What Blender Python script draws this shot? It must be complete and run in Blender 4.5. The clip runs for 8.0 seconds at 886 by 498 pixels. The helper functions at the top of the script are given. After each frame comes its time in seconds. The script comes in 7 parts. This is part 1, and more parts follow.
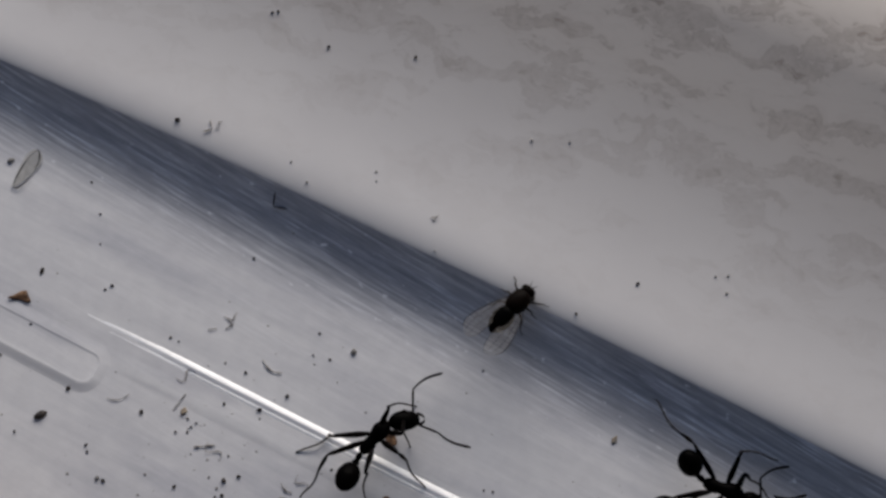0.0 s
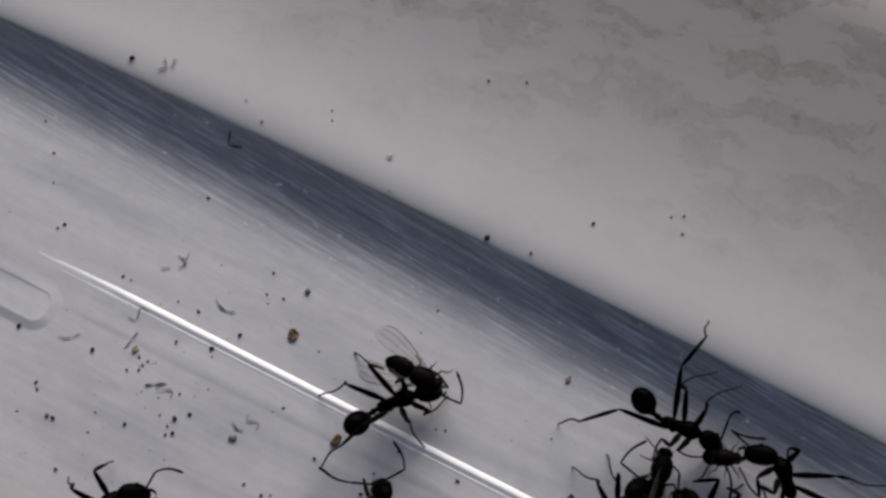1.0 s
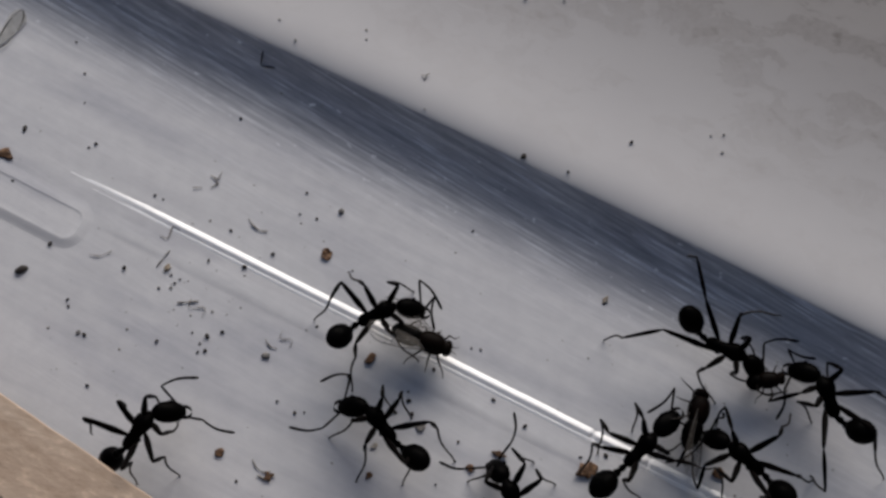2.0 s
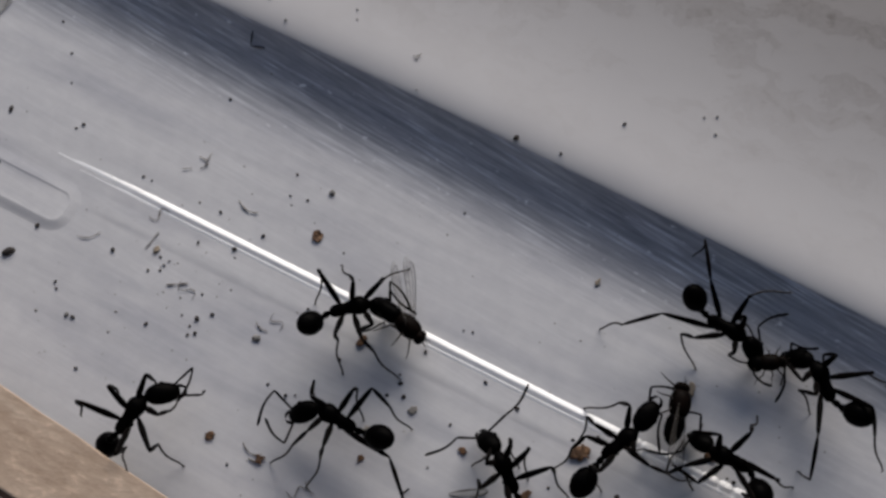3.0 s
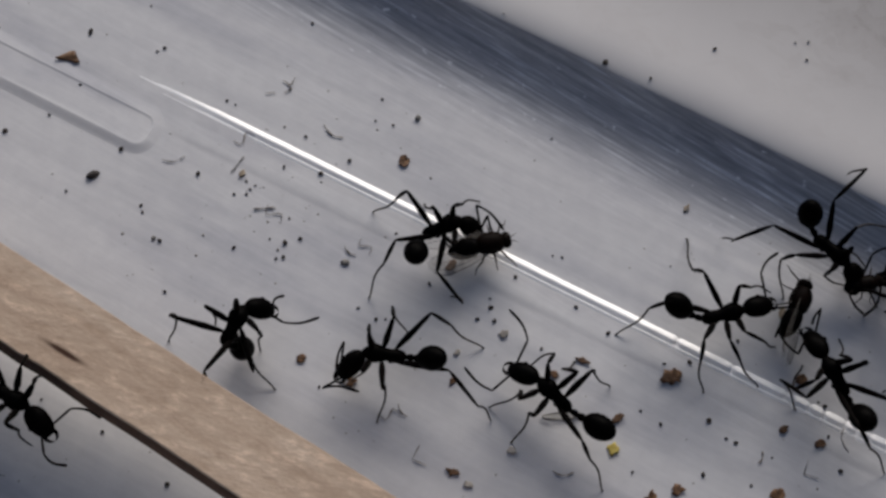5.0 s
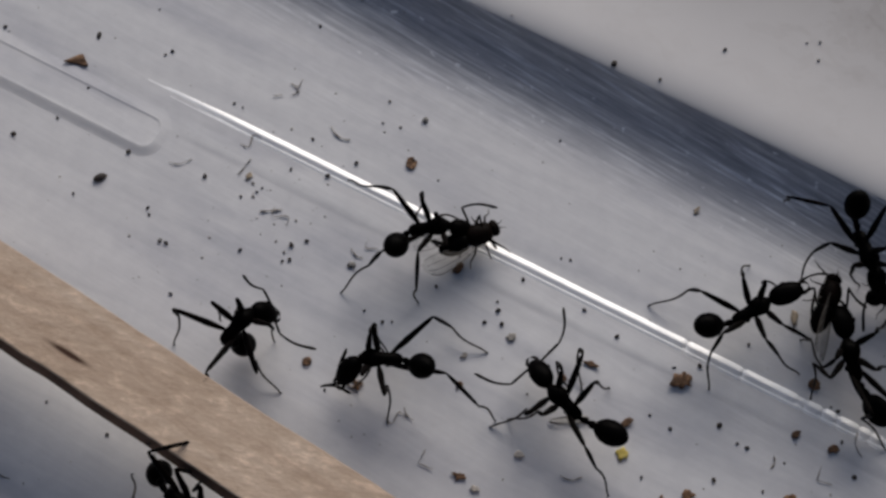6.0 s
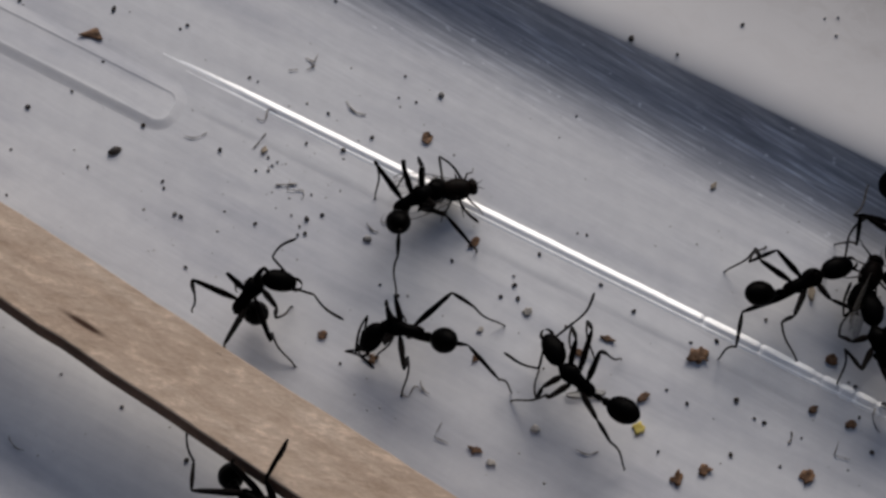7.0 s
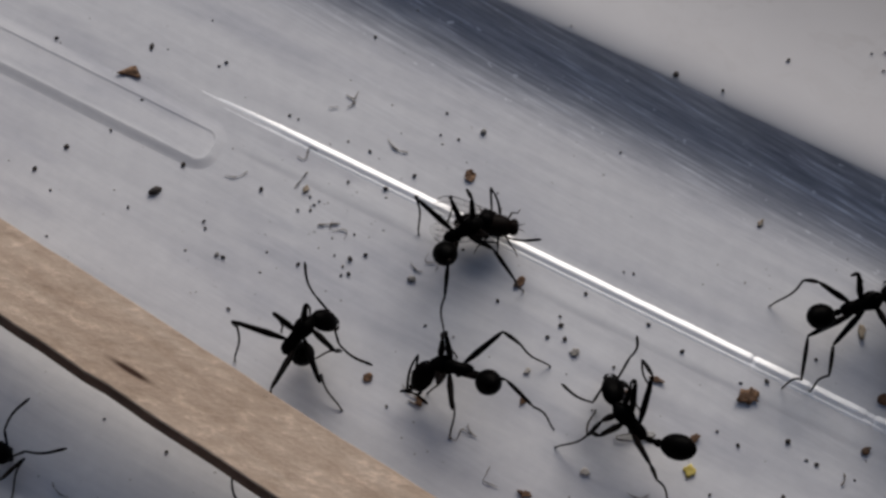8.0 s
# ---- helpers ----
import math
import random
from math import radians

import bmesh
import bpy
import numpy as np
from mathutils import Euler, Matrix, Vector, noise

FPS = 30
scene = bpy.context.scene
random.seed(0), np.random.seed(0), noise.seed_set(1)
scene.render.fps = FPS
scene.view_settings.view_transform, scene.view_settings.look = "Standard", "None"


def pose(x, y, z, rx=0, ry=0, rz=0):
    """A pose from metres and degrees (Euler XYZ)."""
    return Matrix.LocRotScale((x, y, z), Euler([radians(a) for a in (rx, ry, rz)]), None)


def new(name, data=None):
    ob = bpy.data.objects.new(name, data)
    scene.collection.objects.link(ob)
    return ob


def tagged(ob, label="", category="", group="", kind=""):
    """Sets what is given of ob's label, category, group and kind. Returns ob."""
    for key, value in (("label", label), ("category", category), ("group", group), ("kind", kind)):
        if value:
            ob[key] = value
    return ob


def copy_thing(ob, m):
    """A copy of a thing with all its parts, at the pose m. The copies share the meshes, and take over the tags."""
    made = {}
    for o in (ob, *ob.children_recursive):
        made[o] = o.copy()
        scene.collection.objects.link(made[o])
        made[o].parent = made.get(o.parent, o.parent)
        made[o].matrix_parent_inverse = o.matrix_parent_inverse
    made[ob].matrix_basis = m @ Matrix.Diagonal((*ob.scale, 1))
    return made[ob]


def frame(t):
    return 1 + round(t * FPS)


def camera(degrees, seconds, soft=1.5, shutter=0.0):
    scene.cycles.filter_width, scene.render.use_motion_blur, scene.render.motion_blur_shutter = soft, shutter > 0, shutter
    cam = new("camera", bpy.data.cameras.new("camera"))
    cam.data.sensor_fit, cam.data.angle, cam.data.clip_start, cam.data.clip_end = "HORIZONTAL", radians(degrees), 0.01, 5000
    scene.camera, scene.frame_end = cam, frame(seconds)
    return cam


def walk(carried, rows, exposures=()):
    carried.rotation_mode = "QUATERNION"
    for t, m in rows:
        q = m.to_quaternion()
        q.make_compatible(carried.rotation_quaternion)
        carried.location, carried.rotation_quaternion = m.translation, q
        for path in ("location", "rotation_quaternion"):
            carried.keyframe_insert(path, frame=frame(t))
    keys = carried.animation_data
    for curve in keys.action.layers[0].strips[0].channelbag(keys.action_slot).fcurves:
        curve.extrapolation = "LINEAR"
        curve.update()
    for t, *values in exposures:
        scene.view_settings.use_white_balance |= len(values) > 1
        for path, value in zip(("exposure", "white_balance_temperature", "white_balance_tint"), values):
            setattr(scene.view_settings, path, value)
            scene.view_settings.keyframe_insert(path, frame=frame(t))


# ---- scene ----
cam = camera(44, 8.0, soft=2.9)
walk(cam, [
    (0, pose(0.00389, -0.01163, 0.07671, 19.69, 0.871, -0.549)),
    (0.5, pose(0.006, -0.01303, 0.07517, 19.406, 0.806, -0.576)),
    (1, pose(0.00645, -0.01461, 0.07504, 18.963, 0.339, -0.36)),
    (1.5, pose(0.00369, -0.01803, 0.07369, 19.129, -0.117, -0.147)),
    (1.7, pose(0.00457, -0.01879, 0.07309, 18.911, 0.798, 0.123)),
    (2.8, pose(0.00429, -0.01978, 0.07177, 18.637, -0.085, -0.078)),
    (3, pose(0.00411, -0.01949, 0.07188, 18.045, -0.079, -0.088)),
    (3.5, pose(0.00055, -0.02203, 0.07061, 18.014, 0.005, -0.045)),
    (4, pose(-0, -0.02279, 0.07013, 18, 0, -0)),
    (4.5, pose(-0.00051, -0.0225, 0.07038, 17.121, 0.185, 0.287)),
    (4.7, pose(-0.00254, -0.02156, 0.07104, 15.913, -0.713, -0.002)),
    (5.8, pose(-0.00147, -0.02291, 0.06962, 16.865, 0.518, 0.291)),
    (6, pose(-0.0014, -0.02247, 0.06997, 16.882, 0.57, 0.368)),
    (6.5, pose(-0.00194, -0.02338, 0.06956, 16.721, 0.662, 0.57)),
    (7, pose(-0.0025, -0.024, 0.06926, 16.856, 0.466, 0.576)),
    (7.5, pose(-0.00445, -0.02304, 0.06934, 16.78, 0.7, 0.469)),
    (8, pose(-0.00538, -0.02161, 0.06927, 17.104, 0.628, 0.274)),
])

# ---- the tray runs along ALONG; ACROSS points over its raised wall ----
TURN = radians(-27.25)
ALONG = Vector((math.cos(TURN), math.sin(TURN), 0))
ACROSS = Vector((-math.sin(TURN), math.cos(TURN), 0))

# ---- light: an area lamp for an unseen wide low window beyond the raised wall, and the cool fill of the sky ----
world = bpy.data.worlds.new("world")
scene.world = world
world.use_nodes = True
wn = world.node_tree.nodes
sky = wn.new("ShaderNodeTexSky")
sky.sky_type = "NISHITA"
sky.sun_disc = False
sky.sun_elevation = radians(29)
sky.dust_density = 1.2
sky.sun_rotation = radians(10.5)
wn["Background"].inputs["Strength"].default_value = 0.106
world.node_tree.links.new(sky.outputs["Color"], wn["Background"].inputs["Color"])
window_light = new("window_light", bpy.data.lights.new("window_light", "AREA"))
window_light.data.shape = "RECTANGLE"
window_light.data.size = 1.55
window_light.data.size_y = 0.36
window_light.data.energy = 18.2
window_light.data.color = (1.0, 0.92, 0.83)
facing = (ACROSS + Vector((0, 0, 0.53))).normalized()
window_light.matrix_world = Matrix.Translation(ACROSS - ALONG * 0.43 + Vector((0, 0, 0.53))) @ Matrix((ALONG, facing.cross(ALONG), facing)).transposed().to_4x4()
scene.view_settings.exposure = 0.0
scene.view_settings.use_white_balance = True
scene.view_settings.white_balance_temperature = 6430

# ---- plan, in metres: s runs along the tray, n across it towards the raised wall ----
MM = 0.001


def plan(s, n, z=0.0):
    """A point of the tray from millimetres along it, across it and up."""
    return (ALONG * s + ACROSS * n) * MM + Vector((0, 0, z * MM))


def lip_n(s):
    """The place of the lip across the tray: the wall bows a little."""
    return 13.78 - 0.0086 * s - 0.00046 * s * s


def foot_z(a):
    """Rise of the rounded foot, a from 0 at the floor to 1 at the lip: a growing slope, steepest just under the lip."""
    u = min(1.0, a / 0.9)
    return LIP * (0.87 * (0.9 * (u ** 3 - u ** 4 / 2) + max(0.0, a - 0.9)) / 0.55 + 0.13 * a ** 8)


# ---- materials ----
def material(name, rough=0.5, metal=0.0, spec=0.5):
    m = bpy.data.materials.new(name)
    m.use_nodes = True
    b = m.node_tree.nodes["Principled BSDF"]
    b.inputs["Roughness"].default_value = rough
    b.inputs["Metallic"].default_value = metal
    b.inputs["Specular IOR Level"].default_value = spec
    return m, m.node_tree.nodes, m.node_tree.links, b


def coords(nodes, links, scale, turn=0.0, kind="Object"):
    tc = nodes.new("ShaderNodeTexCoord")
    mp = nodes.new("ShaderNodeMapping")
    mp.vector_type = "TEXTURE"
    mp.inputs["Rotation"].default_value = (0, 0, turn)
    mp.inputs["Scale"].default_value = tuple(1.0 / v for v in scale)
    links.new(tc.outputs[kind], mp.inputs["Vector"])
    return mp.outputs["Vector"]


def noise_of(nodes, links, vector, scale, detail=4.0, rough=0.55):
    n = nodes.new("ShaderNodeTexNoise")
    n.inputs["Scale"].default_value = scale
    n.inputs["Detail"].default_value = detail
    n.inputs["Roughness"].default_value = rough
    links.new(vector, n.inputs["Vector"])
    return n.outputs["Fac"]


def ramp_of(nodes, links, fac, stops):
    r = nodes.new("ShaderNodeValToRGB")
    e = r.color_ramp.elements
    while len(e) < len(stops):
        e.new(0.5)
    for k, (p, c) in enumerate(stops):
        e[k].position = p
        e[k].color = (*c, 1.0)
    links.new(fac, r.inputs["Fac"])
    return r.outputs["Color"]


def mix_of(nodes, links, fac, a, b, blend="MIX"):
    m = nodes.new("ShaderNodeMix")
    m.data_type = "RGBA"
    m.blend_type = blend
    for sock, v in ((m.inputs[0], fac), (m.inputs[6], a), (m.inputs[7], b)):
        if isinstance(v, (int, float)):
            sock.default_value = v
        elif isinstance(v, tuple):
            sock.default_value = (*v, 1.0)
        else:
            links.new(v, sock)
    return m.outputs[2]


def span(nodes, links, value, low, high):
    r = nodes.new("ShaderNodeMapRange")
    r.inputs["From Min"].default_value = low
    r.inputs["From Max"].default_value = high
    links.new(value, r.inputs["Value"])
    return r.outputs["Result"]


def bump_of(nodes, links, height, strength, distance, shader):
    b = nodes.new("ShaderNodeBump")
    b.inputs["Strength"].default_value = strength
    b.inputs["Distance"].default_value = distance
    links.new(height, b.inputs["Height"])
    links.new(b.outputs["Normal"], shader.inputs["Normal"])


def plastic():
    """Scratched pale grey tray: short pale scratches along its foot, faint smears on its floor."""
    m, n, l, b = material("scratched_plastic", 0.5, 0.0, 0.09)
    fine = noise_of(n, l, coords(n, l, (105.0, 4600.0, 1.0), TURN - 0.1), 1.0, 3.0, 0.7)
    cross = noise_of(n, l, coords(n, l, (80.0, 3800.0, 1.0), TURN - 0.03), 1.0, 3.0, 0.65)
    broad = noise_of(n, l, coords(n, l, (60.0, 800.0, 1.0), TURN + 0.05), 1.0, 4.0, 0.6)
    smear = noise_of(n, l, coords(n, l, (45.0, 260.0, 1.0), TURN + 0.02), 1.0, 4.0, 0.6)
    patch = noise_of(n, l, coords(n, l, (170.0, 420.0, 1.0), TURN), 1.0, 4.0, 0.6)
    mottle = noise_of(n, l, coords(n, l, (1.0, 1.0, 1.0)), 900.0, 5.0, 0.65)
    cloud = noise_of(n, l, coords(n, l, (1.0, 1.0, 1.0)), 75.0, 3.0)
    base = ramp_of(n, l, cloud, [(0.3, (0.52, 0.52, 0.54)), (0.7, (0.565, 0.565, 0.58))])
    base = mix_of(n, l, 0.65, base, ramp_of(n, l, smear, [(0.33, (0.72, 0.73, 0.78)), (0.50, (1.0, 1.0, 1.0))]), "MULTIPLY")
    base = mix_of(n, l, 0.38, base, ramp_of(n, l, broad, [(0.3, (0.74, 0.75, 0.79)), (0.62, (1.08, 1.08, 1.08))]), "MULTIPLY")
    base = mix_of(n, l, 0.5, base, ramp_of(n, l, mottle, [(0.3, (0.88, 0.88, 0.89)), (0.7, (1.07, 1.07, 1.06))]), "MULTIPLY")
    lines = ramp_of(n, l, fine, [(0.535, (0, 0, 0)), (0.62, (1, 1, 1))])
    lines = mix_of(n, l, 1.0, lines, ramp_of(n, l, cross, [(0.58, (0, 0, 0)), (0.72, (0.8, 0.8, 0.8))]), "ADD")
    where = ramp_of(n, l, patch, [(0.38, (0.12, 0.12, 0.12)), (0.66, (1, 1, 1))])
    f = mix_of(n, l, 1.0, lines, where, "MULTIPLY")
    sep = n.new("ShaderNodeSeparateXYZ")
    l.new(coords(n, l, (1000.0, 1000.0, 1000.0), TURN), sep.inputs["Vector"])
    f = mix_of(n, l, 1.0, f, ramp_of(n, l, span(n, l, sep.outputs["Y"], -8.0, 14.0), [(0.0, (0.05, 0.05, 0.05)), (0.6, (0.1, 0.1, 0.1)), (0.72, (0.16, 0.16, 0.16)), (0.88, (1, 1, 1))]), "MULTIPLY")
    base = mix_of(n, l, f, base, (0.95, 0.96, 1.0))
    foot = ramp_of(n, l, span(n, l, sep.outputs["Y"], 6.5, 10.5), [(0.0, (0, 0, 0)), (1.0, (0.85, 0.85, 0.85))])
    scuff = noise_of(n, l, coords(n, l, (130.0, 3300.0, 1.0), TURN - 0.08), 1.0, 5.0, 0.72)
    base = mix_of(n, l, foot, base, mix_of(n, l, 1.0, base, ramp_of(n, l, scuff, [(0.32, (0.54, 0.55, 0.6)), (0.5, (0.86, 0.87, 0.9)), (0.66, (1.4, 1.4, 1.38))]), "MULTIPLY"))
    nick = noise_of(n, l, coords(n, l, (1000.0, 1700.0, 1.0), TURN), 1.0, 2.0)
    base = mix_of(n, l, mix_of(n, l, 1.0, foot, ramp_of(n, l, nick, [(0.67, (0, 0, 0)), (0.74, (1, 1, 1))]), "MULTIPLY"), base, (0.95, 0.96, 0.98))
    l.new(base, b.inputs["Base Color"])
    l.new(ramp_of(n, l, broad, [(0.3, (0.58, 0.58, 0.58)), (0.7, (0.46, 0.46, 0.46))]), b.inputs["Roughness"])
    bump_of(n, l, fine, 0.25, 0.00004, b)
    return m


def wall_plastic():
    """The sloping wall: matt pale grey with brownish water stains on its upper part."""
    m, n, l, b = material("stained_plastic", 0.75, 0.0, 0.05)
    v = coords(n, l, (1.0, 1.0, 1.0))
    cloud = noise_of(n, l, v, 90.0, 4.0)
    base = ramp_of(n, l, cloud, [(0.3, (0.60, 0.587, 0.592)), (0.7, (0.65, 0.637, 0.637))])
    warp = n.new("ShaderNodeVectorMath")
    warp.operation = "MULTIPLY_ADD"
    drift = n.new("ShaderNodeTexNoise")
    drift.inputs["Scale"].default_value = 260.0
    drift.inputs["Detail"].default_value = 3.0
    l.new(v, drift.inputs["Vector"])
    l.new(drift.outputs["Color"], warp.inputs[0])
    warp.inputs[1].default_value = (0.004, 0.004, 0.004)
    l.new(v, warp.inputs[2])
    along = n.new("ShaderNodeMapping")
    along.vector_type = "TEXTURE"
    along.inputs["Rotation"].default_value = (0, 0, TURN + 0.12)
    along.inputs["Scale"].default_value = (1 / 120.0, 1 / 300.0, 1.0)
    l.new(warp.outputs[0], along.inputs["Vector"])
    stain = noise_of(n, l, along.outputs["Vector"], 1.0, 8.0, 0.66)
    speck = noise_of(n, l, v, 1100.0, 5.0, 0.7)
    sm = ramp_of(n, l, stain, [(0.45, (0, 0, 0)), (0.51, (0.12, 0.12, 0.12)), (0.53, (0.62, 0.62, 0.62)), (0.56, (0.4, 0.4, 0.4)), (0.6, (0.55, 0.55, 0.55)), (0.62, (1, 1, 1))])
    sm = mix_of(n, l, 0.8, sm, ramp_of(n, l, speck, [(0.36, (0.4, 0.4, 0.4)), (0.62, (1.25, 1.25, 1.25))]), "MULTIPLY")
    sep = n.new("ShaderNodeSeparateXYZ")
    tc = n.new("ShaderNodeTexCoord")
    l.new(tc.outputs["Object"], sep.inputs["Vector"])
    high = n.new("ShaderNodeMapRange")
    high.inputs["From Min"].default_value = 0.0026
    high.inputs["From Max"].default_value = 0.006
    l.new(sep.outputs["Z"], high.inputs["Value"])
    mul = n.new("ShaderNodeMath")
    mul.operation = "MULTIPLY"
    l.new(sm, mul.inputs[0])
    l.new(high.outputs["Result"], mul.inputs[1])
    mul2 = n.new("ShaderNodeMath")
    mul2.operation = "MULTIPLY"
    l.new(mul.outputs[0], mul2.inputs[0])
    mul2.inputs[1].default_value = 0.85
    tint = n.new("ShaderNodeMath")
    tint.operation = "MULTIPLY"
    l.new(high.outputs["Result"], tint.inputs[0])
    tint.inputs[1].default_value = 0.9
    base = mix_of(n, l, tint.outputs[0], base, (0.56, 0.515, 0.475))
    base = mix_of(n, l, mul2.outputs[0], base, (0.315, 0.275, 0.248))
    l.new(base, b.inputs["Base Color"])
    bump_of(n, l, cloud, 0.2, 0.0003, b)
    return m


def glint_plastic():
    """Moulded relief: the same pale plastic, polished, its base whitened to paint in part of the glint."""
    m, n, l, b = material("polished_plastic", 0.355, 0.0, 1.0)
    v = coords(n, l, (1.0, 1.0, 1.0))
    cloud = noise_of(n, l, v, 900.0, 3.0)
    l.new(ramp_of(n, l, cloud, [(0.3, (0.82, 0.82, 0.83)), (0.7, (0.9, 0.9, 0.91))]), b.inputs["Base Color"])
    bump_of(n, l, cloud, 0.15, 0.0001, b)
    return m


def wood():
    """Pale stirrer wood: long grain, short pale flecks, one brown flaw."""
    m, n, l, b = material("birch_wood", 0.65, 0.0, 0.25)
    grain = noise_of(n, l, coords(n, l, (70.0, 900.0, 900.0)), 1.0, 5.0, 0.6)
    fleck = noise_of(n, l, coords(n, l, (620.0, 1500.0, 1500.0), 0.3), 1.0, 5.0, 0.7)
    cloud = noise_of(n, l, coords(n, l, (1.0, 1.0, 1.0)), 160.0, 3.0)
    base = ramp_of(n, l, grain, [(0.25, (0.45, 0.335, 0.252)), (0.5, (0.53, 0.41, 0.317)), (0.8, (0.6, 0.485, 0.388))])
    base = mix_of(n, l, 0.85, base, ramp_of(n, l, fleck, [(0.30, (0.76, 0.73, 0.69)), (0.46, (0.93, 0.92, 0.91)), (0.55, (1.0, 1.0, 1.0)), (0.66, (1.38, 1.37, 1.36))]), "MULTIPLY")
    base = mix_of(n, l, 0.8, base, ramp_of(n, l, cloud, [(0.3, (0.86, 0.84, 0.82)), (0.7, (1.0, 1.0, 1.0))]), "MULTIPLY")
    mp = n.new("ShaderNodeMapping")
    mp.vector_type = "TEXTURE"
    mp.inputs["Location"].default_value = (-4.4 * MM, -0.95 * MM, 0)
    mp.inputs["Rotation"].default_value = (0, 0, radians(1.5))
    mp.inputs["Scale"].default_value = (2.2 * MM, 0.27 * MM, 1.0)
    tc = n.new("ShaderNodeTexCoord")
    l.new(tc.outputs["Object"], mp.inputs["Vector"])
    g = n.new("ShaderNodeTexGradient")
    g.gradient_type = "SPHERICAL"
    l.new(mp.outputs["Vector"], g.inputs["Vector"])
    base = mix_of(n, l, ramp_of(n, l, g.outputs["Fac"], [(0.0, (0, 0, 0)), (0.3, (0.3, 0.3, 0.3)), (0.62, (1, 1, 1))]), base, (0.05, 0.022, 0.012))
    l.new(base, b.inputs["Base Color"])
    bump_of(n, l, fleck, 0.5, 0.00012, b)
    return m


def chitin(name, dark, light, rough=0.35, spec=0.5):
    m, n, l, b = material(name, rough, 0.0, spec)
    v = coords(n, l, (1.0, 1.0, 1.0))
    g = noise_of(n, l, v, 2600.0, 4.0)
    l.new(ramp_of(n, l, g, [(0.3, dark), (0.75, light)]), b.inputs["Base Color"])
    bump_of(n, l, g, 0.35, 0.00004, b)
    return m


def speckle(name, colours, scale=1500.0, rough=0.7):
    m, n, l, b = material(name, rough, 0.0, 0.3)
    v = coords(n, l, (1.0, 1.0, 1.0))
    g = noise_of(n, l, v, scale, 4.0)
    oi = n.new("ShaderNodeObjectInfo")
    base = ramp_of(n, l, g, [(0.25, colours[0]), (0.5, colours[1]), (0.8, colours[2])])
    r = ramp_of(n, l, oi.outputs["Random"], [(0.0, (0.75, 0.75, 0.75)), (1.0, (1.15, 1.12, 1.1))])
    l.new(mix_of(n, l, 1.0, base, r, "MULTIPLY"), b.inputs["Base Color"])
    bump_of(n, l, g, 0.6, 0.0001, b)
    return m


def wing_film(name="wing_film", dark=(0.24, 0.22, 0.2), light=(0.4, 0.37, 0.34), cover=0.19):
    m, n, l, b = material(name, 0.45, 0.0, 0.2)
    v = coords(n, l, (1.0, 1.0, 1.0))
    g = noise_of(n, l, v, 1800.0, 3.0)
    l.new(ramp_of(n, l, g, [(0.3, dark), (0.7, light)]), b.inputs["Base Color"])
    b.inputs["Alpha"].default_value = cover
    return m


PLASTIC = plastic()
WALL = wall_plastic()
GLINT = glint_plastic()
WOOD = wood()
# wood of the stirrer's near edge, its shade painted in as darker brown
SHADED_EDGE = speckle("cut_wood", ((0.08, 0.042, 0.026), (0.13, 0.072, 0.046), (0.19, 0.115, 0.078)), 700.0)
BLACK = chitin("ant_black", (0.0007, 0.0007, 0.0008), (0.0016, 0.0014, 0.0014), 0.42, 0.014)
LIMB = chitin("ant_limb", (0.002, 0.0017, 0.0017), (0.004, 0.003, 0.0028), 0.5, 0.018)
TARSE = chitin("ant_feet", (0.014, 0.013, 0.013), (0.045, 0.04, 0.038), 0.5, 0.1)
FLYSKIN = chitin("fly_brown", (0.0018, 0.0013, 0.0011), (0.006, 0.0032, 0.0023), 0.5, 0.03)
FLYPALE = chitin("fly_legs", (0.01, 0.008, 0.007), (0.025, 0.02, 0.017), 0.5, 0.2)
WING = wing_film()
DRY = wing_film("dry_wing_film", (0.5, 0.49, 0.47), (0.7, 0.69, 0.66), 0.55)
CRUMB = speckle("dark_crumb", ((0.016, 0.013, 0.012), (0.038, 0.032, 0.03), (0.085, 0.072, 0.062)))
HUSK = speckle("brown_husk", ((0.02, 0.01, 0.006), (0.1, 0.053, 0.027), (0.33, 0.21, 0.125)), 1700.0)
PALE = speckle("pale_crumb", ((0.27, 0.25, 0.23), (0.33, 0.31, 0.285), (0.4, 0.375, 0.35)))
FIBRE = speckle("grey_fibre", ((0.1, 0.085, 0.07), (0.17, 0.15, 0.13), (0.25, 0.22, 0.195)))
TAN = speckle("tan_crumb", ((0.17, 0.14, 0.1), (0.28, 0.235, 0.18), (0.38, 0.33, 0.27)), 1200.0)
DUST = speckle("pale_dust", ((0.14, 0.135, 0.13), (0.2, 0.195, 0.19), (0.3, 0.29, 0.28)))
SPECK = speckle("faint_speck", ((0.22, 0.21, 0.2), (0.3, 0.29, 0.28), (0.38, 0.37, 0.36)))
GREY = speckle("grey_crumb", ((0.05, 0.045, 0.042), (0.1, 0.09, 0.085), (0.18, 0.165, 0.15)))
YELLOW = speckle("yellow_crumb", ((0.26, 0.2, 0.04), (0.38, 0.31, 0.08), (0.46, 0.4, 0.15)))
SKY_BLOCK = speckle("room_wall", ((0.026, 0.029, 0.035), (0.034, 0.037, 0.043), (0.042, 0.045, 0.051)), 24.0)
TABLE = speckle("table_top", ((0.16, 0.16, 0.17), (0.2, 0.2, 0.21), (0.24, 0.24, 0.25)), 60.0)


def ease(u):
    return u * u * (3 - 2 * u)


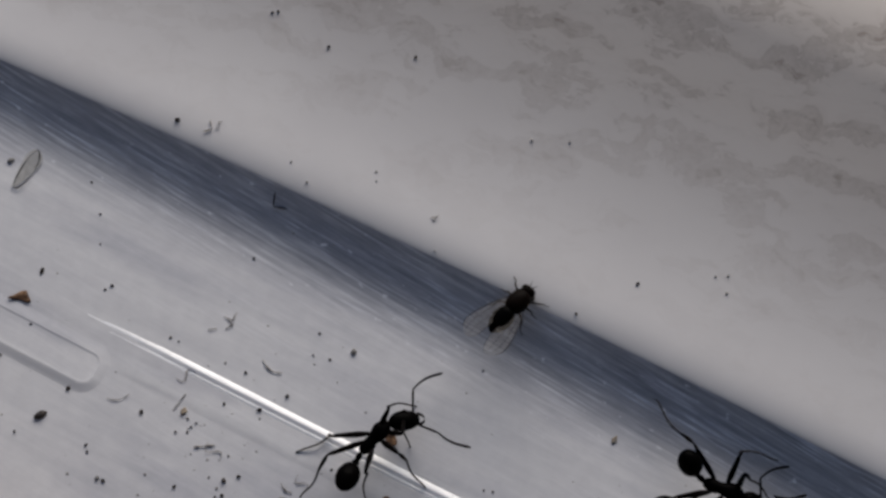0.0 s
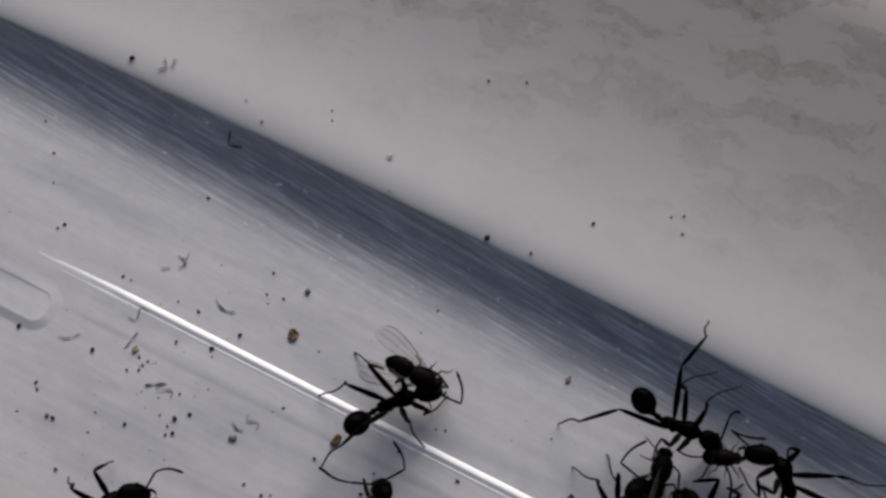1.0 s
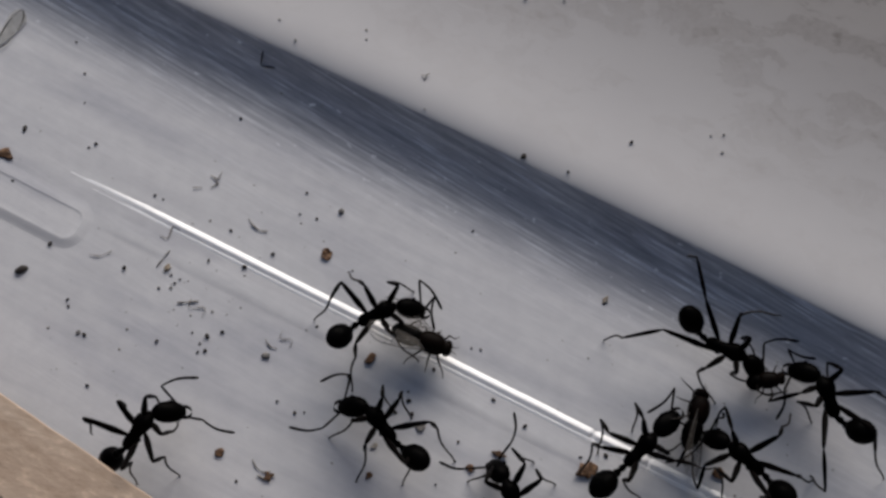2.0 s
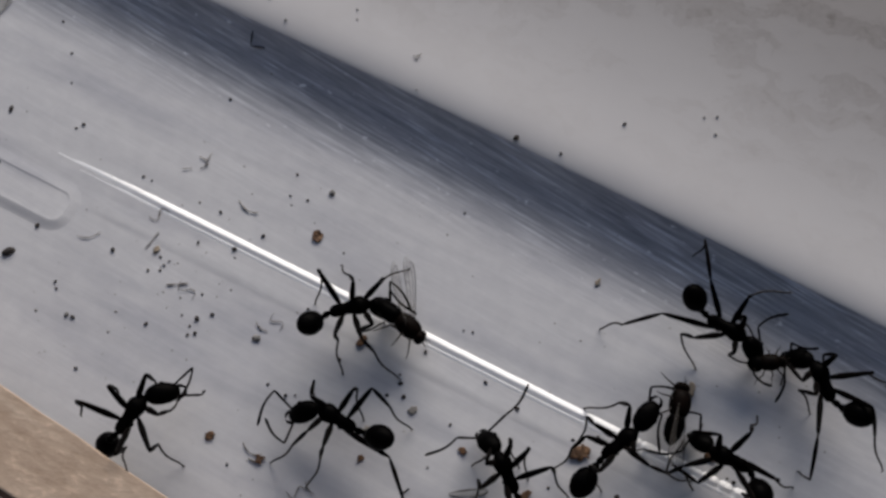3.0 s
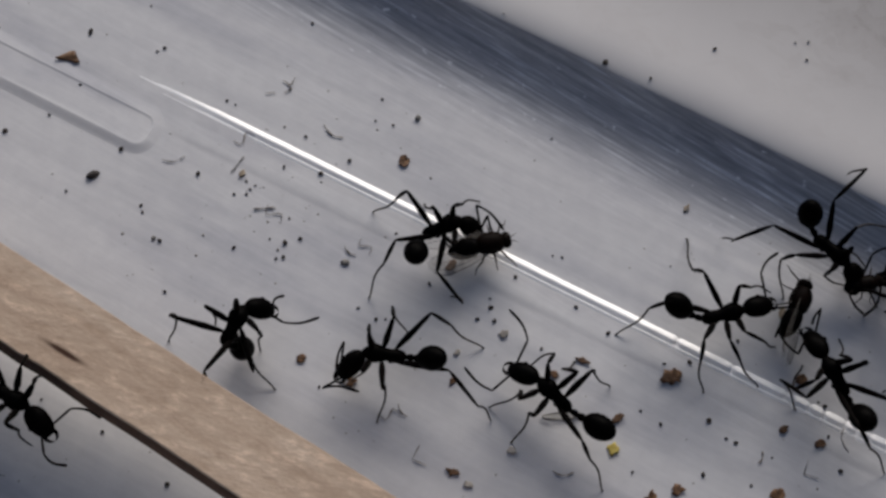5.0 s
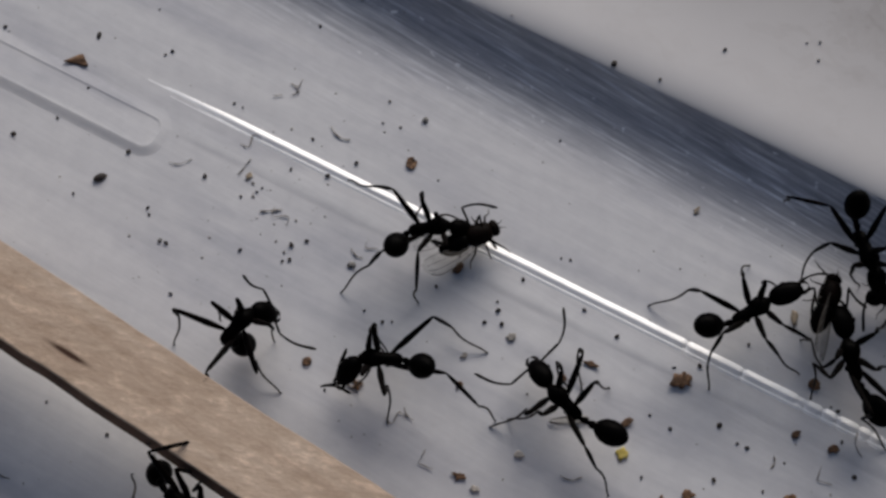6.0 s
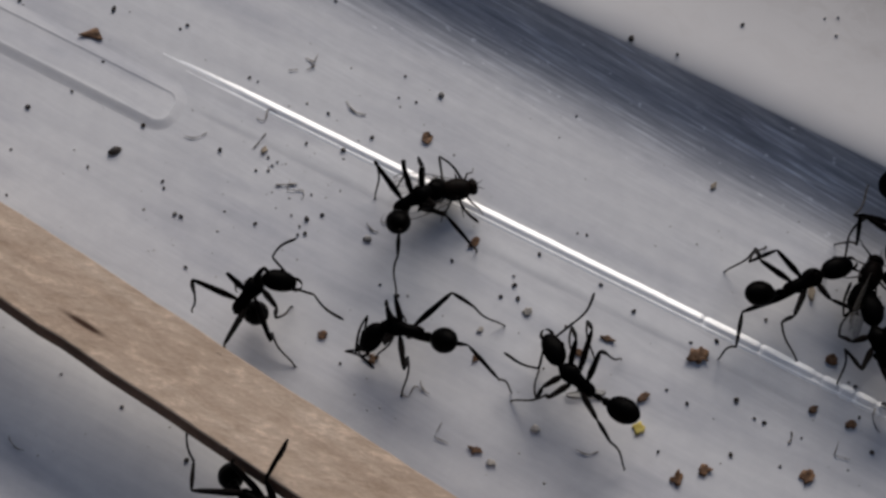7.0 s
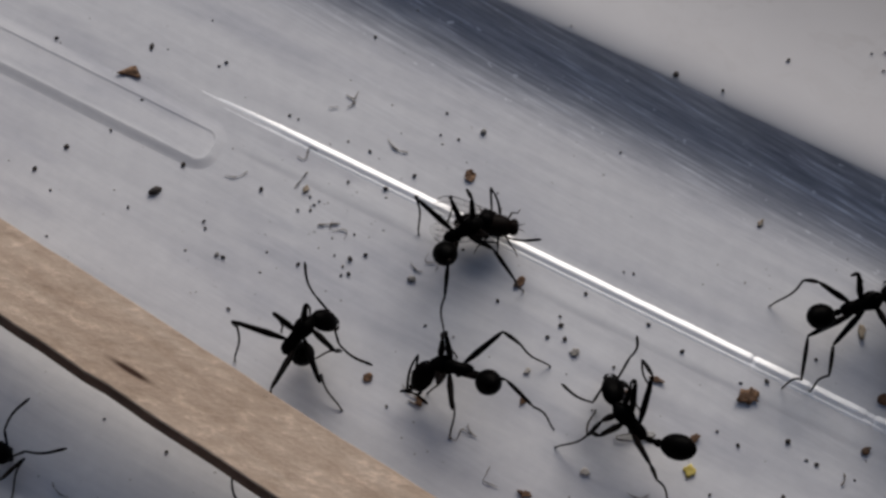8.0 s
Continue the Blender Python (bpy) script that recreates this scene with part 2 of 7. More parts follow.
# ---- mesh helpers ----
def mesh_ob(name, bm, mat, smooth=True):
    me = bpy.data.meshes.new(name)
    bmesh.ops.recalc_face_normals(bm, faces=bm.faces)
    bm.to_mesh(me)
    bm.free()
    for p in me.polygons:
        p.use_smooth = smooth
    me.materials.append(mat)
    return new(name, me)


def part(name, bm, mat, parent, label="", smooth=True):
    ob = mesh_ob(name, bm, mat, smooth)
    ob.parent = parent
    if label:
        tagged(ob, label)
    return ob


def sheet(bm, rows):
    """Faces between rows of points."""
    vs = [[bm.verts.new(p) for p in r] for r in rows]
    for a, b in zip(vs, vs[1:]):
        for i in range(len(a) - 1):
            bm.faces.new((a[i], a[i + 1], b[i + 1], b[i]))
    return vs


def tube(bm, points, radii, sides=8, squash=1.0):
    """A rounded tube along points with the given radii, closed at its ends."""
    pts = [Vector(p) for p in points]
    rings = []
    side = None
    for i, p in enumerate(pts):
        d = (pts[min(i + 1, len(pts) - 1)] - pts[max(i - 1, 0)]).normalized()
        if side is None:
            ref = Vector((0, 0, 1)) if abs(d.z) < 0.9 else Vector((1, 0, 0))
            side = d.cross(ref).normalized()
        side = (side - d * side.dot(d)).normalized()
        up = side.cross(d)
        rings.append([bm.verts.new(p + (side * math.cos(a) + up * math.sin(a) * squash) * radii[i])
                      for a in (2 * math.pi * k / sides for k in range(sides))])
    for a, b in zip(rings, rings[1:]):
        for k in range(sides):
            bm.faces.new((a[k], a[(k + 1) % sides], b[(k + 1) % sides], b[k]))
    bm.faces.new(rings[0])
    bm.faces.new(rings[-1])


def lathe(bm, stations, sides=16):
    """A body along x from stations (x, z, half width, half height), rounded shut at both ends."""
    rings = []
    for x, z, w, h in stations:
        rings.append([bm.verts.new((x, w * math.cos(a), z + h * math.sin(a)))
                      for a in (2 * math.pi * k / sides for k in range(sides))])
    for a, b in zip(rings, rings[1:]):
        for k in range(sides):
            bm.faces.new((a[k], a[(k + 1) % sides], b[(k + 1) % sides], b[k]))
    bm.faces.new(rings[0])
    bm.faces.new(rings[-1])


def egg(x0, x1, width, height, z0=0.0, z1=0.0, fat=0.5, steps=12):
    """Stations of an egg-shaped body from x0 to x1; fat: where it is widest."""
    out = []
    for i in range(steps + 1):
        u = i / steps
        a = math.pi * u
        w = (math.sin(a) ** 0.62) * (1.0 + (fat - 0.5) * 1.2 * (u - 0.5) * 2) if 0 < i < steps else 0.12
        c = 0.5 - 0.5 * math.cos(a)
        out.append((x0 + (x1 - x0) * c, z0 + (z1 - z0) * c, width * w, height * w))
    return out


def scaled(stations, k):
    return [tuple(v * k for v in st) for st in stations]


# ---- the tray ----
def build_tray():
    # floor, with its long rounded foot up to the lip of the far wall
    bm = bmesh.new()
    rows = []
    for i in range(81):
        s = -68 + 156 * i / 80
        e = lip_n(s)
        line = [plan(s, -44), plan(s, -20), plan(s, 0), plan(s, e - FOOT - 0.6), plan(s, e - FOOT)]
        for a in [k / 36 for k in range(1, 36)] + [0.99, 0.999, 1.0]:
            line.append(plan(s, e - FOOT * (1 - a), foot_z(a)))
        rows.append(line + [p - Vector((0, 0, 0.0012)) for p in reversed(line)])
    sheet(bm, rows)
    floor = mesh_ob("floor", bm, PLASTIC)
    tagged(floor, "scratched pale grey plastic tray floor with curved foot", "floor", kind="structure")
    # sloping far wall, from the lip up and away
    bm = bmesh.new()
    rows = []
    prof = [(0.0, LIP - 0.1)] + [(d, LIP + z) for d, z in PROFILE]
    for i in range(81):
        s = -68 + 156 * i / 80
        e = lip_n(s) + 0.003
        rows.append([plan(s, e + d, z) for d, z in prof] + [plan(s, e + d + 0.01, z - 1.0) for d, z in reversed(prof)])
    sheet(bm, rows)
    wall = mesh_ob("wall_far", bm, WALL)
    tagged(wall, "sloping pale grey plastic wall with brown water stains", "wall", kind="structure")
    # low rims that close the tray, outside the view
    for name, s0, s1, n0, n1 in (("wall_near", -70, 90, -46, -44), ("wall_left", -70, -68, -44, 40), ("wall_right", 88, 90, -44, 40)):
        bm = bmesh.new()
        vs = [bm.verts.new(plan(s, n, z)) for z in (-1.0, RIM) for s, n in ((s0, n0), (s1, n0), (s1, n1), (s0, n1))]
        for f in ((0, 1, 2, 3), (4, 5, 6, 7), (0, 1, 5, 4), (1, 2, 6, 5), (2, 3, 7, 6), (3, 0, 4, 7)):
            bm.faces.new([vs[k] for k in f])
        tagged(mesh_ob(name, bm, PLASTIC, False), "low pale grey plastic tray rim", "wall", kind="structure")
    # unseen dark boards added behind and beside the camera to cut sky light; the far side is open to the lamp
    for name, x0, x1, y0, y1 in (("wall_back", -0.208, 0.208, -0.138, -0.13), ("wall_room_left", -0.208, -0.2, -0.13, 0.18), ("wall_room_right", 0.2, 0.208, -0.13, 0.18)):
        bm = bmesh.new()
        vs = [bm.verts.new((x, y, z)) for z in (-0.0022, 0.265) for x, y in ((x0, y0), (x1, y0), (x1, y1), (x0, y1))]
        for f in ((0, 1, 2, 3), (4, 5, 6, 7), (0, 1, 5, 4), (1, 2, 6, 5), (2, 3, 7, 6), (3, 0, 4, 7)):
            bm.faces.new([vs[k] for k in f])
        tagged(mesh_ob(name, bm, SKY_BLOCK, False), "plain dark grey board added out of view to cut sky light", "wall", kind="structure")
    # table far beneath
    bm = bmesh.new()
    sheet(bm, [[Vector((x, y, -0.0022)) for x in (-0.24, 0.24)] for y in (-0.16, 0.2)])
    tagged(mesh_ob("ground", bm, TABLE, False), "plain grey table top under the tray", "table", kind="structure")


def build_ridge():
    # a low polished bead along the floor: a rounded face towards the wall, a short steep one behind
    for name, n0, wide, tall, start, label in (("floor_ridge", RIDGE_N, 0.42, 0.135, -25.6, "thin polished raised bead moulded along the tray floor"),
                                               ("floor_trim", RIDGE_N - 0.47, 0.2, 0.045, -23.5, "faint polished line beside the tray floor's bead")):
        bm = bmesh.new()
        rows = []
        for i in range(1100):
            s = start + (87 - start) * i / 1099
            k = ease(min(1.0, (s - start) / 11.0))
            # chips and scuffs towards its worn end
            k *= 1.0 - 0.5 * min(1.0, max(0.0, noise.noise(Vector((s * 1.1, 3.7, n0))) - 0.32) * 9.0) * ease(min(1.0, max(0.0, (s - 8.0) / 10.0)))
            k *= 1.0 - 0.85 * max(max(0.0, 1.0 - abs(s - c) / 0.2) for c in BREAKS)
            w = 0.02 * noise.noise(Vector((s * 0.8, n0, 0)))
            wd = wide * (0.4 + 0.6 * k)
            row = [plan(s, n0 + wd * 0.5, -0.01)]
            for j in range(9):
                row.append(plan(s, n0 + w + wd * (0.5 - 0.92 * j / 8), tall * k * (1 - (1 - j / 8) ** 1.3) + 0.002 * k - 0.006 * (1 - k)))
            row += [plan(s, n0 - wd * 0.6, tall * k * 0.78), plan(s, n0 - wd * 1.1, tall * k * 0.3), plan(s, n0 - wd * 1.5, -0.01)]
            rows.append(row)
        sheet(bm, rows)
        tagged(mesh_ob(name, bm, GLINT), label, "ridge", kind="structure")
    # a faint broad step that runs on from the pad's corner
    bm = bmesh.new()
    rows = []
    for i in range(120):
        s = -22.6 + 100 * i / 119
        k = ease(min(1.0, (s + 22.6) / 3.0)) * (0.75 + 0.5 * noise.noise(Vector((s * 0.21, 1.3, 8.0))))
        n = -3.13 + 0.013 * (s + 22.6)
        rows.append([plan(s, n + d, z * k - 0.004) for d, z in ((1.3, 0.0), (0.55, 0.035), (0.2, 0.048), (0.05, 0.044), (-0.12, 0.03), (-0.3, 0.01), (-0.42, 0.0))])
    sheet(bm, rows)
    tagged(mesh_ob("floor_step", bm, PLASTIC), "faint shallow step moulded along the tray floor", "ridge", kind="structure")
    # a long low pad with rounded end, its rim standing a little proud
    n0, n1, s1 = SLOT
    bm = bmesh.new()
    rings = []
    for inset, z in ((-0.8, -0.01), (-0.64, 0.015), (-0.36, 0.085), (-0.14, 0.145), (-0.03, 0.163), (0.02, 0.165), (0.07, 0.161), (0.13, 0.15), (0.2, 0.145), (0.28, 0.144), (0.7, 0.144), (1.05, 0.144)):
        path = []
        r = max(0.1, 0.8 - inset)
        for a0, cs, cn in ((90, s1 - inset - r, n1 - inset - r), (0, s1 - inset - r, n0 + inset + r)):
            for k in range(9):
                a = radians(a0 - 90 * k / 8)
                path.append((cs + r * math.cos(a), cn + r * math.sin(a)))
        path = [(-66, n1 - inset)] + [(q, n1 - inset) for q in range(-62, -26, 4)] + path + [(q, n0 + inset) for q in range(-28, -66, -4)] + [(-66, n0 + inset)]
        ring = []
        for q, w in path:
            far = ease(min(1.0, max(0.0, (w - n0) / (n1 - n0))))
            lift = (z - 0.144) * (1.0 + 0.9 * far) + 0.144 - 0.1 * far if inset > 0 else z * (1.0 - 0.55 * far)
            ring.append(plan(q, w, lift))
        rings.append(ring)
    vs = sheet(bm, rings)
    top = vs[-1]
    for i in range(len(top) // 2 - 1):
        bm.faces.new((top[i], top[i + 1], top[-2 - i], top[-1 - i]))
    tagged(mesh_ob("floor_slot", bm, PLASTIC), "long low pad with rounded end moulded in the tray floor", "slot", kind="structure")


LIP, FOOT, RIM = 2.4, 6.0, 4.4
PROFILE = ((0, 0.0), (0.08, 0.04), (0.25, 0.11), (0.5, 0.19), (0.9, 0.29), (1.4, 0.38), (2.0, 0.45), (3, 0.52), (4.5, 0.6), (7, 0.85), (10, 1.3), (13, 1.95), (17, 3.0), (24, 5.1), (40, 10.4))
RIDGE_N = -0.48
BREAKS = (15.63, 19.56, 23.81, 25.01, 26.05, 27.46, 28.28, 29.18, 30.48)
SLOT = (-5.2, -2.85, -22.7)
build_tray()
build_ridge()


def build_stick():
    thick, wide = 1.2, 4.85
    root = new("wooden_stirrer")
    d = radians(-31.9)
    root.matrix_basis = Matrix.Translation(Vector((-20.3, -11.08, RIM)) * MM) @ Matrix.Rotation(d, 4, "Z")
    bm = bmesh.new()
    near, far = -wide / 2, wide / 2
    # round the profile from the foot of the cut edge, under the blade, up its far side and back over its top
    prof = [(near - 0.5, 0.3), (near - 0.42, 0.1), (near - 0.3, 0.03), (near + 0.2, 0.0), (far - 0.12, 0.0), (far, 0.12), (far, thick - 0.006),
            (far - 0.004, thick), (far - 0.02, thick), (far - 0.1, thick), (near + 0.2, thick), (near + 0.1, thick), (near + 0.03, thick - 0.03), (near, thick - 0.08)]
    last = len(prof) - 1
    rows = []
    for i in range(100):
        s = -52 + 166 * i / 99
        row = []
        for y, z in prof + prof[:1]:
            side = 1.0 if y < 0 else 4.0
            w = noise.noise(Vector((s * 0.35, side * 3.1, 0.3))) * 0.09
            w2 = noise.noise(Vector((s * 1.7, side * 1.3, 5.3))) * 0.04
            row.append(Vector((s, y + w + w2, z)) * MM)
        rows.append(row)
    # cut edge facing the camera; its colour carries the shade of that side
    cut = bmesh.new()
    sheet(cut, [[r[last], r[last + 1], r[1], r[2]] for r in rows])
    part("edge", cut, SHADED_EDGE, root, "cut edge with its shade painted in")
    vs = sheet(bm, [r[2:last + 1] for r in rows])
    bm.faces.new(vs[0])
    bm.faces.new(vs[-1])
    part("blade", bm, WOOD, root)
    tagged(root, "pale birch wooden stirrer stick resting across the tray", "stick")


build_stick()


# ---- ants ----
FEMUR = {"F": 2.55, "M": 3.0, "H": 3.7}
TIBIA = {"F": 2.55, "M": 2.6, "H": 2.85}
TARSUS = {"F": 2.6, "M": 2.6, "H": 2.75}
HIP = {"F": 0.85, "M": 0.15, "H": -0.55}
SIDES = (("L", "F"), ("L", "M"), ("L", "H"), ("R", "F"), ("R", "M"), ("R", "H"))
SCAPE, WHIP = 1.75, 2.5


def limb(length, r0, r1, r2, bend=0.0, sides=8):
    """A limb segment along +x, thickest a third of the way, slightly bowed."""
    bm = bmesh.new()
    pts, rad = [], []
    for i in range(9):
        u = i / 8
        pts.append(Vector((length * u, 0, bend * math.sin(math.pi * u))) * MM)
        w = r0 + (r1 - r0) * min(1, u / 0.35) if u < 0.35 else r1 + (r2 - r1) * ((u - 0.35) / 0.65)
        if i in (0, 8):
            w *= 0.55
        rad.append(w * MM)
    tube(bm, pts, rad, sides)
    return bm


def tarsus_mesh(length, bow):
    bm = bmesh.new()
    pts, rad = [], []
    n = 15
    for i in range(n + 1):
        u = i / n
        pts.append(Vector((length * u, bow * length * math.sin(1.5 * math.pi * u), 0.035 * length * math.sin(math.pi * u))) * MM)
        rad.append((0.078 - 0.026 * u + (0.012 if i % 3 == 0 else 0.0)) * MM)
    tube(bm, pts, rad, 7)
    y = -bow * length
    for s in (-1, 1):
        tube(bm, [Vector((length * 0.97, y, 0)) * MM, Vector((length * 1.03, y + 0.07 * s, -0.02)) * MM, Vector((length * 1.05, y + 0.11 * s, -0.09)) * MM],
             [0.035 * MM, 0.025 * MM, 0.008 * MM], 5)
    return bm


def build_ant(label):
    root = new("ant")
    # thorax: high rounded front, pinched middle, sloping rear
    bm = bmesh.new()
    st = [(-1.38, -0.12, 0.10, 0.10), (-1.3, -0.1, 0.26, 0.24), (-1.05, -0.04, 0.36, 0.36), (-0.7, 0.02, 0.37, 0.40), (-0.35, 0.03, 0.34, 0.38),
          (-0.05, 0.06, 0.37, 0.40), (0.25, 0.12, 0.47, 0.49), (0.6, 0.14, 0.54, 0.54), (0.9, 0.11, 0.50, 0.49), (1.12, 0.05, 0.36, 0.36),
          (1.28, 0.0, 0.24, 0.24), (1.42, -0.02, 0.17, 0.17)]
    st = [(x, z, w * 1.17, h * 1.1) for x, z, w, h in st]
    lathe(bm, scaled(st, MM), 18)
    thorax = part("thorax", bm, BLACK, root)
    # head, with its eyes and jaws
    bm = bmesh.new()
    st = [(0.0, 0.0, 0.16, 0.16), (0.12, 0.02, 0.36, 0.33), (0.35, 0.03, 0.56, 0.46), (0.7, 0.04, 0.68, 0.53), (1.1, 0.03, 0.71, 0.54), (1.5, 0.0, 0.66, 0.48),
          (1.85, -0.05, 0.54, 0.38), (2.08, -0.09, 0.38, 0.26), (2.2, -0.11, 0.2, 0.14)]
    lathe(bm, scaled(st, MM), 18)
    head = part("head", bm, BLACK, root)
    for s in (-1, 1):
        bm = bmesh.new()
        bmesh.ops.create_uvsphere(bm, u_segments=10, v_segments=7, radius=0.16 * MM)
        bmesh.ops.scale(bm, vec=(1.1, 0.6, 1.0), verts=bm.verts)
        bmesh.ops.translate(bm, vec=Vector((1.15, 0.64 * s, 0.2)) * MM, verts=bm.verts)
        part("eye", bm, LIMB, head)
        bm = bmesh.new()
        tube(bm, [Vector(p) * MM for p in ((1.95, 0.32 * s, -0.14), (2.25, 0.36 * s, -0.2), (2.5, 0.24 * s, -0.24), (2.62, 0.04 * s, -0.26))],
             [0.13 * MM, 0.12 * MM, 0.09 * MM, 0.03 * MM], 8)
        part("mandible", bm, LIMB, head)
    # waist and gaster share one joint
    bm = bmesh.new()
    st = [(0.05, 0.0, 0.1, 0.1), (-0.1, 0.0, 0.13, 0.13), (-0.3, 0.05, 0.17, 0.24), (-0.45, 0.04, 0.18, 0.24), (-0.58, 0.0, 0.12, 0.14), (-0.7, 0.01, 0.17, 0.19),
          (-0.85, 0.02, 0.22, 0.23), (-1.0, 0.0, 0.2, 0.2), (-1.12, 0.0, 0.12, 0.12)]
    st = [(x, z, w * 1.25, h * 1.15) for x, z, w, h in st]
    lathe(bm, scaled(st, MM), 14)
    petiole = part("petiole", bm, BLACK, root)
    bm = bmesh.new()
    st = [(0.08, 0.0, 0.12, 0.12), (-0.05, 0.0, 0.34, 0.34), (-0.25, -0.02, 0.58, 0.58), (-0.55, -0.05, 0.78, 0.76), (-0.62, -0.05, 0.785, 0.765), (-0.95, -0.08, 0.86, 0.84),
          (-1.3, -0.1, 0.82, 0.8), (-1.37, -0.1, 0.79, 0.77), (-1.65, -0.13, 0.65, 0.63), (-1.71, -0.14, 0.6, 0.58), (-1.88, -0.16, 0.42, 0.41), (-1.99, -0.17, 0.22, 0.21), (-2.03, -0.17, 0.08, 0.08)]
    lathe(bm, [(x * 1.08 * MM, z * MM, w * 0.95 * MM, h * 0.95 * MM) for x, z, w, h in st], 20)
    gaster = part("gaster", bm, BLACK, root)
    legs = []
    for side, row in SIDES:
        leg = part("leg", limb(FEMUR[row], 0.11, 0.225, 0.125), LIMB, root)
        bm = bmesh.new()
        tube(bm, [Vector((-0.28, 0, 0.1)) * MM, Vector((-0.1, 0, 0.02)) * MM, Vector((0.12, 0, 0)) * MM], [0.12 * MM, 0.2 * MM, 0.1 * MM], 8)
        part("coxa", bm, BLACK, leg)
        tib = part("tibia", limb(TIBIA[row], 0.085, 0.152, 0.09, 0.04), LIMB, leg)
        tar = part("tarsus", tarsus_mesh(TARSUS[row], 0.055 if side == "L" else -0.055), TARSE, leg)
        legs.append((leg, tib, tar))
    feelers = []
    for side in "LR":
        bm = limb(SCAPE, 0.07, 0.075, 0.09)
        sc = part("antenna", bm, LIMB, root)
        bm = bmesh.new()
        pts = [Vector((WHIP * i / 11, (0.16 if side == "L" else -0.16) * math.sin(i * 0.36), 0.1 * math.sin(i * 0.28))) * MM for i in range(12)]
        tube(bm, pts, [(0.06 + 0.045 * i / 11 + (0.008 if i % 2 else 0)) * MM for i in range(11)] + [0.05 * MM], 7)
        fl = part("funiculus", bm, LIMB, sc)
        feelers.append((sc, fl))
    tagged(root, label, "ant", "ants in the tray")
    return {"root": root, "thorax": thorax, "head": head, "petiole": petiole, "gaster": gaster, "legs": legs, "feelers": feelers, "stances": []}


def ant_copy(src, label):
    """Another ant with the same meshes."""
    root = copy_thing(src["root"], Matrix())
    pair = {}

    def match(a, b):
        pair[a] = b
        ka = sorted(a.children, key=lambda o: o.name)
        kb = sorted(b.children, key=lambda o: o.name)
        used = set()
        for c in ka:
            for e in kb:
                if e.data is c.data and e.name not in used:
                    used.add(e.name)
                    match(c, e)
                    break
    match(src["root"], root)
    out = {k: pair[src[k]] for k in ("root", "thorax", "head", "petiole", "gaster")}
    out["legs"] = [tuple(pair[o] for o in leg) for leg in src["legs"]]
    out["feelers"] = [tuple(pair[o] for o in f) for f in src["feelers"]]
    out["stances"] = []
    tagged(root, label)
    return out


ant_a = build_ant("black ant gripping a fly by its jaws")
ant_b = ant_copy(ant_a, "black ant tugging prey beside the raised wall")
ant_c = ant_copy(ant_a, "black ant tugging prey against another ant")
ant_d = ant_copy(ant_a, "black ant biting a winged fly over the bead")
ant_e = ant_copy(ant_a, "black ant pulling a winged fly backwards")
ant_f = ant_copy(ant_a, "black ant rearing beside the wooden stirrer")
ant_g = ant_copy(ant_a, "black ant cleaning its bent antennae on the floor")
ant_h = ant_copy(ant_a, "black ant with twisted body among brown crumbs")
ant_i = ant_copy(ant_a, "black ant creeping out under the wooden stirrer")
ant_j = ant_copy(ant_a, "black ant walking along beside the wooden stirrer")


def aim(origin, target, up=Vector((0, 0, 1))):
    """A pose at origin whose x axis points at target."""
    x = (target - origin).normalized()
    y = up.cross(x)
    if y.length < 1e-6:
        y = Vector((0, 1, 0))
    y.normalize()
    z = x.cross(y)
    m = Matrix((x, y, z)).transposed().to_4x4()
    m.translation = origin
    return m


def stance(ant, t, body, joints, legs, feelers):
    """One moment of an ant: place and heading, bends of head and gaster, knees and feet, elbows and tips (millimetres, degrees)."""
    ant["stances"].append((t, [*body, *joints, *(v for leg in legs for v in leg), *(v for f in feelers for v in f)]))


def between(stances, t):
    if t <= stances[0][0]:
        return stances[0][1]
    for (t0, a), (t1, b) in zip(stances, stances[1:]):
        if t <= t1:
            u = (t - t0) / (t1 - t0)
            return [p + (q - p) * u for p, q in zip(a, b)]
    return stances[-1][1]


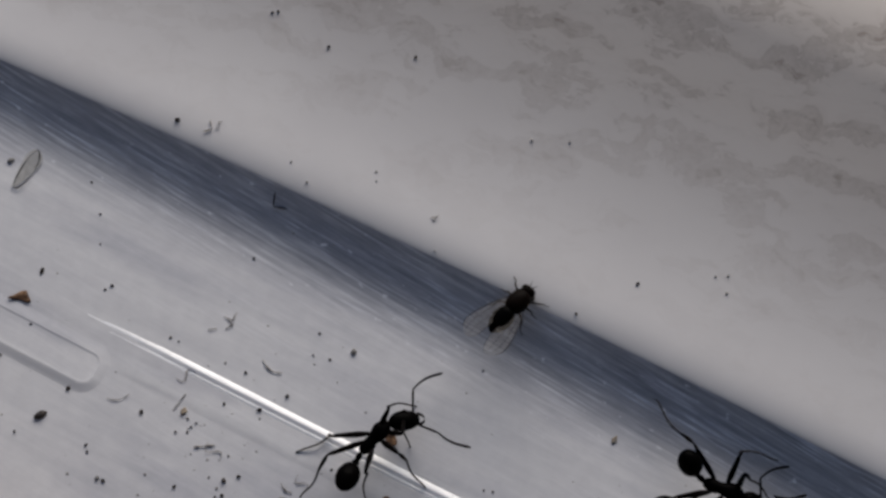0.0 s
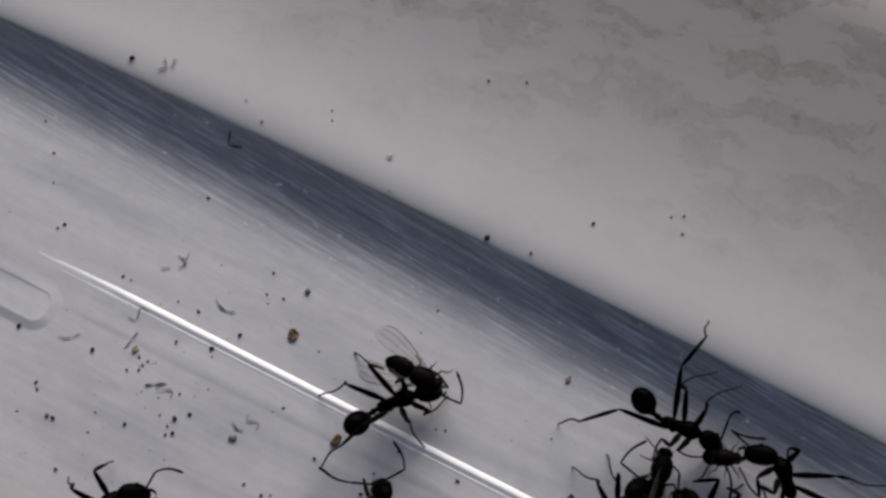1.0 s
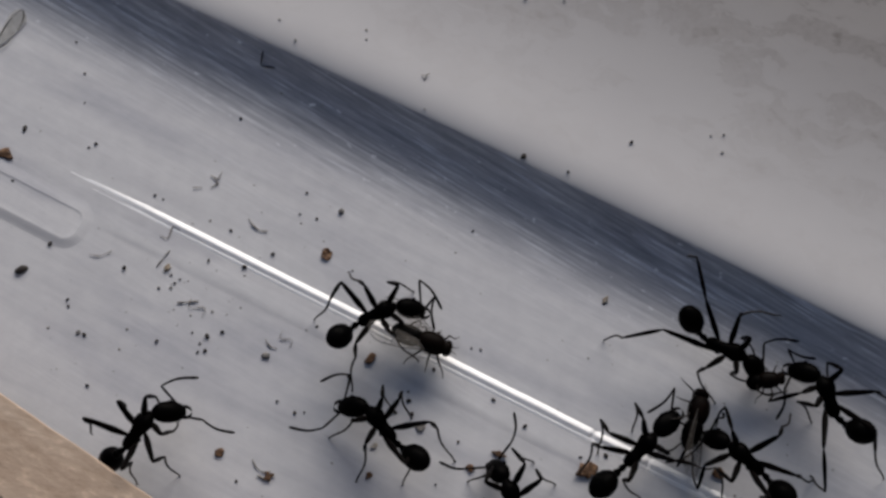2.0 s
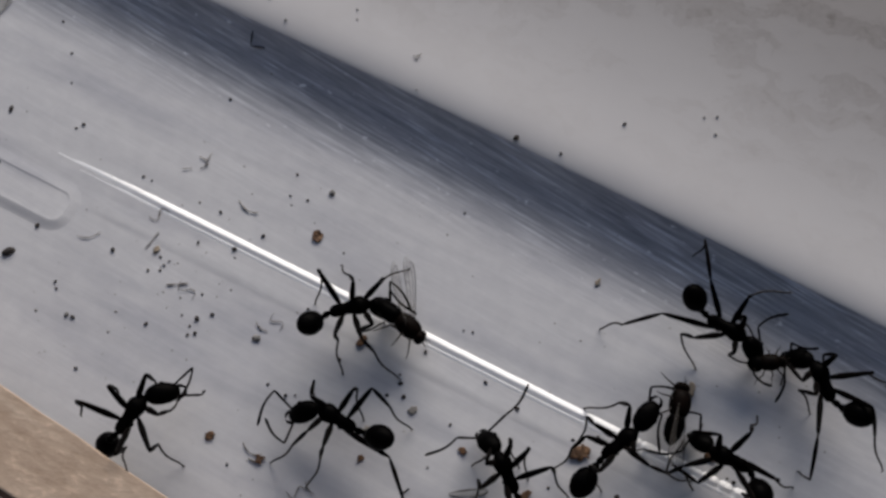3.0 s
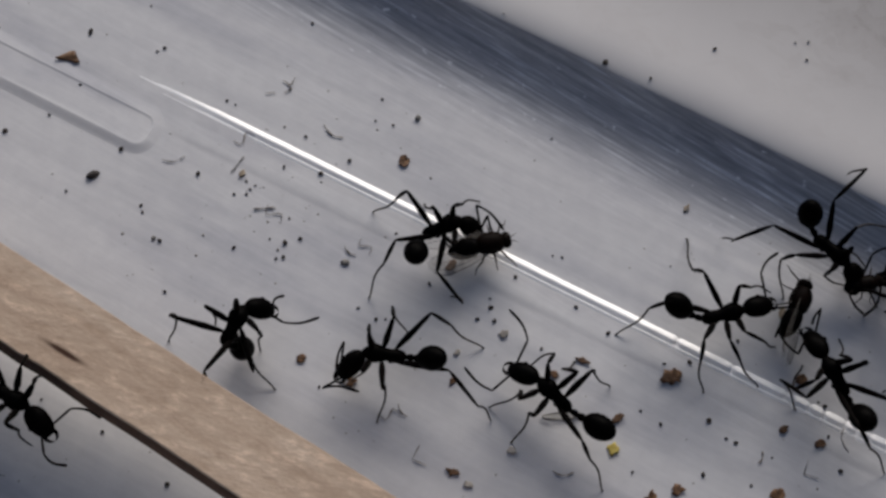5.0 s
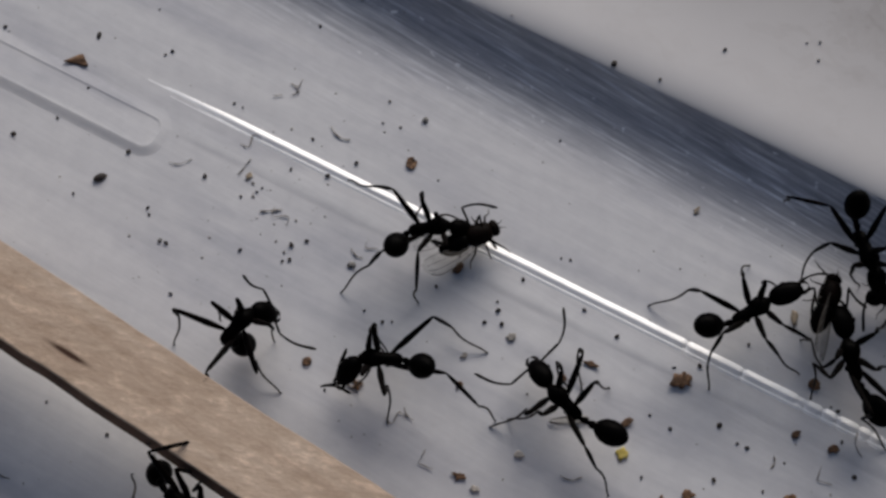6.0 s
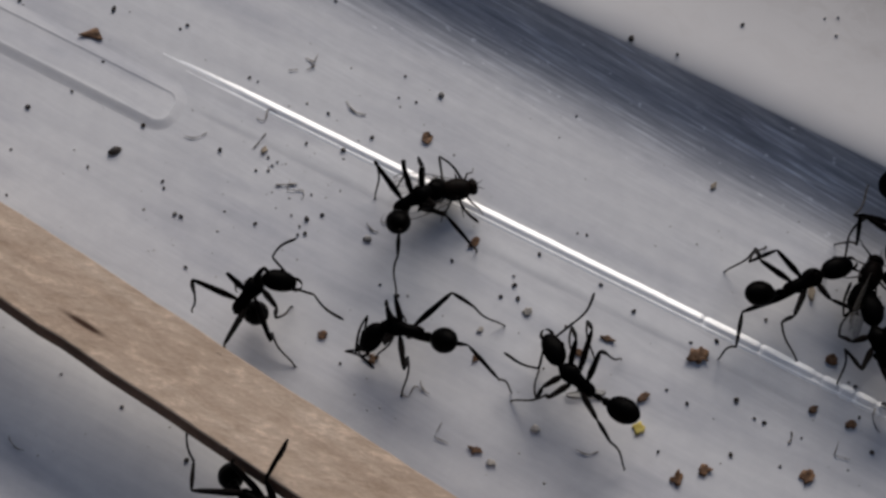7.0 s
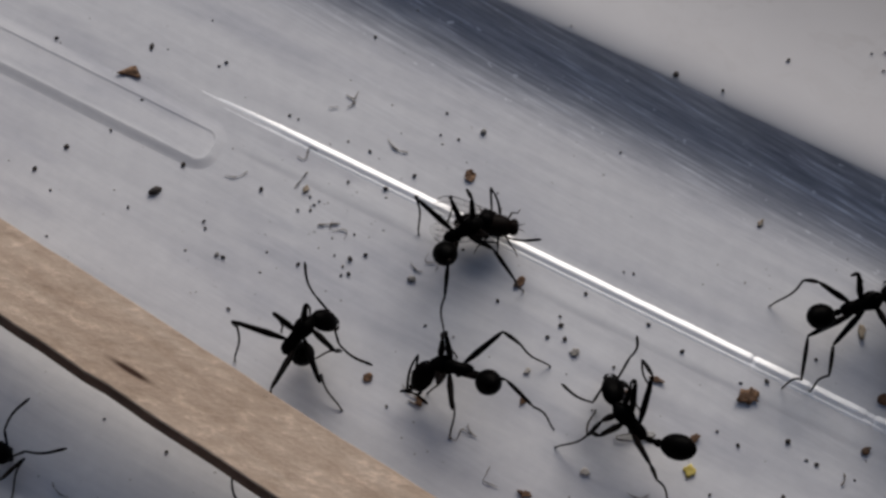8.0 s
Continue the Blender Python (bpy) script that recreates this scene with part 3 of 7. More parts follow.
def ant_pose(v, bends):
    """All poses of an ant's parts, in its own space, from one moment's numbers."""
    x, y, bz, head, hy, hp, gy, gp = v[:8]
    root = pose(x * MM, y * MM, 0, 0, 0, head)
    out = {"root": root}
    inv = root.inverted()
    turn_back = inv.to_3x3()
    out["thorax"] = pose(0, 0, bz * MM, 0, -3, 0)
    out["head"] = pose(1.36 * MM, 0, (bz + 0.02) * MM, 0, 8 - hp * 0.9, hy)
    out["petiole"] = pose(-1.32 * MM, 0, (bz - 0.12) * MM, 0, -gp * 0.7, gy * 0.8)
    tail = out["petiole"] @ Vector((-1.05 * MM, 0, 0))
    out["gaster"] = Matrix.Translation(tail) @ pose(0, 0, 0, 0, -4 - gp * 1.1 + 30 * min(1.0, max(0.0, -gp / 20)), gy)
    limbs = []
    for k, (side, row) in enumerate(SIDES):
        kx, ky, kz, fx, fy, fz = v[8 + 6 * k:14 + 6 * k]
        hip = Vector((HIP[row], 0.32 if side == "L" else -0.32, bz - 0.25)) * MM
        knee = inv @ (Vector((kx, ky, kz)) * MM)
        foot = inv @ (Vector((fx, fy, fz + 0.04)) * MM)
        knee = hip + (knee - hip).normalized() * FEMUR[row] * MM
        reach = foot - knee
        a, b = TIBIA[row] * MM, TARSUS[row] * MM
        d = min(reach.length, (a + b) * 0.995)
        d = max(d, abs(a - b) * 1.1 + 0.0004)
        axis = reach.normalized()
        foot = knee + axis * d
        pole = (knee - hip) * 0.06 + turn_back @ Vector((0, 0.6, -2.5)) * MM
        pole = (pole - axis * pole.dot(axis)).normalized()
        ca = (a * a + d * d - b * b) / (2 * a * d)
        spread = a * math.sqrt(max(0.0, 1 - ca * ca))
        for turn in (bends.get(k, 0), 0, 180, 25, -25, 155, -155, 60, -60, 120, -120, 180):
            ankle = knee + axis * a * ca + Matrix.Rotation(radians(turn), 3, axis) @ pole * spread
            w = root @ ankle / MM
            if w.z > ground_z(w.x, w.y) + 0.14:
                bends[k] = turn
                break
        m = aim(hip, knee)
        mi = m.inverted()
        limbs.append((m, mi @ aim(knee, ankle), mi @ aim(ankle, foot)))
    out["legs"] = limbs
    feel = []
    for k in range(2):
        ex, ey, ez, tx, ty, tz = v[44 + 6 * k:50 + 6 * k]
        base = out["head"] @ (Vector((1.75, 0.3 if k == 0 else -0.3, 0.12)) * MM)
        elbow = inv @ (Vector((ex, ey, ez)) * MM)
        tip = inv @ (Vector((tx, ty, tz)) * MM)
        elbow = base + (elbow - base).normalized() * SCAPE * MM
        m = aim(base, elbow)
        feel.append((m, m.inverted() @ aim(elbow, tip)))
    out["feelers"] = feel
    return out


def move_ant(ant):
    times = sorted({0.0, 8.0, 0.75, 1.25, 1.75, 2.0, 2.25, 2.5, 2.75, 3.25, 3.75, 4.25, 4.75, 5.0, 5.25, 5.5, 5.75, 6.25, 6.75, 7.25, 7.75} | {t for t, _ in ant["stances"]})
    bends = {}
    frames = [(t, ant_pose(between(ant["stances"], t), bends)) for t in times]
    for key in ("root", "thorax", "head", "petiole", "gaster"):
        walk(ant[key], [(t, p[key]) for t, p in frames])
    for i, (leg, tib, tar) in enumerate(ant["legs"]):
        for j, ob in enumerate((leg, tib, tar)):
            walk(ob, [(t, p["legs"][i][j]) for t, p in frames])
    for i, (sc, fl) in enumerate(ant["feelers"]):
        walk(sc, [(t, p["feelers"][i][0]) for t, p in frames])
        walk(fl, [(t, p["feelers"][i][1]) for t, p in frames])


def gather_stances():
    stance(ant_a, 0, (-1.75, 1.48, 2.25, 46.52), (-36, -8, 20, -16),
           ((-0.69, 3.01, 4.35, 0.92, 4.19, 0.03), (-4.75, 1.51, 2.82, -7.29, 0.78, 0.03), (-4.67, -0.02, 4.57, -6.88, -2.24, 0.03), (0.21, 1.36, 4.22, 0.4, 1.16, 0.03), (-0.03, 0.05, 4.31, 1.49, -1.73, 0.03), (-2.14, -1.15, 4.85, -2.66, -2.67, 0.03)),
           ((0.84, 5.19, 2.05, 2.83, 6.2, 1.4), (2.72, 1.72, 2.05, 4.84, 0.68, 1.4)))
    stance(ant_a, 0.5, (3.23, 0.95, 2.25, 20.19), (-16, -24, 20, -18),
           ((4.57, 2, 4.42, 6.32, 3.07, 0.03), (1.29, 2.19, 4.09, -1.17, 3.97, 0.03), (-0.04, 1.7, 4.51, -3.44, 0.52, 0.03), (4.8, -0.05, 4.25, 5.51, 0.48, 0.03), (4.24, -1.15, 4.23, 5.57, -3.35, 0.03), (0.79, -1.34, 4.52, -2.05, -4.24, 0.03)),
           ((7.47, 3.31, 2.05, 9.83, 4.38, 1.4), (7.58, -0.44, 2.05, 9.64, -1.94, 1.4)))
    stance(ant_a, 1, (2.96, -0.37, 2.25, 20.13), (-4, -24, 25, -24),
           ((3.45, 0.67, 4.5, 3.98, 2.28, 0.03), (1.11, 1.96, 3.25, -0.1, 3.4, 0.03), (-0.21, 0.33, 4.62, -2.46, 0.34, 0.03), (5.23, -1.36, 3.92, 6.53, 0.27, 0.03), (3.85, -2.18, 4.48, 4.69, -3.22, 0.03), (0.88, -2.5, 4.85, -2.8, -4.8, 0.03)),
           ((5.38, 1.22, 2.05, 6.27, 0.97, 1.4), (7.29, -0.52, 2.05, 7.2, 1.54, 1.4)))
    stance(ant_a, 1.5, (-0.06, 0.33, 2.25, 31.71), (-36, -8, 20, -24),
           ((1.01, 1.56, 4.45, 1.57, 2.09, 0.03), (-1.25, 1.59, 4.62, -3.11, 3.9, 0.03), (-2.23, 1.41, 4.85, -5.41, -0.03, 0.03), (1.88, -0.54, 4.08, 3.15, 0.63, 0.03), (1, -1.16, 4.6, 2.26, -1.63, 0.03), (-1.36, -2.36, 4.85, -2.49, -4.72, 0.03)),
           ((2.85, 2.47, 2.05, 4.62, 0.98, 1.4), (3.54, 0.34, 2.05, 3.81, -0.51, 1.4)))
    stance(ant_a, 3, (-1.87, -0.85, 2.25, 12), (-20, -44, 35, -32),
           ((0.43, 0.76, 3.71, 1.84, 2.59, 0.03), (-1.48, 0.24, 4.85, -2.89, 2.75, 0.03), (-3.6, 0.72, 4.85, -4.27, -0.05, 0.03), (-0.23, -2.43, 3.97, 0.35, -1.44, 0.03), (-0.94, -3.34, 3.9, 1.27, -5.29, 0.03), (-2.55, -3.24, 4.85, -2.57, -4.8, 0.03)),
           ((0.71, 1.13, 2.05, 1.52, 0.15, 1.4), (0.72, 0.74, 2.05, 1.53, -0.24, 1.4)))
    stance(ant_a, 3.5, (-1.77, -0.74, 2.25, 20.73), (-32, -36, 20, -28),
           ((-0.41, 0.62, 4.34, 1.76, 2.67, 0.03), (-1.54, 0.08, 4.85, -2.68, 3, 0.03), (-3.89, 0.53, 4.85, -4.36, -0.03, 0.03), (-0.13, -2.21, 3.95, 0.67, -1.02, 0.03), (-0.83, -3.54, 3.42, 0.89, -5.3, 0.03), (-4, -2.97, 4.71, -6.19, -5.18, 0.03)),
           ((0.41, 1.29, 2.05, 1.16, 0.51, 1.4), (0.78, 0.7, 2.05, 1.54, 0.12, 1.4)))
    stance(ant_a, 4, (-1.03, -0.38, 2.25, 19.54), (-80, -44, 65, -28),
           ((-0.81, 0.31, 4.5, 1.38, 2.46, 0.03), (-1.44, 0.04, 4.85, -2.46, 2.87, 0.03), (-3.46, 0.87, 4.85, -4.25, -0.28, 0.03), (-0.43, -2.56, 3.33, 0.04, -2.53, 0.03), (-1.39, -3.29, 3.25, 0.78, -4.67, 0.03), (-4.35, -1.68, 4.14, -5.66, -4.97, 0.03)),
           ((2.27, 0.74, 2.05, 2, -1.59, 1.4), (2.38, 0.54, 2.05, 2.45, -1.9, 1.4)))
    stance(ant_a, 4.5, (-1.23, -0.62, 2.25, 31.83), (-72, -36, 55, -32),
           ((-0.35, 0.32, 4.52, 1.41, 2.65, 0.03), (-1.74, -0.56, 4.85, -2.74, 2.02, 0.03), (-3.37, 0.8, 4.85, -5, -0.28, 0.03), (-0.61, -2.3, 3.72, -0.23, -2.36, 0.03), (-1.28, -3.78, 1.75, 0.33, -4.49, 0.03), (-4.1, -1.83, 4.58, -5.64, -5.02, 0.03)),
           ((1.05, 1.13, 2.05, 2.36, -1, 1.4), (1.61, 0.15, 2.05, 2.29, -1.2, 1.4)))
    stance(ant_a, 6, (-3.1, -0.48, 2.25, 8.19), (-20, -36, 60, -32),
           ((-2.71, -0.25, 4.51, -0.95, 0.87, 0.03), (-3.61, 0.75, 4.8, -3.92, 0.98, 0.03), (-5.29, 1.13, 4.85, -9.34, 3.6, 0.03), (-1.98, -2.24, 4, -1.18, -1.83, 0.03), (-3.75, -2.65, 4.18, -3.96, -4.89, 0.03), (-6.04, -2.66, 4.13, -9, -4.15, 0.03)),
           ((-0.82, 0.58, 2.05, 1.65, 1.32, 1.4), (0.02, 0.11, 2.05, 1.15, -1.61, 1.4)))
    stance(ant_a, 6.5, (-3.12, -0.64, 2.25, 18.6), (8, -40, 60, -44),
           ((-1.1, 1.57, 3.44, -0.79, 1.33, 0.03), (-2.88, 0.74, 4.81, -3.32, 0.71, 0.03), (-6.47, 1.31, 3.71, -7.76, 0.69, 0.03), (-2.34, -2.03, 4.15, -1.8, -1.66, 0.03), (-2.23, -2.65, 4.34, -1.22, -4.46, 0.03), (-4.79, -3.62, 4.42, -6.39, -6.14, 0.03)),
           ((-1.63, 1.18, 2.05, -0.52, 1.62, 1.4), (0.21, -0.94, 2.05, 0.78, -1.31, 1.4)))
    stance(ant_a, 7, (-5.25, -0.36, 2.25, 30.08), (8, -48, 85, -40),
           ((-4.68, 1.1, 4.43, -4.42, 1.37, 0.03), (-5.85, 1.25, 4.66, -6.31, 0.96, 0.03), (-7.45, 1.02, 4.85, -7.7, 0.46, 0.03), (-3.75, -1.46, 4.14, -3.07, -0.62, 0.03), (-3.05, -1.98, 3.82, -1, -3.35, 0.03), (-5.96, -3.41, 4.7, -6.45, -6.09, 0.03)),
           ((-3.65, 3.32, 2.05, -2.72, 2.06, 1.4), (-2.33, -0.15, 2.05, -1.76, -0.69, 1.4)))
    stance(ant_a, 7.5, (-5.26, -0.35, 2.25, 26.17), (16, -48, 80, -36),
           ((-4.69, 1.05, 4.44, -4.44, 1.26, 0.03), (-5.5, 1.12, 4.78, -5.76, 0.86, 0.03), (-7.59, 1.11, 4.85, -7.72, 0.45, 0.03), (-3.72, -1.43, 4.17, -3, -0.52, 0.03), (-3.27, -1.99, 4.01, -1.08, -3.44, 0.03), (-6.14, -3.43, 4.63, -6.5, -6.13, 0.03)),
           ((-3.12, 3.3, 2.05, -2.28, 1.37, 1.4), (-1.94, -0.1, 2.05, 0.65, -0.89, 1.4)))
    stance(ant_a, 8, (-4.91, 0.25, 2.25, 26.67), (16, -48, 75, -40),
           ((-4.4, 1.66, 4.44, -4.07, 1.91, 0.03), (-5.71, 1.5, 4.75, -5.84, 1.32, 0.03), (-7.82, 1.57, 4.62, -7.71, 0.72, 0.03), (-3.34, -0.81, 4.18, -2.65, -0.06, 0.03), (-3.09, -1.52, 4.06, -1.03, -3.34, 0.03), (-5.87, -2.65, 4.78, -6.36, -6.36, 0.03)),
           ((-3.13, 3.36, 2.05, -2.61, 1.83, 1.4), (-2.19, -0.32, 2.05, -0.5, -0.11, 1.4)))
    stance(ant_b, 0, (21.56, -2.25, 2.25, -22.42), (-4, -36, -25, -32),
           ((22.51, -1.53, 4.44, 25.1, -2.56, 0.26), (22.33, -0.31, 4.42, 25.54, -0.15, 1.5), (19.38, 0.46, 4.37, 17.55, 3.93, 1.39), (21.15, -3.89, 4.08, 23.8, -3.84, 0.03), (19.57, -4.17, 3.59, 19.47, -5.1, 0.03), (17.79, -2.98, 3.86, 15.62, -4.5, 0.03)),
           ((24.13, -1.28, 2.05, 25.87, -0.75, 1.4), (23.58, -4.6, 2.05, 24.8, -5.29, 1.4)))
    stance(ant_b, 0.5, (21.51, -2.17, 2.25, -19.4), (-8, -40, -35, -36),
           ((22.58, -1.39, 4.43, 24.74, -2.44, 0.24), (22.77, -0.49, 4.44, 26.33, -0.58, 1.5), (20.14, 0.58, 4.77, 19.7, 6.22, 3.45), (21.01, -3.76, 4.01, 24.1, -3.64, 0.03), (19.77, -4.21, 3.72, 19.43, -5.16, 0.03), (17.69, -3.04, 3.7, 15.51, -4.37, 0.03)),
           ((24.21, -0.34, 2.05, 25.51, 0.58, 1.4), (23.75, -4.34, 2.05, 24.58, -5, 1.4)))
    stance(ant_b, 1, (21.91, -2.24, 2.25, -22), (-4, -32, -20, -24),
           ((23.17, -1.47, 4.4, 26.1, 0.64, 2.28), (22, -0.15, 4.36, 24.53, 1.6, 2.37), (21.94, 1.55, 3.64, 23.9, 4.72, 3.5), (21.26, -4, 3.86, 23.92, -4.12, 0.03), (20.62, -3.82, 4.4, 20.06, -4.66, 0.03), (17.84, -1.05, 2.52, 14.07, -1.43, 0.03)),
           ((24.94, -2.17, 2.05, 25.75, -1.3, 1.4), (23.91, -4.22, 2.05, 24.89, -4.5, 1.4)))
    stance(ant_b, 1.5, (21.97, -2.6, 2.25, -22.7), (-8, -36, -25, -24),
           ((23.22, -2.45, 4.52, 24.67, -2.76, 0.16), (22.19, -0.83, 4.58, 25.58, -0.08, 1.56), (20.24, 0.1, 4.66, 19.52, 4.44, 2.51), (22.17, -4.54, 4.13, 24.36, -4.4, 0.03), (20.55, -4.54, 4.1, 21.98, -6.3, 0.03), (17.99, -1.19, 2.5, 14.59, -0.99, 0.03)),
           ((24.84, -1.57, 2.05, 27.83, -1.92, 1.4), (23.97, -4.79, 2.05, 24.68, -5.03, 1.4)))
    stance(ant_b, 3, (22.78, -2.25, 2.25, -32.62), (-8, -36, -10, -34),
           ((23.43, -2.07, 4.51, 25.26, -2.58, 0.28), (23.66, -0.86, 4.69, 27.1, 0.24, 2.39), (21.31, 0.14, 4.85, 21.14, 2.75, 1.87), (22.63, -4.31, 4.06, 24.98, -4.37, 0.03), (20.25, -3.22, 3.57, 20.9, -4.56, 0.03), (18.59, -1.28, 2.35, 14.86, -1.65, 0.03)),
           ((24.85, -1.61, 2.07, 26.95, -1.06, 1.42), (24.36, -4.99, 2.07, 25.04, -5.6, 1.42)))
    stance(ant_b, 3.5, (22.9, -2.12, 2.25, -33.49), (-16, -40, 0, -36),
           ((23.35, -2.36, 4.51, 25.39, -2.68, 0.27), (23.42, -0.99, 4.84, 26.99, 0.05, 2.19), (21.28, -0.08, 4.85, 21.66, 2.52, 1.91), (22.43, -4.08, 4, 24.75, -4.17, 0.03), (20.1, -3.07, 3.04, 20.49, -4.93, 0.03), (18.76, -1.66, 3.12, 15.05, -1.71, 0.03)),
           ((24.8, -1.58, 2.08, 27.9, -1.74, 1.43), (24.18, -5.07, 2.08, 24.88, -5.66, 1.43)))
    stance(ant_b, 4, (22.72, -2.48, 2.25, -34.34), (-16, -40, -10, -36),
           ((23.45, -2.31, 4.52, 25.32, -2.43, 0.34), (23.49, -1.04, 4.68, 27.04, -0.22, 2.01), (22.14, 0.4, 4.85, 23.56, 3.68, 3.4), (22.29, -4.58, 3.94, 24.63, -4.67, 0.03), (20.07, -3.24, 3.47, 20.5, -5.05, 0.03), (18.64, -1.85, 3.22, 15.11, -2.06, 0.03)),
           ((25.74, -1.79, 2.05, 28.04, -2.95, 1.4), (24.07, -5.38, 2.05, 24.78, -5.78, 1.4)))
    stance(ant_b, 4.5, (22.94, -2.16, 2.25, -30.62), (-12, -36, -20, -40),
           ((23.48, -2.02, 4.51, 25.62, -2.36, 0.41), (23.73, -0.85, 4.74, 27.41, -0.02, 2.31), (21.88, 0.41, 4.85, 23.61, 3.5, 3.38), (22.44, -4.13, 3.94, 25, -4.2, 0.03), (20.2, -3.1, 3.15, 20.54, -5.37, 0.03), (18.74, -1.21, 2.28, 15.54, -1.98, 0.03)),
           ((26.25, -1.3, 2.07, 28.08, -0.33, 1.42), (24.41, -4.92, 2.07, 25.33, -5.32, 1.42)))
    stance(ant_b, 6, (24.65, -2.1, 3, -76.01), (36, -48, 5, -42),
           ((25.05, -3.75, 5.13, 27.92, -2.85, 0.72), (24.89, -2.81, 5.6, 27.72, -0.87, 1.81), (24.92, -0.54, 5.6, 26.71, 1.35, 3.21), (23.11, -3.65, 4.76, 25.11, -3.83, 0.04), (21.96, -2.12, 4.52, 21.06, -3.65, 0.03), (21.96, 0.08, 5.13, 20.49, 1.72, 1.01)),
           ((26.01, -4.56, 2.8, 27.13, -4.76, 2.15), (24.73, -4.94, 2.8, 24.47, -6.24, 2.15)))
    stance(ant_b, 6.5, (25.59, -2.43, 3.07, -80.35), (36, -44, 15, -42),
           ((25.91, -4.18, 5.18, 28.87, -3.24, 0.78), (25.73, -3.26, 5.67, 28.65, -1.28, 1.87), (25.73, -1.22, 5.67, 27.95, 0.91, 3.32), (24, -4.08, 4.8, 26.12, -4.2, 0.06), (23, -2.24, 4.71, 24.53, 0.85, 1.81), (22.38, -2.19, 5.22, 22.67, -2.48, 0.04)),
           ((26.73, -4.97, 2.87, 28.04, -5.16, 2.22), (25.64, -5.35, 2.87, 25.39, -6.65, 2.22)))
    stance(ant_c, 0, (28.31, -5.49, 2.25, 102.5), (68, -8, 25, -4),
           ((26.15, -5.84, 3.58, 25.99, -4.8, 0.03), (26.68, -6.61, 4.44, 27.62, -7.03, 0.03), (26.99, -9.3, 3.47, 27.55, -10.61, 0.03), (28.47, -3.99, 4.48, 29.14, -5.22, 0.15), (31.16, -5.54, 3.53, 34.92, -6.08, 1.01), (30.32, -7.38, 4.85, 32.95, -9.25, 0.03)),
           ((25.03, -4.99, 2.05, 24.76, -5.64, 1.4), (25.61, -3.15, 2.05, 27.36, -2.73, 1.4)))
    stance(ant_c, 0.5, (28.12, -5.48, 2.25, 102.9), (68, -4, 25, -4),
           ((26.09, -5.97, 3.61, 25.87, -4.86, 0.03), (26.67, -6.76, 4.44, 27.51, -7.08, 0.03), (27.21, -9.67, 2.57, 27.47, -10.66, 0.03), (28.4, -4.13, 4.5, 29, -5.28, 0.13), (31.02, -5.67, 3.4, 34.93, -6.16, 0.98), (30.3, -7.51, 4.85, 32.61, -9.29, 0.03)),
           ((25, -4.71, 2.05, 24.73, -5.37, 1.4), (25.9, -3.27, 2.05, 28.47, -3.39, 1.4)))
    stance(ant_c, 1, (28.48, -5.6, 2.25, 104.7), (64, -4, 20, -6),
           ((26.23, -5.73, 3.66, 25.97, -4.7, 0.03), (26.98, -6.87, 4.43, 27.8, -7.33, 0.03), (27.59, -9.81, 2.44, 27.8, -10.96, 0.03), (28.9, -4.15, 4.47, 29.4, -5.49, 0.13), (31.35, -5.67, 3.47, 35.53, -6.24, 1.11), (30.67, -7.65, 4.84, 32.8, -9.55, 0.03)),
           ((25.28, -4.6, 2.05, 24.94, -5.99, 1.4), (26.15, -3.31, 2.05, 28.76, -3.41, 1.4)))
    stance(ant_c, 1.5, (28.48, -5.56, 2.25, 103.2), (52, -16, 30, -34),
           ((26.19, -5.45, 3.7, 26.35, -4.29, 0.06), (26.73, -6.49, 4.46, 27.87, -6.5, 0.03), (27.23, -9.07, 4.03, 27.64, -9.99, 0.03), (28.82, -4.23, 4.5, 29.28, -4.73, 0.29), (30.64, -5.75, 4.3, 34.55, -5.99, 0.96), (29.98, -8.24, 4.77, 31.94, -10.22, 0.03)),
           ((25.82, -4.79, 2.05, 25.54, -5.79, 1.4), (26.39, -2.89, 2.05, 28.28, -2.96, 1.4)))
    stance(ant_c, 3, (28.66, -5.76, 2.25, 110.4), (44, -40, 30, -30),
           ((26.77, -6.1, 3.94, 26.75, -5.52, 0.03), (27.37, -7.09, 4.5, 28.43, -7.4, 0.03), (27.45, -9.44, 3.77, 27, -11.25, 0.03), (28.92, -4.57, 4.52, 29.71, -5.62, 0.13), (31.44, -5.48, 3.6, 34.47, -6.07, 0.89), (30.61, -7.89, 4.85, 32.5, -11.97, 0.03)),
           ((26.39, -4.8, 2.05, 26.1, -6.17, 1.4), (26.89, -3.5, 2.05, 29.12, -3.62, 1.4)))
    stance(ant_c, 3.5, (28.3, -6.02, 2.25, 107.8), (52, -44, 25, -30),
           ((26.3, -6.41, 3.81, 26.77, -6.16, 0.03), (26.86, -7.43, 4.39, 28.09, -7.59, 0.03), (26.91, -9.47, 4.04, 26.56, -11.27, 0.03), (28.38, -4.9, 4.54, 29.4, -5.79, 0.08), (30.36, -6.01, 4.38, 34.24, -6.25, 0.74), (30.02, -8.27, 4.85, 32.06, -12.18, 0.03)),
           ((25.99, -5.25, 2.05, 25.76, -6.02, 1.4), (26.69, -3.94, 2.05, 29.12, -3.96, 1.4)))
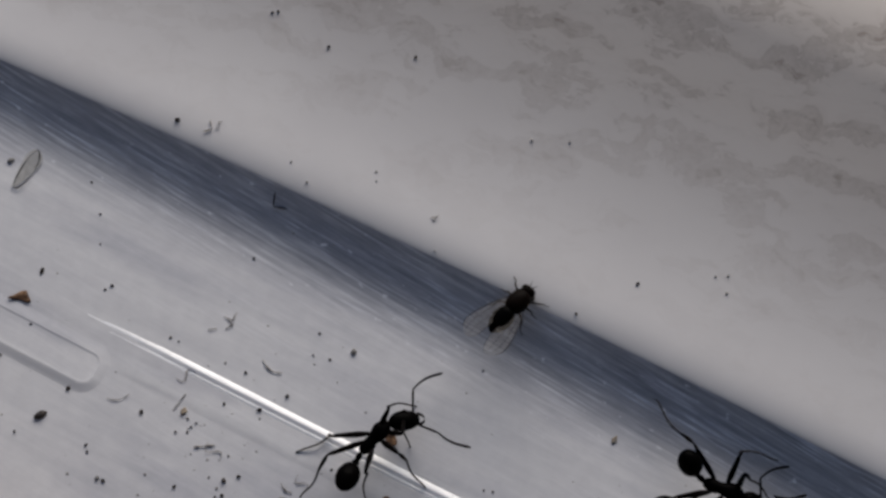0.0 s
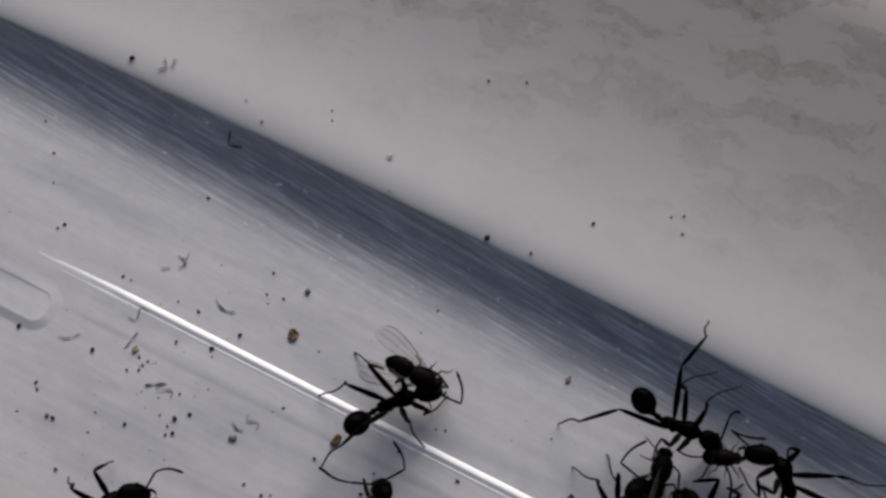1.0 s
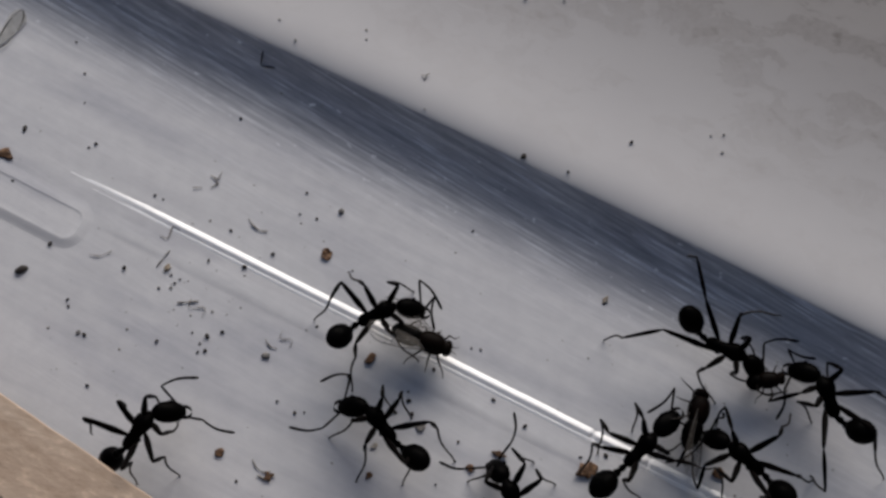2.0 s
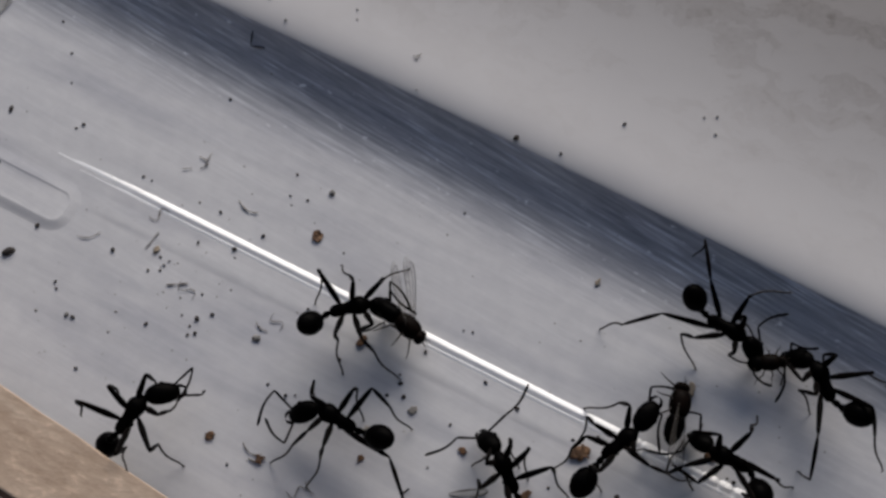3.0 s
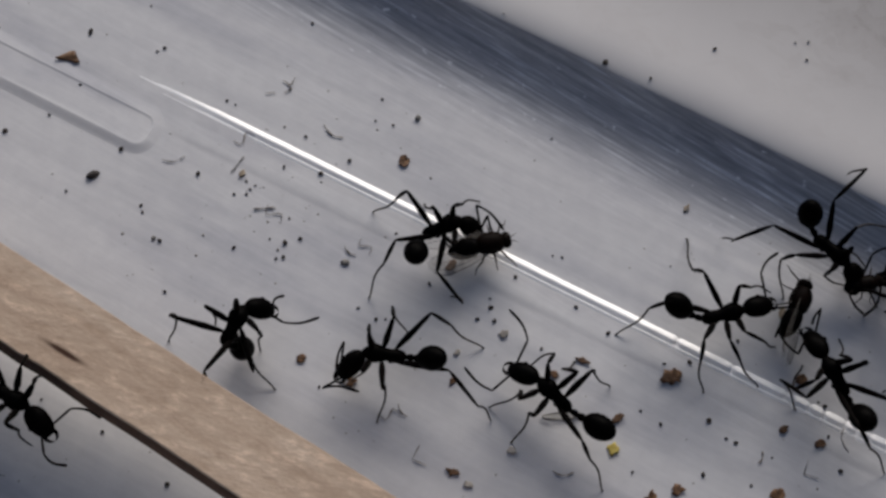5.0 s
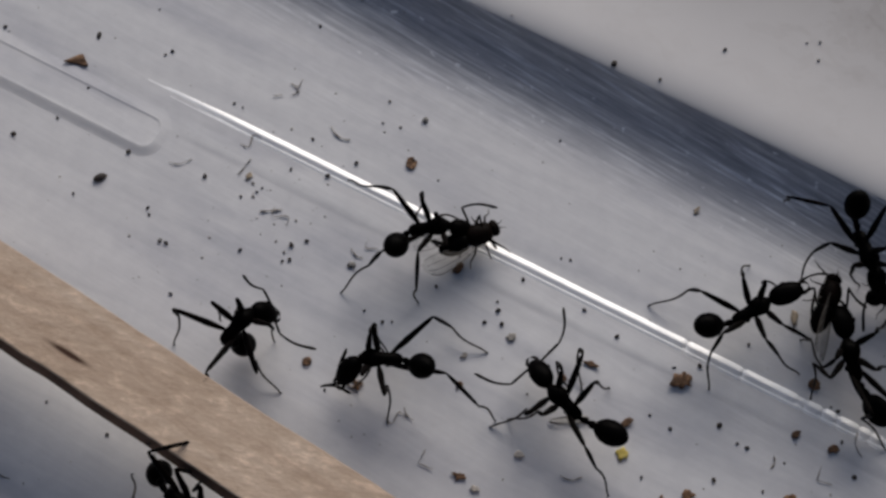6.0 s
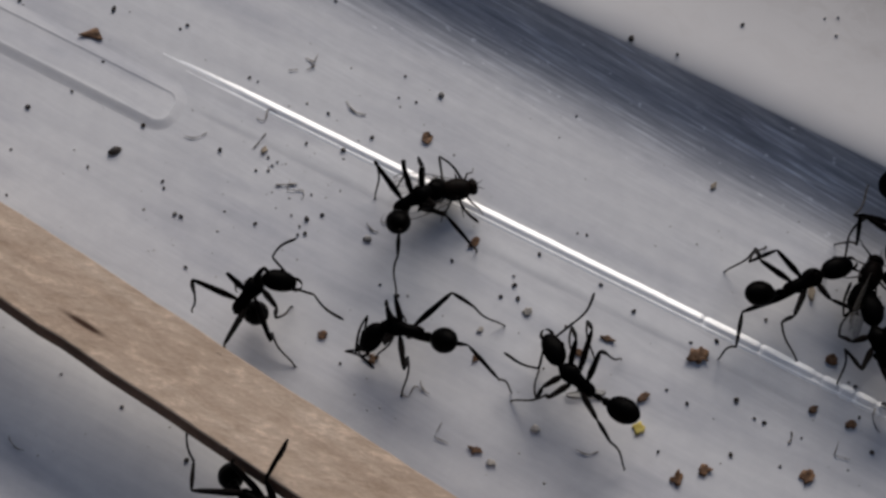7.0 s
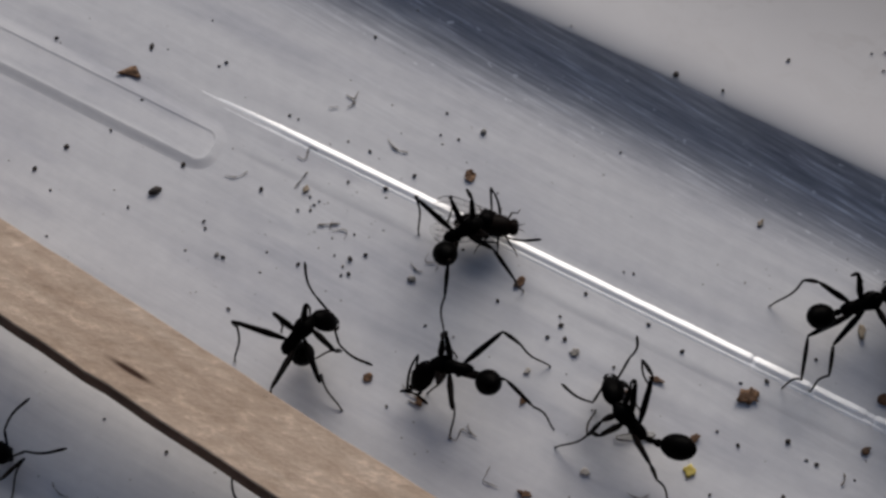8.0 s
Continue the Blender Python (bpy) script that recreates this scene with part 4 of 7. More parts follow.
    stance(ant_c, 4, (28.5, -5.88, 2.25, 109.7), (44, -44, 15, -34),
           ((26.54, -6.21, 3.89, 26.75, -5.62, 0.03), (26.93, -7.24, 4.36, 28.22, -7.32, 0.03), (26.95, -9.13, 4.18, 26.53, -10.73, 0.03), (28.62, -4.89, 4.55, 29.67, -5.83, 0.09), (30.58, -5.97, 4.35, 34.3, -6.18, 0.79), (30.06, -8.27, 4.85, 32.14, -12.1, 0.03)),
           ((26.25, -5.2, 2.05, 26.06, -5.78, 1.4), (26.8, -3.69, 2.05, 29.2, -3.89, 1.4)))
    stance(ant_c, 4.5, (28.76, -5.2, 2.25, 110.5), (44, -44, 10, -30),
           ((26.75, -5.55, 3.85, 26.97, -4.96, 0.03), (27.13, -6.57, 4.33, 28.45, -6.67, 0.03), (27.17, -8.48, 4.11, 26.7, -10.87, 0.03), (28.79, -4.22, 4.55, 29.83, -5.19, 0.25), (30.76, -5.31, 4.41, 34.36, -5.58, 1.12), (30.25, -7.6, 4.85, 32.42, -11.46, 0.03)),
           ((26.45, -4.54, 2.05, 26.25, -5.12, 1.4), (26.98, -3.03, 2.05, 29.25, -3.02, 1.4)))
    stance(ant_c, 6, (28.85, -5.87, 2.25, 107), (32, -48, 15, -34),
           ((26.85, -6.26, 3.78, 27.31, -5.72, 0.03), (27.21, -7.27, 4.28, 28.57, -7.4, 0.03), (27.23, -9.15, 4.1, 26.83, -11.55, 0.03), (28.84, -4.9, 4.55, 30.01, -5.74, 0.14), (30.68, -6.06, 4.52, 34.54, -6.25, 0.82), (30.27, -8.33, 4.85, 32.47, -12.14, 0.03)),
           ((26.78, -5.11, 2.05, 26.59, -5.68, 1.4), (27.3, -3.61, 2.05, 29.37, -3.61, 1.4)))
    stance(ant_d, 0, (17.11, -7.41, 2.25, 44.59), (-8, -16, -5, -14),
           ((17.29, -5.05, 4.02, 17.09, -3.74, 0.03), (15.8, -5.85, 4.47, 14.75, -4.64, 0.03), (14.37, -7.39, 4.85, 12.97, -7.25, 0.03), (19.45, -7.26, 4.04, 20.74, -7.45, 0.03), (18.6, -8.69, 4.52, 19.81, -9.77, 0.03), (17.01, -10.08, 4.85, 17.18, -11.52, 0.03)),
           ((17.78, -3.91, 2.05, 20.08, -2.39, 1.4), (20.13, -5.64, 2.05, 21.37, -5.96, 1.4)))
    stance(ant_d, 0.5, (16.8, -7.49, 2.25, 45.03), (-8, -20, -5, -14),
           ((17.14, -5.12, 4.03, 17.09, -3.74, 0.03), (15.61, -5.85, 4.48, 14.75, -4.64, 0.03), (14.09, -7.42, 4.85, 12.97, -7.25, 0.03), (19.15, -7.28, 4.04, 20.74, -7.45, 0.03), (18.38, -8.69, 4.51, 19.81, -9.77, 0.03), (16.89, -10.16, 4.85, 17.18, -11.52, 0.03)),
           ((17.42, -4.09, 2.05, 19.64, -2.55, 1.4), (19.95, -5.74, 2.05, 21.15, -6.05, 1.4)))
    stance(ant_d, 1, (17.07, -7.82, 2.25, 45.55), (-8, -16, -5, -14),
           ((17.29, -5.45, 4.03, 17.09, -3.74, 0.03), (15.89, -6.21, 4.5, 14.75, -4.64, 0.03), (14.39, -7.6, 4.85, 12.97, -7.25, 0.03), (19.42, -7.44, 4.04, 20.74, -7.45, 0.03), (18.69, -8.97, 4.5, 19.81, -9.77, 0.03), (17.04, -10.52, 4.85, 17.18, -11.52, 0.03)),
           ((17.6, -4.36, 2.05, 19.84, -2.71, 1.4), (20.35, -6.03, 2.05, 21.56, -6.32, 1.4)))
    stance(ant_d, 1.5, (16.74, -8.65, 2.25, 47.76), (-12, -8, -15, -14),
           ((16.41, -7.34, 4.42, 17.66, -7.53, 0.03), (14.35, -7.98, 3.95, 14.51, -8.53, 0.03), (13.71, -9.03, 4.79, 13.33, -9.88, 0.03), (18.57, -9.07, 4.18, 20.48, -7.61, 0.03), (18.47, -9.3, 4.6, 22.98, -9.17, 0.03), (15.79, -10.94, 4.85, 17.39, -11.64, 0.03)),
           ((19.1, -5.4, 2.05, 17.73, -5.39, 1.4), (19.69, -7.17, 2.05, 20.5, -8.17, 1.4)))
    stance(ant_d, 3, (15.39, -9.73, 2.25, 36.98), (16, 16, 15, -6),
           ((15.83, -7.66, 4.19, 13.56, -7.27, 0.03), (13.49, -8.8, 4.32, 12.9, -9.78, 0.03), (13.09, -9.71, 4.85, 11.46, -11.22, 0.03), (15.9, -10.53, 4.29, 17.38, -9.96, 0.03), (16.8, -11.4, 4.35, 20.46, -12.13, 0.03), (13.66, -11.76, 4.85, 14.25, -12.55, 0.03)),
           ((17.51, -6.64, 2.05, 18.75, -6.16, 1.4), (17.98, -7.73, 2.05, 17.98, -9.79, 1.4)))
    stance(ant_d, 3.5, (13.79, -9.16, 2.25, 15.7), (-12, 12, -15, -8),
           ((13.15, -7.87, 4.01, 14.02, -8.33, 0.03), (12.12, -7.1, 3.76, 9.86, -4.85, 0.03), (10.11, -9.94, 3.84, 8.4, -11.26, 0.03), (15.11, -11.74, 2.25, 17.27, -11.56, 0.03), (14.07, -10.95, 4.58, 15.46, -14.3, 0.03), (13.72, -11.54, 4.85, 15.02, -12.7, 0.03)),
           ((16.92, -6.73, 2.05, 19.35, -5.46, 1.4), (15.81, -10.7, 2.05, 17.17, -11.12, 1.4)))
    stance(ant_d, 4, (14.51, -7.96, 2.25, -20.05), (-8, -40, -35, -24),
           ((15.8, -7.64, 4.5, 17.18, -8.15, 0.03), (14.14, -5, 3.12, 15.03, -0.36, 0.03), (11.19, -6.82, 4.18, 8.4, -8.37, 0.03), (14.53, -10.26, 3.77, 15.75, -11.81, 0.03), (14.26, -10.35, 4.18, 14.08, -12.46, 0.03), (12.35, -9.56, 4.85, 11.75, -12.28, 0.03)),
           ((15.16, -6.12, 2.05, 16.25, -5.59, 1.4), (15.62, -9.76, 2.05, 14.88, -9.83, 1.4)))
    stance(ant_d, 4.5, (15.61, -6.58, 2.25, 4.3), (8, -20, -50, -18),
           ((16.25, -5.18, 4.33, 20.31, -4.49, 0.03), (14.17, -3.84, 2.86, 12.89, 0.07, 0.03), (11.75, -6.31, 3.71, 8.9, -8.44, 0.03), (16.1, -8.18, 4.14, 19.5, -8.58, 0.03), (15.14, -8.58, 4.4, 17.8, -11.78, 0.03), (13.98, -8.69, 4.85, 15.11, -11.36, 0.03)),
           ((17.86, -4.39, 2.05, 18.47, -1.91, 1.4), (19.21, -6.61, 2.05, 19.71, -7.2, 1.4)))
    stance(ant_d, 6, (17.34, -5.95, 2.25, 31.43), (-12, 28, -20, -18),
           ((17.75, -4.65, 4.48, 19.87, -3.73, 0.03), (16.35, -4.34, 4.55, 17.94, -2.23, 0.03), (13.78, -5.14, 4.12, 11.34, -5.22, 0.03), (18.68, -7.24, 4.04, 21.1, -7.44, 0.03), (17.53, -8.18, 4.2, 20.71, -9.84, 0.03), (14.86, -7.92, 4.64, 14.69, -10.6, 0.03)),
           ((21.18, -3.63, 2.05, 22.67, -3.44, 1.4), (21.47, -4.38, 2.05, 21.95, -5.33, 1.4)))
    stance(ant_d, 6.5, (18.74, -5.63, 2.25, 21.79), (0, 12, -5, -20),
           ((18.99, -5.46, 4.48, 20.94, -4.61, 0.03), (17.08, -4.14, 4.21, 17.98, -2.32, 0.03), (14.77, -4.97, 3.49, 11.26, -5.14, 0.03), (20.23, -7.27, 3.84, 23.36, -6.94, 0.03), (18.11, -8.15, 3.74, 19.37, -10.41, 0.03), (15.31, -7.72, 3.38, 14.14, -10.49, 0.03)),
           ((22.08, -2.91, 2.05, 24.68, 0.98, 1.4), (22.44, -4.77, 2.05, 23.3, -5.72, 1.4)))
    stance(ant_d, 7, (19.51, -5.72, 2.25, 25.4), (-4, 4, -15, -18),
           ((19.67, -5.52, 4.46, 21.69, -4.72, 0.03), (17.53, -4.1, 3.87, 17.87, -2.63, 0.03), (16.24, -4.92, 4.49, 15.26, -4.58, 0.03), (20.51, -7.26, 3.97, 23.34, -7.36, 0.03), (18.38, -8.2, 3.39, 19.21, -10.35, 0.03), (15.7, -7.53, 1.61, 14.36, -10.1, 0.03)),
           ((22.63, -3.02, 2.05, 24.92, -0.5, 1.4), (23.16, -4.91, 2.05, 24.01, -5.84, 1.4)))
    stance(ant_d, 7.5, (19.43, -4.89, 2.25, 25.23), (-8, 0, -5, -18),
           ((19.71, -4.59, 4.5, 21.89, -3.71, 0.03), (18.96, -3.54, 4.79, 21.51, -1.9, 0.04), (16.4, -4.15, 4.73, 15.03, -4.43, 0.03), (20.87, -6.84, 3.45, 23.17, -7.1, 0.03), (17.86, -7.42, 1.46, 16.99, -9.53, 0.03), (16.23, -7.5, 3.14, 15.67, -9.39, 0.03)),
           ((22.53, -2.59, 2.05, 24.45, -0.47, 1.4), (23.08, -4.08, 2.05, 23.94, -5.02, 1.4)))
    stance(ant_d, 8, (20.08, -4.57, 2.25, 18.89), (0, -8, 0, -20),
           ((20.33, -4.46, 4.47, 22.59, -3.67, 0.03), (19.17, -3.29, 4.69, 21.09, -2.34, 0.03), (16.79, -3.76, 4.47, 15.05, -4.29, 0.03), (21.32, -6.69, 3.41, 23.7, -6.66, 0.03), (18.33, -6.99, 1.42, 16.93, -9.59, 0.03), (16.4, -6.7, 2.6, 15.35, -9.34, 0.03)),
           ((23.04, -2.36, 2.05, 25, -0.26, 1.4), (23.59, -3.83, 2.05, 24.44, -4.77, 1.4)))
    stance(ant_e, 0, (23.53, -8.18, 2.25, 124.5), (36, -48, 10, -42),
           ((21.22, -7.58, 4.01, 19.86, -7.52, 0.03), (21.68, -9.13, 4.43, 20.34, -9.98, 0.03), (22.9, -10.8, 4.85, 22.59, -12.2, 0.03), (23.77, -5.82, 4.03, 24.14, -4.57, 0.03), (24.92, -6.89, 4.56, 26.27, -5.9, 0.03), (25.95, -8.69, 4.85, 27.53, -8.79, 0.03)),
           ((20.48, -8.27, 2.55, 18.59, -8.24, 0.8), (21.56, -5.26, 2.55, 20.06, -4.08, 0.8)))
    stance(ant_e, 0.5, (23.17, -8.09, 2.25, 124.7), (32, -48, 10, -44),
           ((20.86, -7.54, 4.02, 19.86, -7.52, 0.03), (21.41, -9.17, 4.44, 20.34, -9.98, 0.03), (22.75, -10.77, 4.85, 22.59, -12.2, 0.03), (23.59, -5.81, 4.04, 24.14, -4.57, 0.03), (24.64, -6.93, 4.57, 26.27, -5.9, 0.03), (25.62, -8.63, 4.85, 27.53, -8.79, 0.03)),
           ((20.08, -8.02, 2.55, 18.18, -7.86, 0.8), (21.36, -5.07, 2.55, 19.92, -3.81, 0.8)))
    stance(ant_e, 1, (23.45, -8.23, 2.25, 125), (32, -44, 20, -44),
           ((21.14, -7.61, 4.02, 19.86, -7.52, 0.03), (21.6, -9.2, 4.43, 20.34, -9.98, 0.03), (22.88, -10.88, 4.85, 22.59, -12.2, 0.03), (23.71, -5.88, 4.03, 24.14, -4.57, 0.03), (24.84, -6.95, 4.56, 26.27, -5.9, 0.03), (25.91, -8.7, 4.85, 27.53, -8.79, 0.03)),
           ((20.28, -8.13, 2.55, 18.37, -7.98, 0.8), (21.53, -5.16, 2.55, 20.09, -3.91, 0.8)))
    stance(ant_e, 1.5, (23.25, -9, 2.25, 129.3), (32, -44, 0, -30),
           ((20.51, -9.57, 3.28, 19.9, -8.72, 0.03), (22.24, -10.67, 4.46, 22.57, -11.65, 0.03), (23.8, -11.83, 4.85, 25.42, -12.73, 0.03), (21.89, -7.51, 4.23, 21.7, -6.49, 0.03), (25.17, -8.06, 4.34, 27.73, -5.74, 0.03), (25.36, -10.23, 4.85, 28.31, -10.03, 0.03)),
           ((20.16, -8.26, 2.05, 19.34, -8.9, 1.4), (21.38, -6.81, 2.05, 22.7, -6.16, 1.4)))
    stance(ant_e, 3, (22.25, -10.73, 2.25, 154.4), (-40, -44, -65, -28),
           ((19.13, -11.25, 3.12, 19.75, -9.24, 0.03), (19.83, -12.33, 3.58, 20.38, -12.28, 0.03), (22.89, -13.43, 4.85, 23.91, -14.27, 0.03), (21.24, -9.51, 4.46, 21.29, -8.32, 0.03), (23.07, -9.4, 4.71, 24.97, -7.77, 0.03), (24.24, -12.24, 4.85, 26.7, -12.43, 0.03)),
           ((19.25, -10.24, 2.05, 18.49, -10.15, 1.4), (20.65, -8.28, 2.05, 19.91, -7.81, 1.4)))
    stance(ant_e, 3.5, (20.15, -12.68, 2.25, 169.6), (-36, -12, -50, -26),
           ((17.63, -13.71, 3.77, 18.02, -12.71, 0.03), (18.78, -14.3, 4.43, 19.34, -14.2, 0.03), (20.26, -15.64, 4.66, 22.67, -15.68, 0.03), (19.47, -12.1, 4.55, 20.02, -11.27, 0.03), (21.62, -10.22, 3.43, 24.42, -5.62, 0.03), (23.51, -14.34, 3.6, 28.97, -12.29, 0.03)),
           ((16.96, -11.93, 2.05, 15.48, -12.54, 1.4), (18.13, -10.52, 2.05, 18.02, -9.33, 1.4)))
    stance(ant_e, 4, (21.85, -12.13, 2.25, 152.7), (-36, -24, -35, -44),
           ((19.88, -13.06, 4.07, 20.11, -13.53, 0.03), (19.69, -13.56, 4, 19.98, -13.82, 0.03), (21.5, -14.68, 4.85, 26.85, -17.03, 0.03), (20.98, -10.98, 4.49, 21.3, -9.55, 0.03), (24.16, -10.7, 3.6, 24.67, -9.48, 0.03), (24.29, -13.28, 4.85, 28.56, -11.02, 0.03)),
           ((19.6, -10.83, 2.05, 18.62, -12.14, 1.4), (21.67, -9.58, 2.05, 22.41, -7.64, 1.4)))
    stance(ant_e, 4.5, (22.87, -11.04, 2.25, 124.3), (-8, -28, -30, -44),
           ((20.88, -11.61, 3.94, 21.67, -10.23, 0.03), (20.28, -12.55, 3.36, 20.96, -12.49, 0.03), (23.32, -14.38, 4.49, 26.8, -17.06, 0.03), (22.88, -10.66, 4.49, 23.3, -8.38, 0.03), (24.06, -9.83, 4.68, 25.39, -9.41, 0.03), (25.38, -12.1, 4.85, 28.91, -11.15, 0.03)),
           ((20.6, -9.34, 2.05, 19.56, -9.04, 1.4), (21.61, -7.88, 2.05, 21.51, -7.2, 1.4)))
    stance(ant_e, 6, (23.36, -9.06, 2.25, 100.6), (-8, 4, 20, -4),
           ((21.76, -9.34, 4.02, 21.48, -7.25, 0.03), (21.34, -10.54, 3.92, 21.42, -11.15, 0.03), (23.64, -12.75, 3.97, 25.81, -14.3, 0.03), (24.19, -7.83, 4.44, 26.72, -6.1, 0.03), (23.85, -10.17, 4.69, 27.15, -8.71, 0.03), (25.18, -12.26, 4.09, 27.98, -10.9, 0.03)),
           ((22.37, -6.23, 2.05, 21.59, -5.33, 1.4), (23.55, -5.12, 2.05, 24.19, -4.58, 1.4)))
    stance(ant_e, 6.5, (23.56, -9.45, 2.25, 103.6), (-20, -16, 25, -4),
           ((21.15, -9.16, 3.64, 22.46, -6.12, 0.03), (21.88, -11.29, 3.9, 21.95, -11.66, 0.03), (24.52, -13.44, 3, 26.1, -14.48, 0.03), (24.07, -8.23, 4.5, 26.62, -6.47, 0.03), (24.04, -10.56, 4.68, 27.41, -9.07, 0.03), (25.38, -12.64, 4.08, 28.24, -11.25, 0.03)),
           ((22.6, -6.81, 2.05, 22.21, -5.73, 1.4), (23.75, -6.07, 2.05, 24.4, -5.34, 1.4)))
    stance(ant_e, 7, (23.92, -9.88, 2.25, 101.4), (-12, 4, 25, -2),
           ((21.67, -9.84, 3.69, 22.94, -6.99, 0.03), (22.03, -11.59, 3.84, 21.95, -11.78, 0.03), (24.84, -13.9, 2.87, 26.4, -14.95, 0.03), (24.33, -8.74, 4.52, 26.95, -6.95, 0.03), (24.3, -11.04, 4.67, 27.74, -9.55, 0.03), (25.63, -13.13, 4.08, 28.55, -11.73, 0.03)),
           ((22.94, -7.12, 2.05, 22.53, -6.22, 1.4), (24.11, -6.01, 2.05, 24.77, -5.45, 1.4)))
    stance(ant_f, 0, (-20.7, -10.28, 3.5, 57.81), (-64, -24, -45, 44),
           ((-21.03, -7.94, 5.28, -21.52, -6.69, 0.03), (-22.1, -9.05, 5.83, -23.59, -8.11, 0.03), (-23.03, -10.86, 6.1, -24.73, -11.05, 0.03), (-18.42, -9.59, 5.26, -17.12, -9.46, 0.03), (-18.8, -11.15, 5.68, -17.5, -11.94, 0.03), (-19.94, -12.85, 6.1, -19.66, -14.25, 0.03)),
           ((-17.51, -8.2, 3.8, -15.66, -7.8, 1), (-17.86, -11.39, 3.8, -16.13, -12.18, 1)))
    stance(ant_f, 0.5, (-16.5, -7.13, 3.5, 57.99), (-40, -40, -45, 40),
           ((-17.84, -6.39, 5.29, -21.52, -6.69, 0.03), (-17.9, -5.93, 5.84, -19.4, -4.97, 0.03), (-18.85, -7.76, 6.1, -20.53, -7.91, 0.03), (-16.41, -8, 5.27, -17.12, -9.46, 0.03), (-16.49, -8.8, 5.75, -17.5, -11.94, 0.03), (-15.74, -9.73, 6.1, -15.45, -11.1, 0.03)),
           ((-15.54, -3.31, 3.3, -15.93, -1, 2.65), (-11.37, -6.21, 3.3, -10.02, -6.88, 2.65)))
    stance(ant_f, 1, (-15.56, -7.56, 3.5, 58.41), (-60, -24, -45, 40),
           ((-15.91, -5.23, 5.29, -16.41, -3.99, 0.03), (-17.01, -6.43, 5.84, -19.4, -4.97, 0.03), (-17.94, -7.95, 6.1, -20.53, -7.91, 0.03), (-15.86, -8.15, 5.29, -17.12, -9.46, 0.03), (-15.86, -9.11, 5.76, -17.5, -11.94, 0.03), (-15.33, -10.27, 6.1, -15.45, -11.1, 0.03)),
           ((-12.48, -5.25, 3.8, -10.66, -4.7, 1), (-12.57, -8.45, 3.8, -10.79, -9.1, 1)))
    stance(ant_f, 1.5, (-15.6, -7.96, 3.5, 56.46), (-52, -28, -45, 44),
           ((-14.93, -6.48, 5.69, -14.88, -5.57, 0.03), (-16.24, -6.57, 6.01, -17.22, -6.48, 0.03), (-18.09, -7.72, 6.1, -19.37, -7.97, 0.03), (-13.74, -8.62, 5.2, -14.01, -6.97, 0.03), (-14.14, -9.99, 5.21, -14.13, -10.18, 0.03), (-15.62, -10.63, 6.1, -14.8, -11.54, 5.5)),
           ((-14.84, -5.29, 3.3, -13.21, -3.81, 2.65), (-11.96, -7.4, 3.3, -10.42, -8.13, 2.65)))
    stance(ant_f, 3, (-15.28, -8.08, 3.5, 56.14), (-44, 0, -35, 56),
           ((-14.1, -5.84, 5.18, -14.39, -6.22, 0.03), (-16.16, -6.73, 5.97, -16.7, -6.67, 0.03), (-17.77, -7.72, 6.1, -19.38, -7.86, 0.03), (-13.14, -8.39, 5.21, -13, -6.41, 0.03), (-13.64, -10.52, 4.53, -12.67, -10.94, 0.03), (-15.26, -10.88, 6.1, -14.81, -11.82, 5.5)),
           ((-12.38, -5.75, 3.3, -12.15, -5.98, 2.65), (-11.94, -6.83, 3.3, -11.09, -6.64, 2.65)))
    stance(ant_f, 3.5, (-15.54, -7.97, 3.5, 63.73), (-76, -4, -30, 72),
           ((-15.07, -6.07, 5.57, -15.14, -5.74, 0.03), (-16.48, -7.02, 6.08, -16.78, -7.18, 0.03), (-18.04, -7.9, 6.1, -19.49, -7.96, 0.03), (-13.49, -8.73, 4.88, -12.42, -7.78, 0.03), (-13.98, -10.72, 3.1, -12.72, -11.02, 0.03), (-15.29, -10.91, 6.1, -15.66, -12.08, 5.5)),
           ((-14, -5.71, 3.3, -13.64, -4.88, 2.65), (-11.98, -6.8, 3.3, -11.63, -5.37, 2.65)))
    stance(ant_f, 4, (-15.13, -8.06, 3.5, 58.71), (-48, -12, 120, 70),
           ((-14.55, -6.1, 5.53, -15.84, -6.27, 0.03), (-16.45, -7, 5.92, -16.72, -7.32, 0.03), (-18.59, -7.54, 5.4, -19.44, -7.92, 0.03), (-13.35, -8.81, 5.16, -13, -9.33, 0.03), (-13.77, -10.92, 3.25, -12.79, -11.13, 0.03), (-16.02, -10.88, 6.1, -16.28, -11.34, 5.5)),
           ((-12.13, -6.97, 3.3, -11.74, -6.45, 2.65), (-11.95, -7.15, 3.3, -11.5, -7.55, 2.65)))
    stance(ant_f, 4.5, (-14.8, -7.49, 3.5, 69.78), (-68, -28, 140, 70),
           ((-14.32, -6.34, 5.74, -15.09, -6.28, 0.03), (-16.29, -6.9, 5.96, -16.34, -7.05, 0.03), (-18.45, -7.45, 5.12, -19.53, -7.85, 0.03), (-13.23, -8.32, 5.05, -14.02, -8.65, 0.03), (-13.52, -10.31, 3.12, -12.75, -10.97, 0.03), (-16.04, -10.68, 5.55, -16.13, -11.35, 5.5)),
           ((-12.24, -6.49, 3.3, -11, -6.14, 2.65), (-11.94, -6.67, 3.3, -9.67, -6.1, 2.65)))
